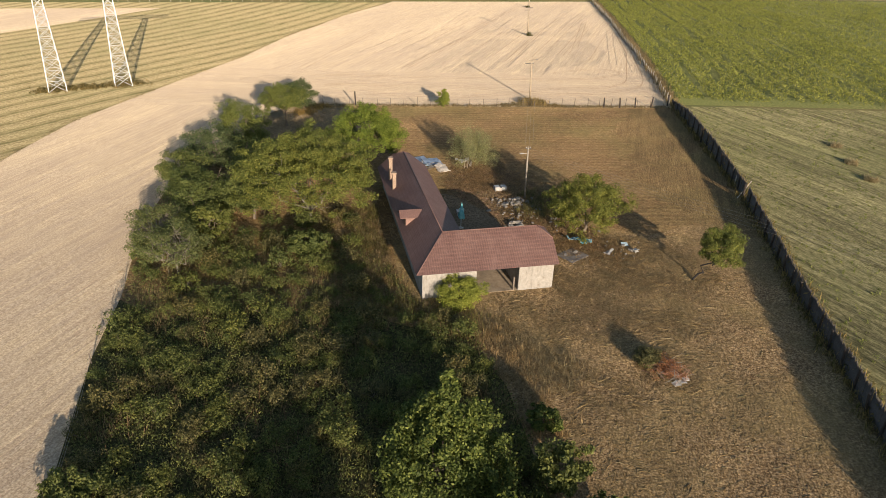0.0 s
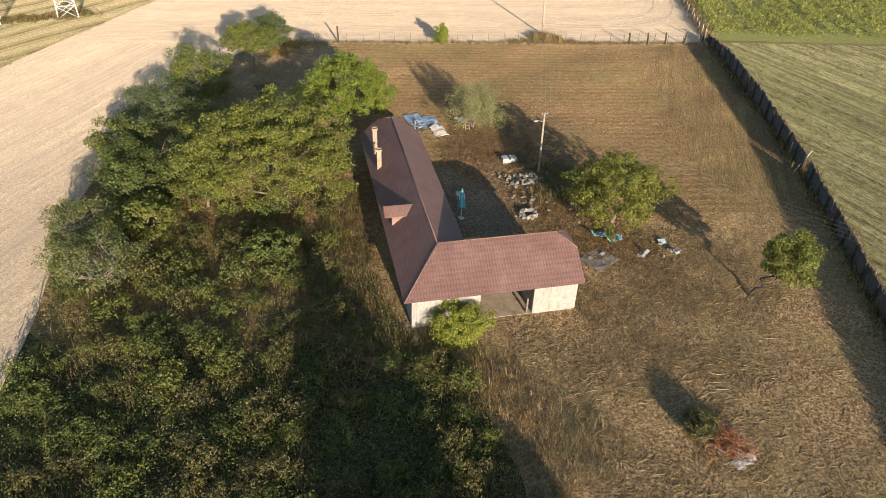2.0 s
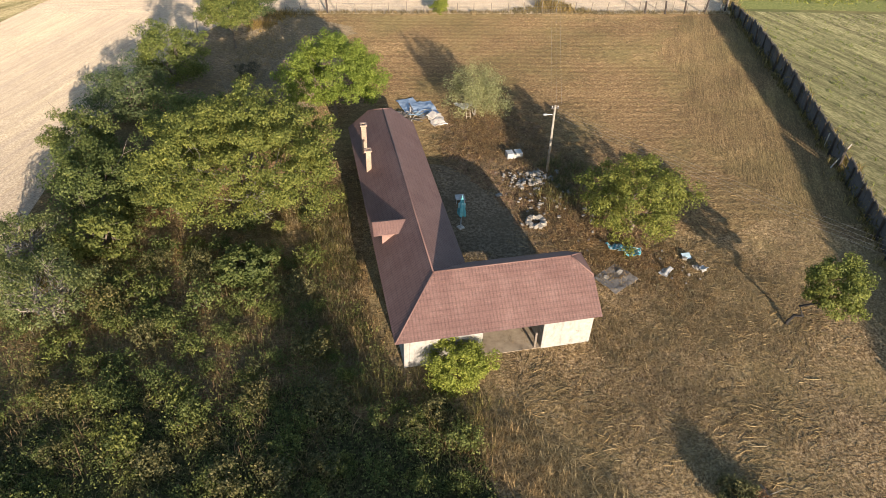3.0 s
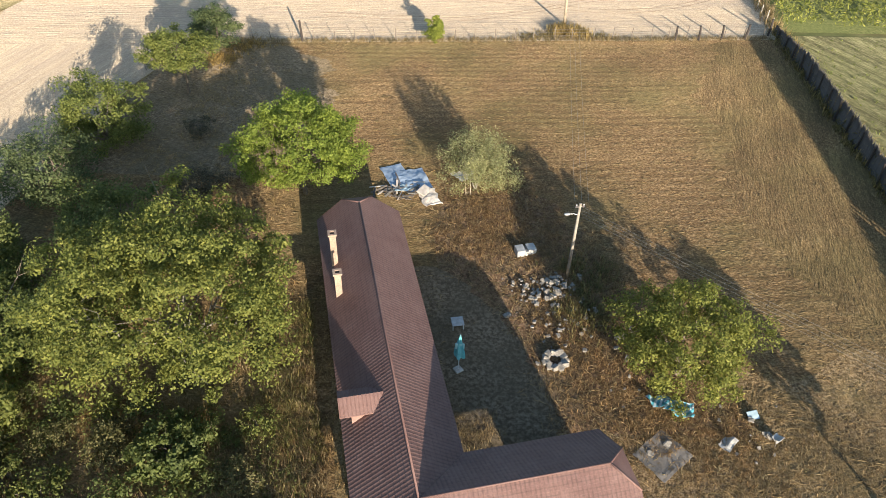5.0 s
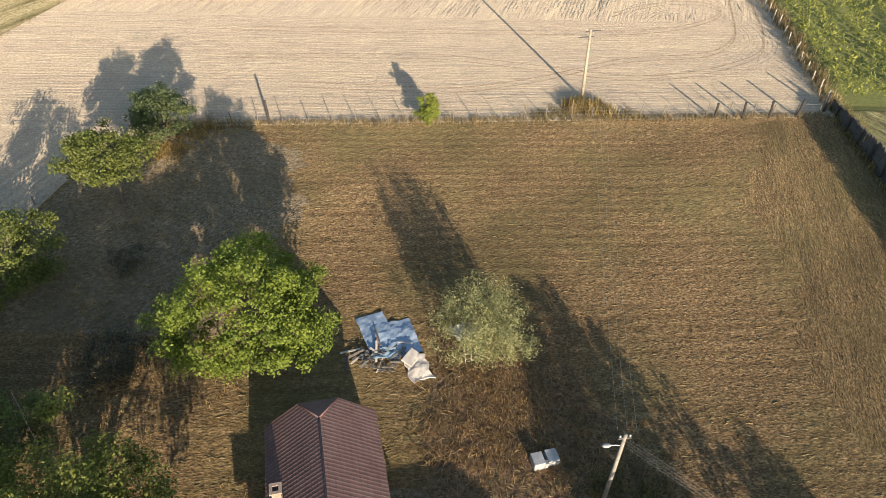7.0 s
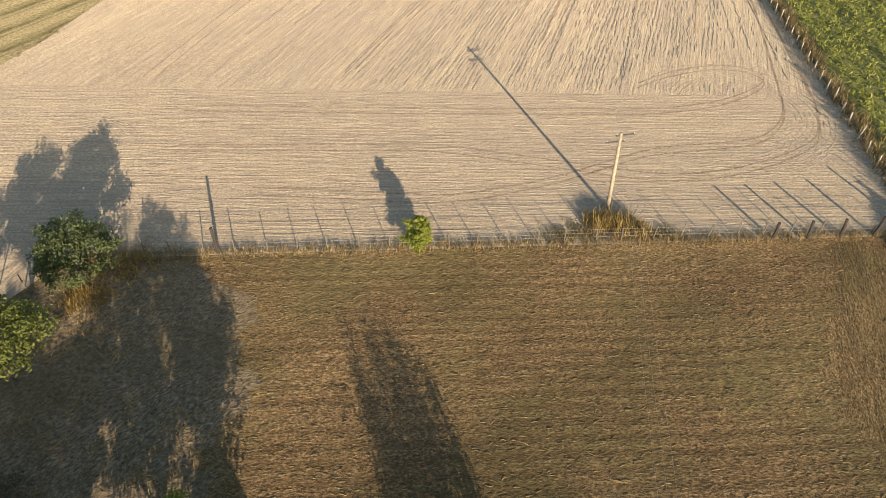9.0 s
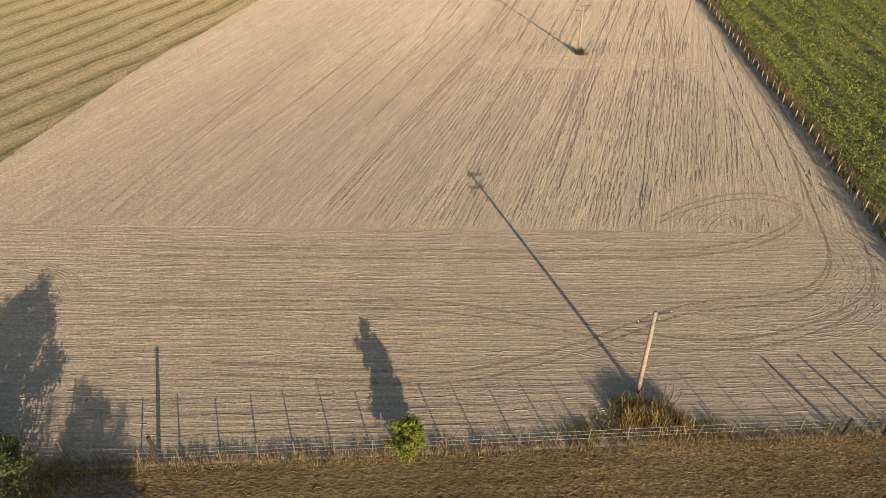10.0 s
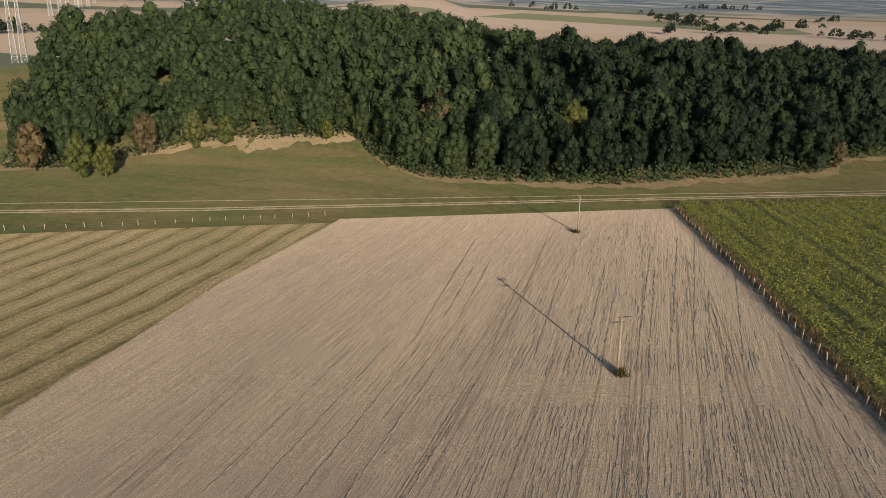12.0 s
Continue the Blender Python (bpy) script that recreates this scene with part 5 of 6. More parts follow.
for k, (mt, lab) in enumerate(((L_RUSTWEED, "long matted russet grass lodged in swirls"), (L_CUT, "long bleached grass lodged in swirls"))):
    n = 11000
    x, y = rng.uniform(4, 27, n), rng.uniform(38, 66, n)
    clump = np.sin(x * 0.7 + 1.5 * np.sin(y * 0.45) + k) + np.sin(y * 0.8 + 1.2 * np.sin(x * 0.6)) + rng.normal(0, 0.7, n)
    keep = off_house(x, y) & (clump > 0.1) & (x > np.interp(y, [36, 48, 66], [11, 4.5, 6.5])) & (x < np.interp(y, [36, 48, 58, 66], [18, 23, 27, 22]))
    x, y = x[keep], y[keep]
    v, f = lying(rng, x, y, mown_way(x, y, rng), np.full(len(x), 0.75), 0.02, 0.07)
    tagged(np_mesh("matted_grass", v, f, mt), lab, "grass", kind="stuff")


def cloud(rng, n, places, sx, sy):
    k = rng.integers(0, len(places), n)
    p = np.array(places, float)[k]
    return p + rng.normal(0, 1, (n, 2)) * np.array([sx, sy])


rng = np.random.default_rng(33)
tufts("tall_dry_grass", cloud(rng, 420, [(6.3, 45.8), (7.5, 43.9), (8.6, 42.6), (9.4, 43.4), (5.2, 47.0), (8.8, 40.2), (7.2, 41.2)], 0.9, 0.8), 0.5, 0.02, 8, L_CUT, "tall pale dry grass at the edge of the scrub", 34, 1.5)
tufts("rank_weeds", cloud(rng, 380, [(2.0, 49.0), (0.0, 50.0), (-3.0, 50.5), (1.5, 47.0)], 1.0, 0.9), 0.7, 0.022, 7, L_SCRUBWEED, "tall green and brown weeds before the house wall", 134, 0.7, "weeds")
tufts("tall_dry_grass", cloud(rng, 520, [(4.5, 47.5), (5.5, 44.5), (6.0, 41.5), (3.0, 46.0), (6.8, 38.5), (7.2, 36.0)], 1.0, 1.0), 0.55, 0.02, 8, L_RUSTWEED, "tall brown dry grass at the edge of the scrub", 137, 1.0)
tufts("tall_dry_grass", cloud(rng, 2400, [(-6.6, 60.5), (-7.1, 66), (-8, 62.5), (-10.5, 58.5), (-5.4, 57.6), (-16, 61), (-19, 63), (-9, 72), (-22, 60), (-21, 66), (-25, 63), (-18, 58), (-26, 71), (-19, 72), (-12, 54), (-16, 56), (-20, 53), (-10, 51), (-24, 55), (-6, 53), (-15, 50.5), (-22, 50)], 2.2, 2.0), 0.3, 0.021, 10, L_RUSTWEED, "dry russet grass along the house wall", 35, 1.6)
tufts("rank_weeds", cloud(rng, 2400, [(5, 80), (2.5, 79), (7.5, 79), (9, 73), (10.5, 71), (11, 66), (9.5, 69), (13, 63.5), (12, 75), (8.5, 82), (3.5, 83), (17, 62.5), (11, 78)], 1.7, 1.6), 0.3, 0.022, 9, L_RUSSET, "russet and green weeds growing through the rubbish", 36, 1.5, "weeds")
tufts("rank_weeds", cloud(rng, 2600, [(11, 55.5), (14, 53), (17, 57.5), (21, 58.5), (20, 54.5), (16, 50), (12, 50.5), (24, 61.5), (22, 63)], 2.2, 1.8), 0.22, 0.02, 6, L_RUSTWEED, "long matted russet grass beside the house", 51, 1.7, "weeds")
tufts("tall_dry_grass", cloud(rng, 800, [(-20, 80), (-17, 88), (-22, 95), (-15, 82), (-24, 88), (-19, 99), (-15, 94), (-22, 104)], 2.4, 2.4), 0.4, 0.022, 8, L_CUT, "tall dry grass under the corner trees", 135, 1.2)
tufts("rank_weeds", cloud(rng, 160, [(2.6, 61.6), (3.4, 62.6), (2.2, 62.8)], 0.5, 0.6), 0.3, 0.022, 8, L_RUSTWEED, "dry weeds in the sunlit strip of the courtyard", 136, 1.2, "weeds")
tufts("rank_weeds", cloud(rng, 900, [(10, 57.5), (13, 57), (15, 59), (12, 54), (8, 50.5), (17, 55), (19, 60)], 1.8, 1.5), 0.14, 0.02, 9, L_RUSTWEED, "matted dry weeds beside the house", 37, 1.5, "weeds")
rng = np.random.default_rng(58)
for mt, lab, n, h, lo_, sd, way in ((L_RUSSET, "russet dead weeds standing by the house wall", 1300, 0.5, 0.1, 140, "weeds"), (L_CUT, "pale dry grass standing by the house wall", 1100, 0.45, 0.25, 141, "grass"),
                                    (L_SCRUBWEED, "green and brown rank weeds by the house wall", 1500, 0.5, -0.4, 142, "weeds"), (L_WALNUT, "fresh green weeds by the house wall", 900, 0.32, 0.3, 143, "weeds")):
    y = rng.uniform(49, 72, n)
    x = -3.6 - 0.22 * (y - 52) - np.abs(rng.normal(0, 3.6, n))
    keep = off_house(x, y) & (np.sin(x * 1.1 + sd + 1.3 * np.sin(y * 0.7)) + np.sin(y * 0.9 + sd * 2) + rng.normal(0, 0.5, n) > lo_)
    tufts("standing_weeds", np.c_[x, y][keep], h, 0.024, 8, mt, lab, sd, 0.9, way)
rng = np.random.default_rng(38)
y = rng.uniform(18, 62, 5200)
lo, hi = scrub_bounds(y)
x = lo + (hi - lo) * rng.random(5200)
tufts("rank_weeds", np.c_[x, y], 0.65, 0.026, 4, L_SCRUBWEED, "tall dark weeds filling the overgrown plot", 39, 0.9, "weeds")
y = rng.uniform(18, 62, 15000)
lo, hi = scrub_bounds(y)
x = lo - 0.3 + (hi - lo + 0.6) * rng.random(15000)
keep = (y < 50 + 3 * np.sin(x * 0.5)) | (rng.random(15000) < 0.35)
keep &= rng.random(15000) < 0.85
x, y = x[keep], y[keep]
top = 0.55 + 0.3 * np.sin(x * 0.9 + 1.3 * np.sin(y * 0.6)) * np.sin(y * 1.1 + 0.7) + rng.normal(0, 0.12, len(x))
at = np.repeat(np.stack([x, y, gz(x, y)], 1), 6, axis=0)
at[:, :2] += rng.normal(0, 0.2, (len(at), 2))
at[:, 2] += np.repeat(np.maximum(top, 0.15), 6) * rng.uniform(0.25, 1.0, len(at))
v, f = leaf_quads(rng, at, np.tile([0.2, -0.7, 0.3], (len(at), 1)), np.full(len(at), 0.17), 0.4, 0.8)
tagged(np_mesh("undergrowth", v, f, L_SCRUB), "low dark green undergrowth between the scrub bushes", "undergrowth", kind="stuff")
y = rng.uniform(22, 58, 2600)
lo, hi = scrub_bounds(y)
x = lo + (hi - lo) * rng.random(2600)
keep = np.sin(x * 0.5 + 1.2 * np.sin(y * 0.4)) + np.sin(y * 0.55 + 0.8) + rng.normal(0, 0.5, 2600) > 0.2
tufts("rank_weeds", np.c_[x, y][keep], 0.85, 0.022, 6, L_RUSSET, "tall russet dead weeds standing in the overgrown plot", 139, 0.7, "weeds")
xs = rng.uniform(-25, 38.5, 1900)
tufts("rank_weeds", cloud(rng, 420, [(10.6, 73.8), (11.6, 71.6), (12.0, 75.6), (10.2, 76.4), (9.6, 71.8)], 0.9, 0.9), 0.55, 0.03, 7, L_SCRUBWEED, "grey-green weeds round the pole and the rubble", 59, 0.7, "weeds")
tufts("fence_grass", np.c_[xs, yard_fence(xs) + 0.25 + rng.normal(0, 0.3, 1900)], 0.38, 0.024, 7, L_CUT, "uncut straw-coloured grass under the far fence", 40, 0.5)
tufts("grass_clump", cloud(rng, 420, [(13.6, 116.6), (14.3, 116.6), (15.0, 116.3), (15.8, 116.1)], 0.65, 0.6), 0.85, 0.04, 7, L_OCHRE, "tall ochre grass clump at the foot of the pole", 41, 0.4)
tufts("grass_clump", cloud(rng, 300, [(17.4, 115.6), (11.6, 115.4), (10.0, 115.0), (12.6, 115.8), (18.6, 115.4)], 0.9, 0.5), 0.36, 0.035, 6, L_OCHRE, "low ochre grass beside the pole", 150, 0.6)
ys = rng.uniform(118, 268, 2400)
tufts("verge_grass", np.c_[np.interp(ys, CE_Y, CE_X) + rng.normal(0.3, 0.5, 2400), ys], 1.15, 0.06, 4, L_CUT, "rank bleached grass verge between stubble and crop", 42, 0.6)
ys = rng.uniform(30, 118, 2200)
tufts("verge_grass", np.c_[np.interp(ys, RF_Y, RF_X) + rng.normal(0.5, 0.6, 2200), ys], 0.8, 0.06, 5, L_WEED, "rank grass along the stake fence", 43, 0.6)
n = 4000
y, x = rng.uniform(30, 117, n), rng.uniform(31, 95, n)
keep = x > np.interp(y, RF_Y, RF_X) + 0.5
tufts("pasture_grass", np.c_[x, y][keep], 0.3, 0.06, 4, L_CROP, "dry green pasture grass", 44, 0.9)

rng = np.random.default_rng(45)
ys = rng.uniform(55, 250, 2300)
ys = ys[np.sin(ys * 0.4) + np.sin(ys * 1.1) + rng.normal(0, 0.8, len(ys)) > -0.2]
tufts("verge_grass", np.c_[np.interp(ys, YE_Y, YE_X) - 0.2 + rng.normal(0, 0.35, len(ys)), ys], 0.2, 0.03, 4, L_CUT, "ragged dry grass edge between hay and stubble", 145, 0.9)
rng = np.random.default_rng(46)
tufts("grass_clump", cloud(rng, 260, [(-22.6, 107.5), (-21.5, 110.0), (-23.5, 106.5), (-20.0, 111.2)], 0.9, 0.8), 0.5, 0.03, 7, L_OCHRE, "ochre dry grass round the corner tree", 146, 0.7)
tufts("weed_clump", cloud(rng, 700, [(-68.5, 115.0), (-66.0, 116.5), (-59.0, 119.8), (-57.0, 121.6), (-63.0, 118.0)], 1.4, 1.0), 0.55, 0.05, 6, L_WEED, "uncut weeds round the pylon feet", 47, 0.7, "weeds")
tufts("weed_clump", cloud(rng, 34, [(20.9, 186.5), (21.1, 186.1)], 0.28, 0.25), 1.0, 0.05, 8, L_SCRUBWEED, "dark uncut weeds round the foot of the pole", 49, 0.4, "weeds")
tufts("weed_clump", cloud(rng, 22, [(26.5, 246.2)], 0.3, 0.25), 0.8, 0.06, 8, L_SCRUBWEED, "dark uncut weeds round the foot of the far pole", 50, 0.4, "weeds")
tufts("straw_clump", cloud(rng, 160, [(58.3, 98.2), (56.9, 91.1), (56.3, 84.8)], 0.45, 0.4), 0.7, 0.04, 8, L_STRAW, "pale dry grass clumps in the pasture", 48, 0.6)

# ---- crop ----
rng = np.random.default_rng(51)
rows_x = np.arange(0, 115, 1.0)
px, py = [], []
for r in rows_x:
    yy = np.arange(119 + rng.uniform(0, 0.5), 285, 0.62)
    xx = np.interp(yy, CE_Y, CE_X) + 1.5 + r + rng.normal(0, 0.1, len(yy))
    run = rng.random(40)[(yy / rng.uniform(5, 9)).astype(int) % 40]
    ok = (yy < 260 + 0.21 * xx) & ((r < 60) | (rng.random(len(yy)) < 0.6)) & (rng.random(len(yy)) > 0.08) & ((run > (0.72 if int(r) % 6 > 4 else 0.05)) | (r < 2))
    px.append(xx[ok]), py.append(yy[ok])
px, py = np.concatenate(px), np.concatenate(py)
hgt = 1.55 + 0.15 * np.sin(1.7 * (px - np.interp(py, CE_Y, CE_X))) + 0.2 * np.sin(px * 0.21) * np.sin(py * 0.16) + rng.normal(0, 0.12, len(px))
at = np.repeat(np.stack([px, py, gz(px, py)], 1), 6, axis=0)
at[:, 2] += np.repeat(hgt, 6) * rng.uniform(0.5, 1.0, len(at))
at[:, :2] += rng.normal(0, 0.16, (len(at), 2))
v, f = leaf_quads(rng, at, np.tile([0.12, -0.6, 0.25], (len(at), 1)), np.full(len(at), 0.46), 0.3, 0.7)
tagged(np_mesh("crop_plants", v, f, L_CROP), "rows of yellow-green crop plants", "crop", kind="stuff")

# ---- woods on the hill ----
def ball(level):
    bm = bmesh.new()
    bmesh.ops.create_icosphere(bm, subdivisions=level, radius=1.0)
    v, f = np.array([p.co[:] for p in bm.verts]), np.array([[q.index for q in p.verts] for p in bm.faces])
    bm.free()
    return v, f


BALL = ball(1)


def lobed_crown(rng, rx, h, lobes, leaves, size):
    """A woodland crown: uneven lobes of foliage round a tall middle, each a dark heart under shingled leaf sprays, open where the lobes part."""
    bv, bf = BALL
    d = rng.normal(0, 1, (lobes, 3))
    d[:, 2] = np.linspace(-0.95, 1.0, lobes)
    d[:, :2] = unit(d[:, :2]) * np.sqrt(1 - d[:, 2:] ** 2)
    c = d * rng.uniform(0.5, 0.8, (lobes, 1)) * np.array([rx, rx, h * 0.5]) + np.array([0, 0, h * 0.5])
    r = rx * rng.uniform(0.22, 0.42, lobes)
    tall = np.array([1, 1, 1.35])

    def buried(m, own, share):
        gone = m[:, 2] < 0.4
        for q in range(lobes):
            gone |= (own != q) & ((((m - c[q]) / tall) ** 2).sum(1) < (share * r[q]) ** 2)
        return gone
    heart, at, nor = [], [], []
    for i in range(lobes):
        t = (c[i] + bv * (1 + rng.normal(0, 0.12, (len(bv), 1))) * r[i] * 0.84 * tall)[bf]
        heart.append(t[~buried(t.mean(1), i, 0.8) & (t.mean(1)[:, 2] > c[i, 2] - 0.8 * r[i])])
        w = unit(rng.normal(0, 1, (int(leaves * 3.2 / lobes), 3)))
        w = w[w[:, 2] > -0.7]
        wave_ = 1 + 0.14 * np.sin(w @ rng.normal(0, 4, (3, 1)) + rng.uniform(0, 6)) + rng.uniform(-0.12, 0.1, (len(w), 1))
        p = c[i] + w * wave_ * r[i] * tall
        ok = ~buried(p, i, 0.92)
        at.append(p[ok]), nor.append(w[ok])
    at, nor = np.concatenate(at), np.concatenate(nor)
    pick = rng.permutation(len(at))[:leaves]
    lv, _ = leaf_quads(rng, at[pick], nor[pick] + np.array([0.0, 0.0, 0.1]), np.full(len(pick), size), 0.75, 0.26)
    heart = np.concatenate(heart)
    return np.stack([heart[:, 0], heart[:, 1], heart[:, 2], heart[:, 2]], 1), lv.reshape(-1, 4, 3)


def crown_object(name, surface, sprays, mat, parent=None):
    """Lobes as triangles joined at their corners, sprays as loose leaves."""
    tri = surface[:, :3].reshape(-1, 3)
    key, back = np.unique(np.round(tri, 3), axis=0, return_inverse=True)
    n = len(key)
    me = bpy.data.meshes.new(name)
    lv = sprays.reshape(-1, 3)
    loops = np.concatenate([back.ravel(), n + np.arange(len(lv))]).astype(np.int32)
    nt, nq = len(surface), len(sprays)
    me.vertices.add(n + len(lv))
    me.vertices.foreach_set("co", np.concatenate([key, lv]).astype(np.float32).ravel())
    me.loops.add(len(loops))
    me.loops.foreach_set("vertex_index", loops)
    me.polygons.add(nt + nq)
    me.polygons.foreach_set("loop_start", np.concatenate([np.arange(nt) * 3, nt * 3 + np.arange(nq) * 4]).astype(np.int32))
    me.polygons.foreach_set("use_smooth", np.zeros(nt + nq, bool))
    me.materials.append(mat)
    me.update(calc_edges=True)
    me.validate()
    ob = new(name, me)
    if parent is not None:
        ob.parent = parent
    return ob


FOREST, FOREST_MID, FOREST_LOW = [], [], []
for s in range(6):
    rng = np.random.default_rng(200 + s)
    h, rx = 13.5 + s * 0.8, 3.5 + 0.3 * s
    FOREST.append(lobed_crown(rng, rx, h, 46, 1500, 0.52))
    FOREST_LOW.append([q[q[:, :, 2].mean(1) > 7.5] for q in lobed_crown(rng, rx * 1.05, h, 24, 400, 0.8)])
    FOREST_MID.append([q[q[:, :, 2].mean(1) > 3.0] for q in lobed_crown(rng, rx * 1.05, h, 26, 560, 0.72)])


def in_wood(x, y):
    left_side = np.interp(y, [280, 300, 340, 400, 460], [-95, -117, -136, -158, -182])
    return (y > wood_edge(x) + 2.6) & (x > left_side) & (y < 470)


rng = np.random.default_rng(61)
spots = []
for gx in np.arange(-200, 270, 6.8):
    for gyv in np.arange(276, 470, 6.8):
        x, y = gx + rng.uniform(-2.6, 2.6), gyv + rng.uniform(-2.6, 2.6)
        if in_wood(x, y) and (x - 36) ** 2 + (y - 312) ** 2 > 30:
            spots.append((x, y))
spots = np.array(spots)
depth = spots[:, 1] - wood_edge(spots[:, 0])
order = np.argsort(depth)
edge_ids, inner_ids = order[:110], order[110:]
edge_meshes = []
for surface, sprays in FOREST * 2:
    ob = crown_object("crown", surface, sprays, L_FOREST if len(edge_meshes) < 6 else L_HILL_SUNLIT)
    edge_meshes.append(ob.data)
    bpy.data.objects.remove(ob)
trunk_ob = part("trunk", tube([(0, 0, -0.5), (0.1, 0, 4), (0, 0.1, 10)], [0.28, 0.22, 0.1], 6), M_BARK)
trunk_me = trunk_ob.data
bpy.data.objects.remove(trunk_ob)
for i in edge_ids:
    x, y = spots[i]
    sc = rng.uniform(0.75, 1.15)
    root = thing("woodland_tree", Matrix.Translation(gv(x, y)) @ pose(0, 0, 0, 0, 0, rng.uniform(0, 360)) @ Matrix.Diagonal((sc, sc, sc * rng.uniform(0.8, 1.1), 1)),
                 "dark green broadleaf tree at the edge of the woods", "tree", "woodland edge")
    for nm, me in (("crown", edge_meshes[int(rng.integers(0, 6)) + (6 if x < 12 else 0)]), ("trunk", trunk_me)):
        o = new(nm, me)
        o.parent = root
for x, y, sc, mt, lab in ((36.0, 312.0, 1.05, L_DEEP, "bright yellow-green tree at the edge of the woods"), (-2.0, 318.0, 1.15, L_BROWN, "dry brown tree among the woods"),
                          (-90.0, 283.0, 0.82, L_DEEP, "olive bush standing out from the woods"), (-84.5, 284.5, 0.62, L_DEEP, "olive bush standing out from the woods"),
                          (-105.0, 289.0, 0.85, L_BROWN, "dry brown bush at the edge of the woods"), (-86.0, 313.0, 0.75, L_BROWN, "dry brown bush at the edge of the woods"),
                          (-75.0, 320.5, 0.85, L_GREY, "yellowing bush at the edge of the woods"), (-66.0, 323.0, 0.62, L_DEEP, "pale green bush at the edge of the woods"),
                          (-36.0, 324.5, 0.45, L_WALNUT, "bright green bush at the edge of the woods"), (118.0, 322.0, 0.6, L_BROWN, "dry brown bush at the edge of the woods")):
    src = FOREST[int(rng.integers(0, 6))]
    root = thing("woodland_tree", Matrix.Translation(gv(x, y)) @ pose(0, 0, 0, 0, 0, rng.uniform(0, 360)) @ Matrix.Diagonal((sc, sc, sc, 1)), lab, "tree", "woodland edge")
    crown_object("crown", *src, mt, root)
    o = new("trunk", trunk_me)
    o.parent = root
ex = rng.uniform(-116, 150, 4200)
ey = wood_edge(ex) + 1.2 + np.abs(rng.normal(0, 2.2, len(ex)))
ez = gz(ex, ey) + 4.2 * rng.random(len(ex)) ** 1.3
bushy, bf = leaf_quads(rng, np.stack([ex, ey, ez], 1), np.tile([0.2, -0.6, 0.4], (len(ex), 1)), np.full(len(ex), 0.85), 0.75, 0.6)
tagged(np_mesh("woodland_undergrowth", bushy, bf, L_HILL_SUNLIT), "tangled green undergrowth closing the edge of the woods", "undergrowth", kind="stuff")
WOODS = {}
for i in inner_ids:
    pair = (FOREST if depth[i] < 5 else FOREST_MID if depth[i] < 26 else FOREST_LOW)[int(rng.integers(0, 6))]
    a, sc = rng.uniform(0, 6.28), rng.uniform(0.78, 1.3)
    c, s = math.cos(a), math.sin(a)
    turn = np.array([[c, s, 0], [-s, c, 0], [0, 0, 1]])
    grown = np.array([sc, sc, sc * rng.uniform(0.85, 1.1)])
    x, y = spots[i]
    at = np.array([x, y, float(gz(x, y))])
    # western crowns take the leaf colour with sunlight painted in, eastern ones the dark copy
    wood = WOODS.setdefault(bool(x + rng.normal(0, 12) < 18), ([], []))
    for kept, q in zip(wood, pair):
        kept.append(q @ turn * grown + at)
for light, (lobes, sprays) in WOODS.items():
    tagged(crown_object("woodland", np.concatenate(lobes), np.concatenate(sprays), L_HILL_SUNLIT if light else L_FOREST),
           "dense green broadleaf woods on the hill in a sunlit leaf colour" if light else "dense dark green broadleaf woods behind the crop", "woods", kind="stuff")


# ---- poles, wires, pylons ----
def utility_pole(x, y, h, lean, arms, label, turn=8.0, mat=None, w=0.17):
    mat = mat or M_POLEWOOD
    root = thing("utility_pole", Matrix.Translation(gv(x, y)) @ pose(0, 0, 0, lean[0], lean[1], turn), label, "pole", "power line")
    part("shaft", tube([(0, 0, -0.6), (0, 0, h * 0.5), (0, 0, h)], [w, w * 0.85, w * 0.7], 10), mat, root, smooth=True)
    for z, half, off in arms:
        arm = part("crossarm", box((-half + off, -0.05, z - 0.05), (half + off, 0.05, z + 0.05), 0.01), M_DARKWOOD, root)
        for s in (-1, 1):
            bm = bmesh.new()
            xx = off + s * (half - 0.08)
            add_tube(bm, [(xx, 0, z + 0.05), (xx, 0, z + 0.1), (xx, 0, z + 0.16), (xx, 0, z + 0.2)], [0.02, 0.05, 0.05, 0.02], 7)
            part("insulator", bm, M_PLASTIC, arm)
    return root


pole_a = utility_pole(9.6, 75.4, 6.6, (1.0, -1.0), [(6.35, 0.32, 0.0)], "weathered pale wooden street-light pole in the yard", mat=M_YARDPOLE, w=0.125)
arm = part("lamp_arm", tube([(0, 0, 5.65), (-0.3, 0.03, 5.74), (-0.62, 0.05, 5.74)], [0.02, 0.018, 0.018], 6), M_STEEL, pole_a)
bm = bmesh.new()
bmesh.ops.create_uvsphere(bm, u_segments=12, v_segments=8, radius=0.5, matrix=Matrix.Translation((-0.75, 0.05, 5.74)) @ Matrix.Diagonal((0.45, 0.24, 0.16, 1)))
part("lamp_head", bm, M_PLASTIC, arm, "white street lamp head", smooth=True)
utility_pole(14.5, 118.6, 7.2, (0.5, -2.6), [(7.0, 0.75, 0.35), (6.45, 0.75, -0.35)], "pale leaning pole with two dark crossarms in the stubble")
utility_pole(20.7, 186.5, 7.2, (0.5, -2.2), [(7.0, 0.75, 0.35), (6.45, 0.75, -0.35)], "pale leaning pole with two dark crossarms in the stubble")
utility_pole(27.0, 246.6, 7.4, (0.5, -1.5), [(7.0, 0.75, 0.35), (6.45, 0.75, -0.35)], "pale pole at the far end of the stubble")


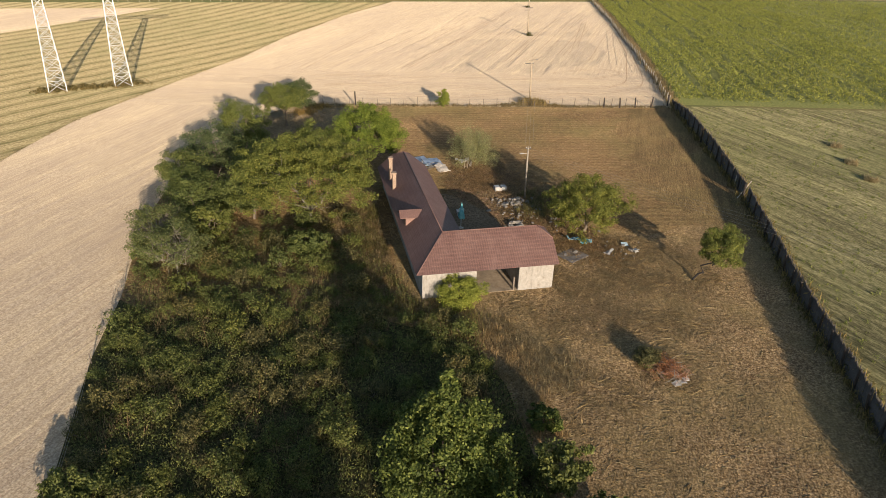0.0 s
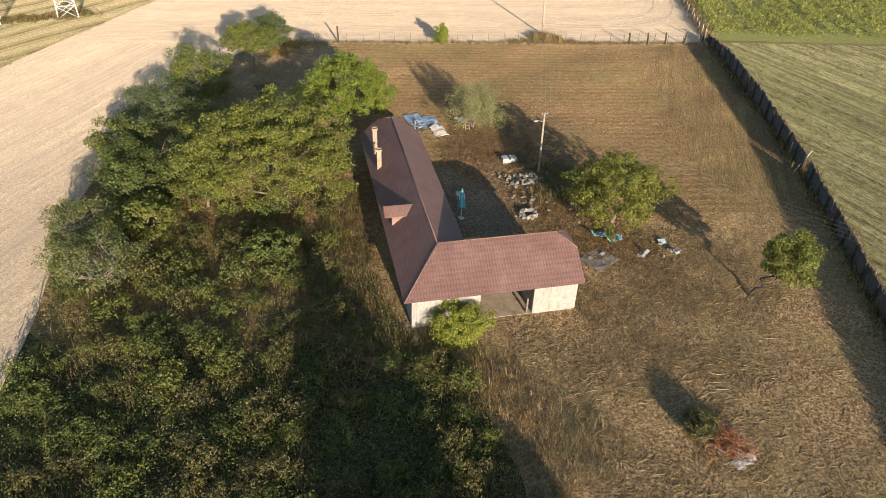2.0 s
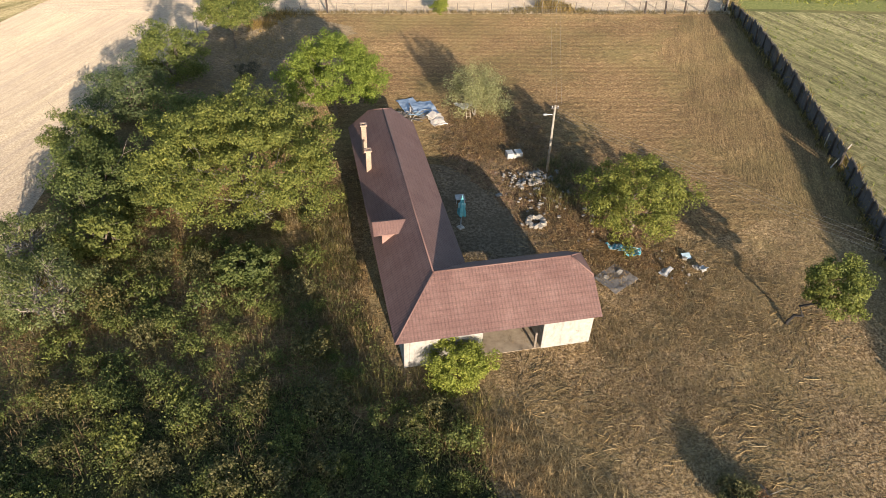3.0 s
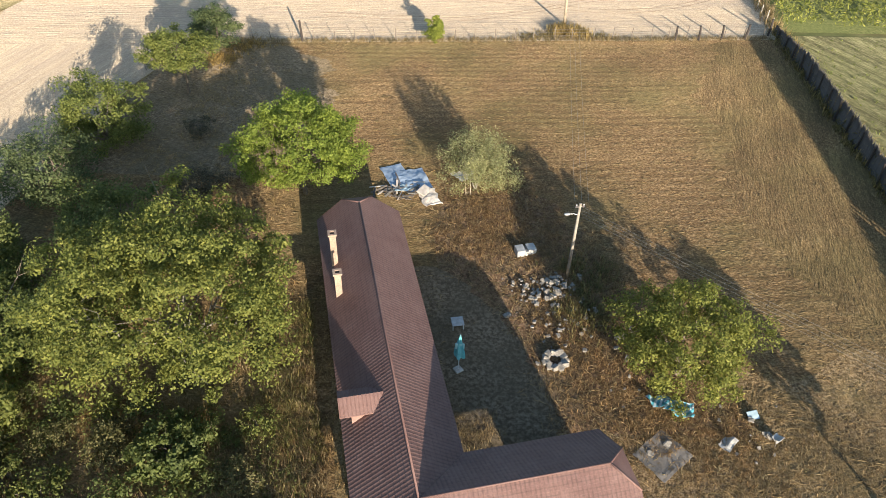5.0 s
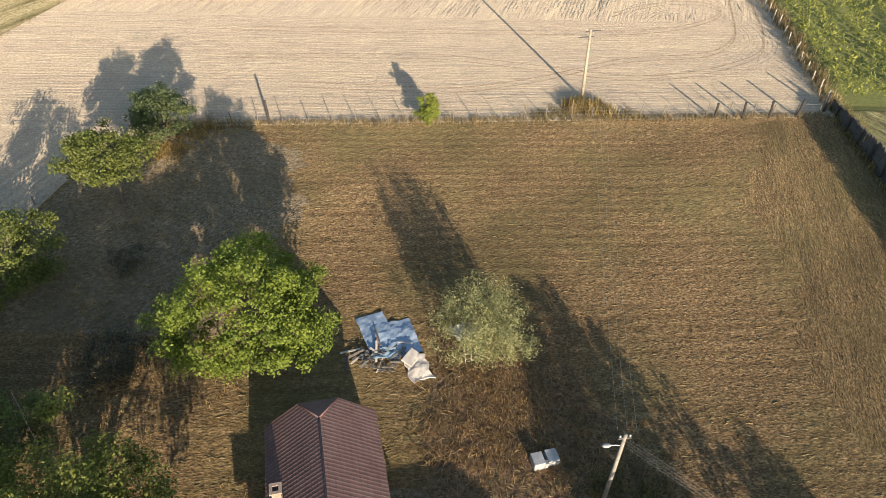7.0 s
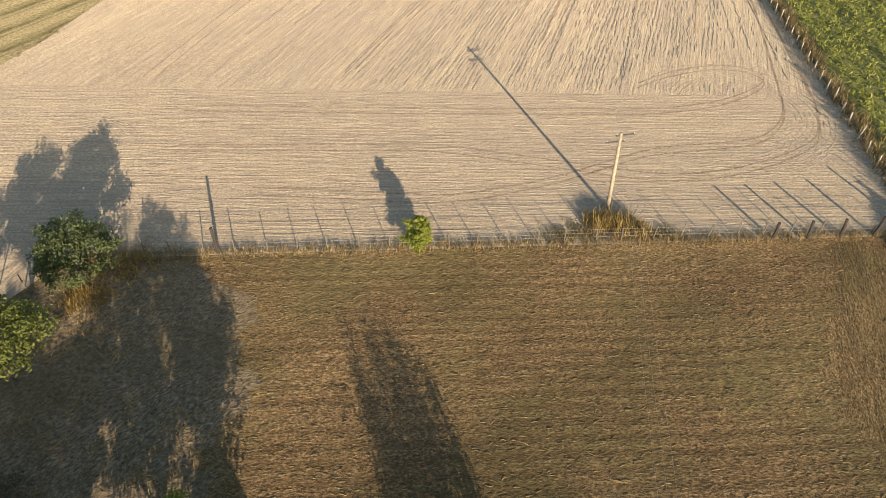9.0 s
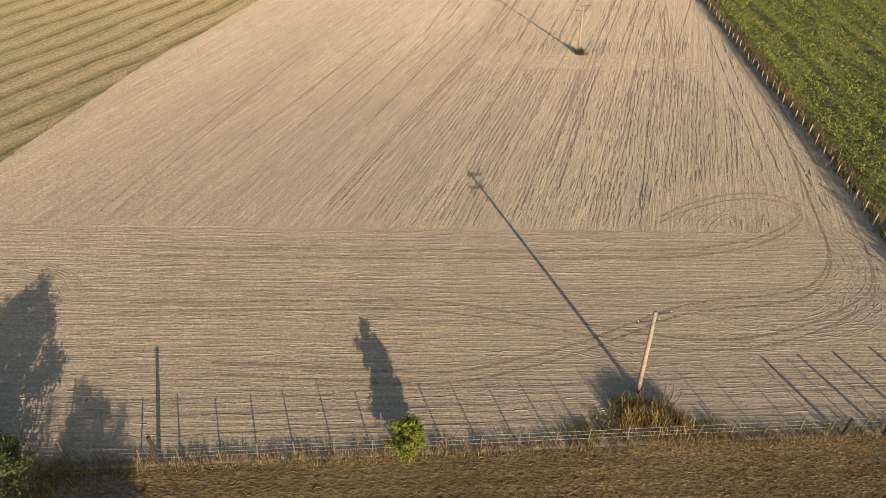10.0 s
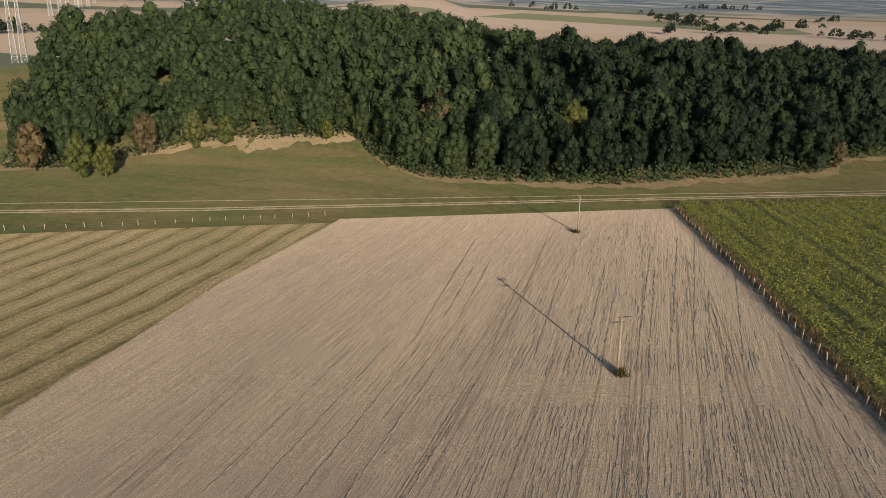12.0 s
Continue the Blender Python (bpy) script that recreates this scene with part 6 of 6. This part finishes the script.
def wire(p, q, sag, r=0.006):
    p, q = Vector(p), Vector(q)
    pts = [p.lerp(q, i / 12) - Vector((0, 0, sag * 4 * (i / 12) * (1 - i / 12))) for i in range(13)]
    return tagged(part("power_wire", tube(pts, [r] * 13, 4), M_WIRE), "thin sagging grey power wire", "wire", "power line")


for k in range(4):
    wire((9.5 + 0.1 * k, 75.3, 6.25 - 0.3 * k), (58 + 0.2 * k, 36, 6.0 - 0.3 * k), 0.6 + 0.1 * k, 0.005)
for s in (-0.45, 0.0, 0.45):
    wire((9.6 + s, 75.5, 6.5), (14.6 + s, 118.5, 7.1), 0.7, 0.005)
    wire((14.6 + s, 118.6, 7.6), (20.8 + s, 186.5, 7.3), 1.0, 0.005)
    wire((20.8 + s, 186.5, 7.3), (26.3 + s, 250.0, 6.2), 1.0, 0.005)


def lattice_leg(bm, x0, y0, base, top, h, bays, r=0.07):
    def ring(z):
        w = (base + (top - base) * z / h) / 2
        return [Vector((x0 + sx * w, y0 + sy * w, z)) for sx, sy in ((-1, -1), (1, -1), (1, 1), (-1, 1))]
    zs = [h * (1 - (1 - i / bays) ** 1.15) for i in range(bays + 1)]
    for a, b in zip(zs, zs[1:]):
        A, B = ring(a), ring(b)
        for i in range(4):
            j = (i + 1) % 4
            add_tube(bm, [A[i], B[i]], [r, r], 4)
            add_tube(bm, [A[i], B[j]], [r * 0.6, r * 0.6], 4)
            add_tube(bm, [A[j], B[i]], [r * 0.6, r * 0.6], 4)
            add_tube(bm, [B[i], B[j]], [r * 0.6, r * 0.6], 4)


def portal_pylon(x, y, turn, gap, base, h, label, s=1.0):
    root = thing("portal_pylon", Matrix.Translation(gv(x, y)) @ pose(0, 0, 0, 0, 0, turn), label, "pylon", "pylons")
    for sx in (-0.5, 0.5):
        bm = bmesh.new()
        lattice_leg(bm, sx * gap, 0, base, base * 0.42, h, 11, 0.075 * s)
        part("lattice_leg", bm, M_STEEL, root)
    bm = bmesh.new()
    for k in range(14):
        xa, xb = -gap * 1.1 + k * gap * 2.2 / 14, -gap * 1.1 + (k + 1) * gap * 2.2 / 14
        for yy, zz in ((-0.5, h), (0.5, h), (-0.5, h + 1), (0.5, h + 1)):
            add_tube(bm, [(xa, yy, zz), (xb, yy, zz)], [0.06 * s, 0.06 * s], 4)
        for yy in (-0.5, 0.5):
            add_tube(bm, [(xa, yy, h), (xb, yy, h + 1)], [0.04 * s, 0.04 * s], 4)
    part("crossbeam", bm, M_STEEL, root)
    return root


portal_pylon(-62.6, 117.9, 28, 10.4, 2.8, 17.5, "tall grey steel lattice portal pylon in the hay field")
portal_pylon(-262, 545, 20, 5.0, 3.4, 38, "distant grey lattice pylon", 1.4)
for x, y, h in ( (-525, 1065, 40), (-560, 1175, 40), (-624, 1335, 40), (-690, 1490, 40)):
    portal_pylon(x, y, 20, 12, 5.0, h, "distant grey lattice pylon", 2.2)

# ---- fences ----
post_me = part("post", tube([(0, 0, -0.3), (0.01, 0, 0.7), (0, 0.01, 1.45)], [0.05, 0.045, 0.04], 6), M_WOOD)
fat_me = part("post", tube([(0, 0, -0.3), (0.02, 0, 1.0), (0, 0.02, 1.75)], [0.14, 0.13, 0.12], 7), M_POST)
pale_me = part("post", tube([(0, 0, -0.3), (0.01, 0, 0.7), (0, 0.01, 1.4)], [0.075, 0.07, 0.06], 6), M_PALEBOARD)
POST, FAT, PALEPOST = post_me.data, fat_me.data, pale_me.data
bpy.data.objects.remove(pale_me)
bpy.data.objects.remove(post_me), bpy.data.objects.remove(fat_me)


def wire_fence(name, pts, spacing, wires, label, seed, fat=(), scale=1.0, stake=None):
    rng = np.random.default_rng(seed)
    root = thing(name, Matrix(), label, "fence", kind="structure")
    pts = np.array(pts, float)
    t = np.concatenate([[0], np.cumsum(np.linalg.norm(np.diff(pts, axis=0), axis=1))])
    s = np.arange(0, t[-1], spacing)
    s = s + rng.normal(0, spacing * 0.06, len(s))
    X, Y = np.interp(s, t, pts[:, 0]), np.interp(s, t, pts[:, 1])
    tops = []
    for x, y in zip(X, Y):
        o = new("post", stake or POST)
        o.parent = root
        sc = scale * rng.uniform(0.8, 1.15)
        o.matrix_basis = Matrix.Translation(gv(x, y)) @ pose(0, 0, 0, rng.normal(0, 4), rng.normal(0, 4), rng.uniform(0, 360)) @ Matrix.Diagonal((1, 1, sc, 1))
    for x, y, k in fat:
        o = new("post", FAT)
        o.parent = root
        o.matrix_basis = Matrix.Translation(gv(x, y)) @ pose(0, 0, 0, rng.normal(0, 4), rng.normal(0, 4), 0) @ Matrix.Diagonal((1, 1, k, 1))
    for z in wires:
        bm = bmesh.new()
        add_tube(bm, [gv(x, y, z * scale + rng.normal(0, 0.02)) for x, y in zip(X, Y)], [0.008] * len(X), 4)
        part("fence_wire", bm, M_WIRE, root)
    return root


wire_fence("far_fence", [(-30, 104), (-25.2, 111.8), (-15.4, float(yard_fence(-15.4)) + 0.2), (38.8, float(yard_fence(38.8)) + 0.4)], 2.25, (0.5, 0.85, 1.2), "old wooden post and wire fence along the stubble", 71,
           fat=[(-15.4, 111.9, 1.35), (26.9, 115.4, 1.0), (29.7, 115.6, 1.0), (32.4, 115.9, 1.0), (35.2, 116.2, 1.05), (38.4, 117.5, 1.15)])
wire_fence("crop_fence", [(39.2, 119), (43.6, 160), (45.8, 185), (49.3, 222), (52.7, 269)], 2.4, (0.6, 1.0), "short stake and wire fence beside the crop", 72, scale=1.0, stake=PALEPOST)
wire_fence("field_fence", [(-110, 227.5), (-78.5, 236.5), (-62, 241.2), (-43, 248.0), (-22.4, 254.2)], 3.2, (0.7,), "line of short pale stakes at the end of the hay field", 73, scale=0.6, stake=PALEPOST)
wire_fence("west_fence", [(-22.5, 28.6), (-24, 34), (-26.6, 42), (-28, 50), (-32.5, 65), (-33.8, 78), (-32.3, 91), (-30, 104)], 6.5, (0.6, 1.1), "broken wire fence between scrub and stubble", 74, scale=0.7)

# stake fence along the pasture: every stake a part, brush behind it
rng = np.random.default_rng(75)
stake_root = thing("stake_fence", Matrix(), "tall dark fence of close upright stakes", "fence", kind="structure")
STAKES = []
for k in range(6):
    bm = bmesh.new()
    prof = [(0.165, -0.3), (-0.165, -0.3)]
    for q in range(6):
        y0, tip = -0.165 + 0.055 * q, 1.0 + rng.normal(0, 0.07)
        prof += [(y0 + 0.006, tip - 0.14), (y0 + 0.022, tip), (y0 + 0.04, tip - 0.02), (y0 + 0.05, tip - 0.16)]
    a = [bm.verts.new((-0.012, yv, zv)) for yv, zv in prof]
    b = [bm.verts.new((0.012, yv, zv)) for yv, zv in prof]
    bm.faces.new(a), bm.faces.new(b[::-1])
    for q in range(len(prof)):
        bm.faces.new((a[q], b[q], b[(q + 1) % len(prof)], a[(q + 1) % len(prof)]))
    bmesh.ops.recalc_face_normals(bm, faces=bm.faces[:])
    o = part("stake", bm, M_DARKWOOD)
    STAKES.append(o.data)
    bpy.data.objects.remove(o)


def fence_top(y):
    return float(np.interp(y, [12, 80, 95, 107, 117], [1.95, 2.0, 2.3, 2.3, 1.2]))


ys = np.arange(12, 118.2, 0.31)
for y in ys:
    if 76.4 < y < 77.7:
        continue
    x = float(np.interp(y, RF_Y, RF_X))
    turn = -math.degrees(math.atan(float(np.interp(y + 1, RF_Y, RF_X) - np.interp(y - 1, RF_Y, RF_X)) / 2))
    o = new("stake", STAKES[int(rng.integers(0, 6))])
    o.parent = stake_root
    o.matrix_basis = Matrix.Translation(gv(x + rng.normal(0, 0.012), y)) @ pose(0, 0, 0, rng.normal(0, 0.4), rng.normal(0, 0.6), turn + rng.normal(0, 0.7)) @ Matrix.Diagonal((1, 1, rng.uniform(0.94, 1.05) * fence_top(y), 1))
for y in np.arange(12.4, 118, 2.6):
    o = new("post", FAT)
    o.parent = stake_root
    o.matrix_basis = Matrix.Translation(gv(float(np.interp(y, RF_Y, RF_X)) - 0.16, y)) @ pose(0, 0, 0, rng.normal(0, 2), rng.normal(0, 3), 0) @ Matrix.Diagonal((0.8, 0.8, rng.uniform(0.5, 0.58) * fence_top(y), 1))
for z in (0.3, 0.75):
    bm = bmesh.new()
    yy = np.arange(12, 118.2, 2.0)
    add_tube(bm, [gv(float(np.interp(y, RF_Y, RF_X)) + 0.1, y, z * fence_top(y)) for y in yy], [0.045] * len(yy), 5)
    part("rail", bm, M_DARKWOOD, stake_root)
n = 2600
y = rng.uniform(12, 118, n)
y = y[(y < 76) | (y > 78.2)]
zc = rng.random(len(y)) ** 1.5 * 1.6
at = np.stack([np.interp(y, RF_Y, RF_X) + 0.15 + rng.normal(0, 0.12, len(y)), y, gz(0, y) + zc], 1)
v, f = leaf_quads(rng, at, np.tile([0.6, 0, 0.1], (len(at), 1)), np.full(len(at), 0.5), 0.3, 0.8)
tagged(np_mesh("fence_brush", v, f, L_WEED), "dry brushwood and weeds woven into the stake fence", "brush", kind="stuff")
gate = thing("gate_bar", Matrix.Translation(gv(36.0, 77.6)), "pale pole leaning across the gap in the stake fence", "gate")
part("bar", tube([(0, 0, 0.0), (0.95, 0.7, 0.8), (1.95, 1.45, 1.7)], [0.06, 0.055, 0.05], 7), M_PALEBOARD, gate)
part("upright", tube([(1.0, 3.8, -0.3), (1.05, 3.85, 1.5)], [0.07, 0.06], 7), M_PALEBOARD, gate)


# ---- yard things ----
def crumpled(rng, sx, sy, amp, n=14, thick=0.02, edge=0.12):
    bm = bmesh.new()
    g = [[None] * n for _ in range(n)]
    seed = rng.uniform(0, 50)
    for i in range(n):
        for j in range(n):
            x, y = (i / (n - 1) - 0.5) * sx, (j / (n - 1) - 0.5) * sy
            z = amp * (0.6 + noise.noise(Vector((x * 1.1 + seed, y * 1.1, 0))) + 0.5 * noise.noise(Vector((x * 3, y * 3 + seed, 2))))
            g[i][j] = bm.verts.new((x + edge * sx * noise.noise(Vector((y * 2, seed, 1))), y + edge * sy * noise.noise(Vector((x * 2, 3, seed))), max(z, 0.02)))
    for i in range(n - 1):
        for j in range(n - 1):
            bm.faces.new((g[i][j], g[i + 1][j], g[i + 1][j + 1], g[i][j + 1]))
    r = bmesh.ops.extrude_face_region(bm, geom=bm.faces[:])
    for e in r["geom"]:
        if isinstance(e, bmesh.types.BMVert):
            e.co.z -= thick
    bmesh.ops.recalc_face_normals(bm, faces=bm.faces[:])
    return bm


def on(x, y, turn=0, dz=0, rx=0, ry=0):
    return Matrix.Translation(gv(x, y, dz)) @ pose(0, 0, 0, rx, ry, turn)


rng = np.random.default_rng(81)
for x, y, sx, sy, amp, turn, mt, lab in ((-3.3, 86.9, 1.9, 3.0, 0.1, 24, M_BLUE, "crumpled faded blue sheet on the scrap heap"),
                                         (-1.6, 86.4, 1.9, 3.1, 0.13, 20, M_BLUE, "crumpled pale blue sheet on the scrap heap"),
                                         (-2.6, 85.0, 1.5, 0.9, 0.25, 15, M_PALEBLUE, "crumpled pale blue-grey sheet on the scrap heap"),
                                         (2.2, 87.0, 1.5, 1.2, 0.4, 40, M_PLASTIC, "crumpled white sheet under the shrub"),
                                         (13.7, 64.7, 1.2, 0.9, 0.4, 10, M_TARP, "crumpled white and turquoise striped tarpaulin in the weeds"),
                                         (14.8, 64.3, 1.7, 1.1, 0.4, -20, M_TARP, "crumpled turquoise striped tarpaulin in the weeds"),
                                         (13.2, 61.2, 2.6, 2.2, 0.07, 40, M_CEMENT, "flat grey cement-stained sheet in the weeds")):
    tagged(part("scrap_sheet", crumpled(rng, sx, sy, amp, edge=0.03 if mt in (M_BLUE, M_CEMENT) else 0.12), mt, m=on(x, y, turn, 0.05)), lab, "sheet", "yard rubbish")
for i in range(46):
    x, y = -3.3 + rng.normal(0, 1.0), 84.9 + rng.normal(0, 0.7)
    tagged(part("scrap_board", box((-rng.uniform(0.3, 0.9), -0.06, 0), (rng.uniform(0.3, 0.9), rng.uniform(0.02, 0.1), 0.035), 0.005), [M_WOOD, M_DARKWOOD, M_GREYBARK, M_WOOD, M_PALEBOARD][i % 5], m=on(x, y, rng.uniform(0, 360), 0.06 + 0.005 * i, rng.normal(0, 8), rng.normal(0, 8))),
           "loose weathered board on the scrap heap", "board", "scrap boards")
tagged(part("foam_mattress", crumpled(np.random.default_rng(87), 1.35, 1.8, 0.16, 12, 0.12, 0.14), M_PALEBOARD, m=on(-0.4, 83.8, 20, 0.15, 8, -6)), "pale foam mattress dumped by the scrap heap", "mattress")
tagged(part("pale_board", box((-0.6, -0.4, 0), (0.6, 0.4, 0.1), 0.03), M_PALEBOARD, m=on(-0.9, 84.6, 60, 0.3, 14, 0)), "pale board dumped by the scrap heap", "board")
box_root = thing("white_box", on(6.8, 77.8, 15), "broken white cabinet lying in the weeds", "cabinet")
part("panel", box((-0.75, -0.4, 0), (-0.1, 0.4, 0.55), 0.03), M_PLASTIC, box_root)
part("panel", box((0.1, -0.35, 0), (0.75, 0.45, 0.5), 0.03), M_PLASTIC, box_root)
part("panel", box((-0.1, -0.4, 0), (0.1, -0.1, 0.4), 0.02), M_PALEBOARD, box_root)

STONES = []
for k in range(6):
    bm = bmesh.new()
    add_box(bm, (-0.5, -0.5, -0.5), (0.5, 0.5, 0.5))
    bmesh.ops.bevel(bm, geom=bm.edges[:], offset=0.16, segments=1, affect="EDGES")
    for v in bm.verts:
        v.co += Vector(rng.normal(0, 0.07, 3))
    o = part("rubble_block", bm, M_STONE)
    STONES.append(o.data)
    bpy.data.objects.remove(o)


def rubble(x, y, s, dz=0.0):
    o = new("rubble_block", STONES[int(rng.integers(0, 6))])
    o.matrix_basis = on(x, y, rng.uniform(0, 360), s * 0.25 + dz, rng.normal(0, 15), rng.normal(0, 15)) @ Matrix.Diagonal((s * rng.uniform(0.8, 1.5), s, s * rng.uniform(0.5, 0.9), 1))
    tagged(o, "pale broken masonry block in the rubble", "rubble", "rubble")


for cx, cy, n, sd in ((8.7, 74.3, 54, 0.7), (6.4, 74.3, 20, 0.6), (7.7, 73.0, 30, 0.8), (8.6, 70.6, 16, 1.3), (10.5, 72.2, 20, 1.4), (7.2, 70.4, 12, 1.0), (11.5, 69.6, 14, 1.5), (12.5, 66.5, 10, 1.6), (18.5, 63.0, 12, 1.3)):
    for _ in range(n):
        dx, dy = rng.normal(0, sd, 2)
        rubble(cx + dx, cy + dy, rng.uniform(0.1, 0.3) * (1.15 if n > 25 else 0.85), max(0, 0.25 - 0.2 * math.hypot(dx, dy)))
for x, y, s in ( (5.1, 71.4, 0.35), (19.6, 62.6, 0.35), (13.6, 61.9, 0.35), (9.9, 68.6, 0.3), (12.5, 61.3, 0.3), (17.0, 67.0, 0.3)):
    rubble(x, y, s)
for i in range(11):
    a = i / 11 * 6.28
    rubble(7.9 + 0.62 * math.cos(a), 67.6 + 0.62 * math.sin(a), 0.42, 0.12)

tagged(part("pale_board", box((-0.38, -0.26, 0), (0.38, 0.26, 0.05), 0.015), M_PALEBLUE, m=on(19.1, 64.0, 18, 0.12, 24, 6)), "pale turquoise board propped in the dry grass", "board")
chair = thing("broken_chair", on(19.8, 62.5, 35), "tipped broken chair with white seat and brown legs", "chair")
part("seat", box((-0.24, -0.24, 0.28), (0.24, 0.24, 0.33), 0.015), M_PLASTIC, chair, m=pose(0, 0, 0, 28, 0, 0))
part("backrest", box((-0.24, 0.2, 0.05), (0.24, 0.25, 0.6), 0.015), M_PLASTIC, chair, m=pose(0, 0, 0, 62, 0, 0))
for sx in (-0.21, 0.21):
    for sy in (-0.21, 0.21):
        part("leg", tube([(sx, sy, 0.3), (sx * 1.5, sy * 1.5 - 0.1, -0.02)], [0.022, 0.018], 6), M_WOOD, chair)
tagged(part("cement_lump", crumpled(np.random.default_rng(86), 0.8, 0.7, 0.5, 9), M_PLASTIC, m=on(17.0, 62.0, 40, 0.05)), "crumpled white sack in the dry grass", "sack", "yard rubbish")

# closed parasol on its foot, with a pale stool behind
par = thing("parasol", on(1.85, 66.75), "closed teal parasol on a pale square foot in the courtyard", "parasol")
part("foot", box((-0.25, -0.25, 0.0), (0.25, 0.25, 0.12), 0.02), M_CONCRETE, par, m=pose(0, 0, 0.03, 0, 0, 35))
part("pole", tube([(0, 0, 0.05), (0.02, 0.1, 1.5), (0.04, 0.25, 2.95)], [0.03, 0.03, 0.025], 8), M_STEEL, par)
bm = bmesh.new()
ringz = [(1.15, 0.2), (1.3, 0.3), (1.7, 0.27), (2.1, 0.2), (2.5, 0.12), (2.9, 0.03)]
rows_v = []
for z, r in ringz:
    rows_v.append([bm.verts.new((0.03 + r * (1 + 0.3 * math.cos(4 * a + z)) * math.cos(a), z * 0.085 + r * (1 + 0.3 * math.cos(4 * a + z)) * math.sin(a), z + 0.08 * math.sin(5 * a))) for a in (6.283 * k / 16 for k in range(16))])
for a, b in zip(rows_v, rows_v[1:]):
    for k in range(16):
        bm.faces.new((a[k], a[(k + 1) % 16], b[(k + 1) % 16], b[k]))
bm.faces.new(rows_v[0][::-1]), bm.faces.new(rows_v[-1])
part("canopy", bm, M_TEAL, par, "folded teal canopy")
part("pale_flap", box((-0.28, 0.05, 1.9), (0.3, 0.16, 2.35), 0.03), M_PALETEAL, par, "pale teal flap of the canopy")
stool = thing("stool", on(1.8, 70.4, 10), "pale plastic stool in the shaded courtyard", "stool")
part("seat", box((-0.4, -0.4, 0.42), (0.4, 0.4, 0.47), 0.02), M_PLASTIC, stool)
for sx in (-0.34, 0.34):
    for sy in (-0.34, 0.34):
        part("leg", box((sx - 0.03, sy - 0.03, -0.03), (sx + 0.03, sy + 0.03, 0.42)), M_PLASTIC, stool)
ladder = thing("ladder", on(2.7, 84.6, 12, 0.0, -24, 0), "short wooden ladder leaning into the shrub", "ladder")
for sx in (-0.2, 0.2):
    part("rail", tube([(sx, 0, 0), (sx, 0, 2.6)], [0.035, 0.03], 6), M_POLEWOOD, ladder)
for k in range(7):
    part("rung", tube([(-0.2, 0, 0.25 + 0.34 * k), (0.2, 0, 0.25 + 0.34 * k)], [0.02, 0.02], 5), M_POLEWOOD, ladder)

# heap of dry branches with rusty leaves and a green shrub behind it
heap = thing("branch_heap", on(17.6, 42.2), "heap of cut branches with rusty dry leaves and rags", "brush heap")
rng = np.random.default_rng(91)
for i in range(110):
    bm = bmesh.new()
    a = rng.uniform(0, 6.28)
    c = Vector((rng.normal(0, 0.7), rng.normal(0, 0.7), rng.uniform(0.05, 0.6)))
    d = Vector((math.cos(a), math.sin(a), rng.uniform(-0.1, 0.9))) * rng.uniform(0.4, 1.1)
    add_tube(bm, [c - d * 0.5 + Vector((0, 0, 0.25)), c + Vector((0, 0, 0.3)), c + d * 0.5 + Vector((0, 0, 0.3))], [0.025, 0.02, 0.008], 4)
    part("branch", bm, M_REDBARK if i % 3 else M_GREYBARK, heap)
pts, out, c = crown_points(rng, 1.2, 0.6, 0.45, 70, 60, 0.35, low=-0.4, shell=0.1)
v, f = leaf_quads(rng, pts, out, np.full(len(pts), 0.1), 0.4, 0.9)
np_mesh("dry_leaves", v, f, L_RUST, heap, "rust-coloured dry leaves")
tree("scrub_tree", 16.4, 43.5, 1.0, 1.2, L_SCRUBWEED, "dark grassy shrub behind the branch heap", "bush", seed=95, clumps=60, per=60, leaf_size=0.24, width=0.2, low=-0.9, trunk_r=0.04, stems=4, flat=1.3)
for dx, dy in ((0.9, -0.9), (0.5, -1.1), (1.2, -0.6), (0.2, -1.2)):
    tagged(part("rag", crumpled(rng, 0.5, 0.4, 0.12, 8), M_PLASTIC, m=on(17.6 + dx, 42.2 + dy, rng.uniform(0, 360), 0.03)), "pale rag beside the branch heap", "rag", "rags")

# distant trees and hedges beyond the woods
rng = np.random.default_rng(97)
V, F, base = [], [], 0
groves = [(366, 1292, 10, 60, 6), (350, 1210, 10, 50, 7), (335, 1120, 14, 40, 9), (340, 973, 22, 8, 6), (401, 1055, 26, 9, 8), (485, 1140, 40, 8, 9), (367, 1532, 4, 3, 1), (422, 1334, 3, 3, 1),
          (448, 1314, 3, 3, 1), (644, 1378, 5, 4, 2), (671, 1391, 4, 4, 2), (242, 906, 8, 5, 3), (540, 960, 50, 14, 18), (640, 930, 60, 20, 20), (-408, 774, 14, 9, 9), (220, 1516, 60, 10, 6)]
groves += [(rng.uniform(-900, 1500), rng.uniform(1600, 2500), 70, 8, 5) for _ in range(12)]
for gx, gyv, sx, sy, n in groves:
    for _ in range(int(n * 1.5) if n > 2 else n):
        x, y = gx + rng.normal(0, sx), gyv + rng.normal(0, sy)
        lobes, sprays = FOREST_LOW[int(rng.integers(0, 6))]
        w = (np.concatenate([lobes[::2], sprays[::5]]).reshape(-1, 3) - np.array([0, 0, 3.0])) * np.array([1.5, 1.5, rng.uniform(0.75, 1.25)]) * rng.uniform(0.7, 1.25)
        V.append(w + np.array([x, y, float(gz(x, y)) - 1.0]))
        F.append(np.arange(len(w)).reshape(-1, 4) + base)
        base += len(w)
tagged(np_mesh("distant_trees", np.concatenate(V), np.concatenate(F), L_FOREST), "scattered dark trees and hedges among far fields", "trees", kind="stuff")
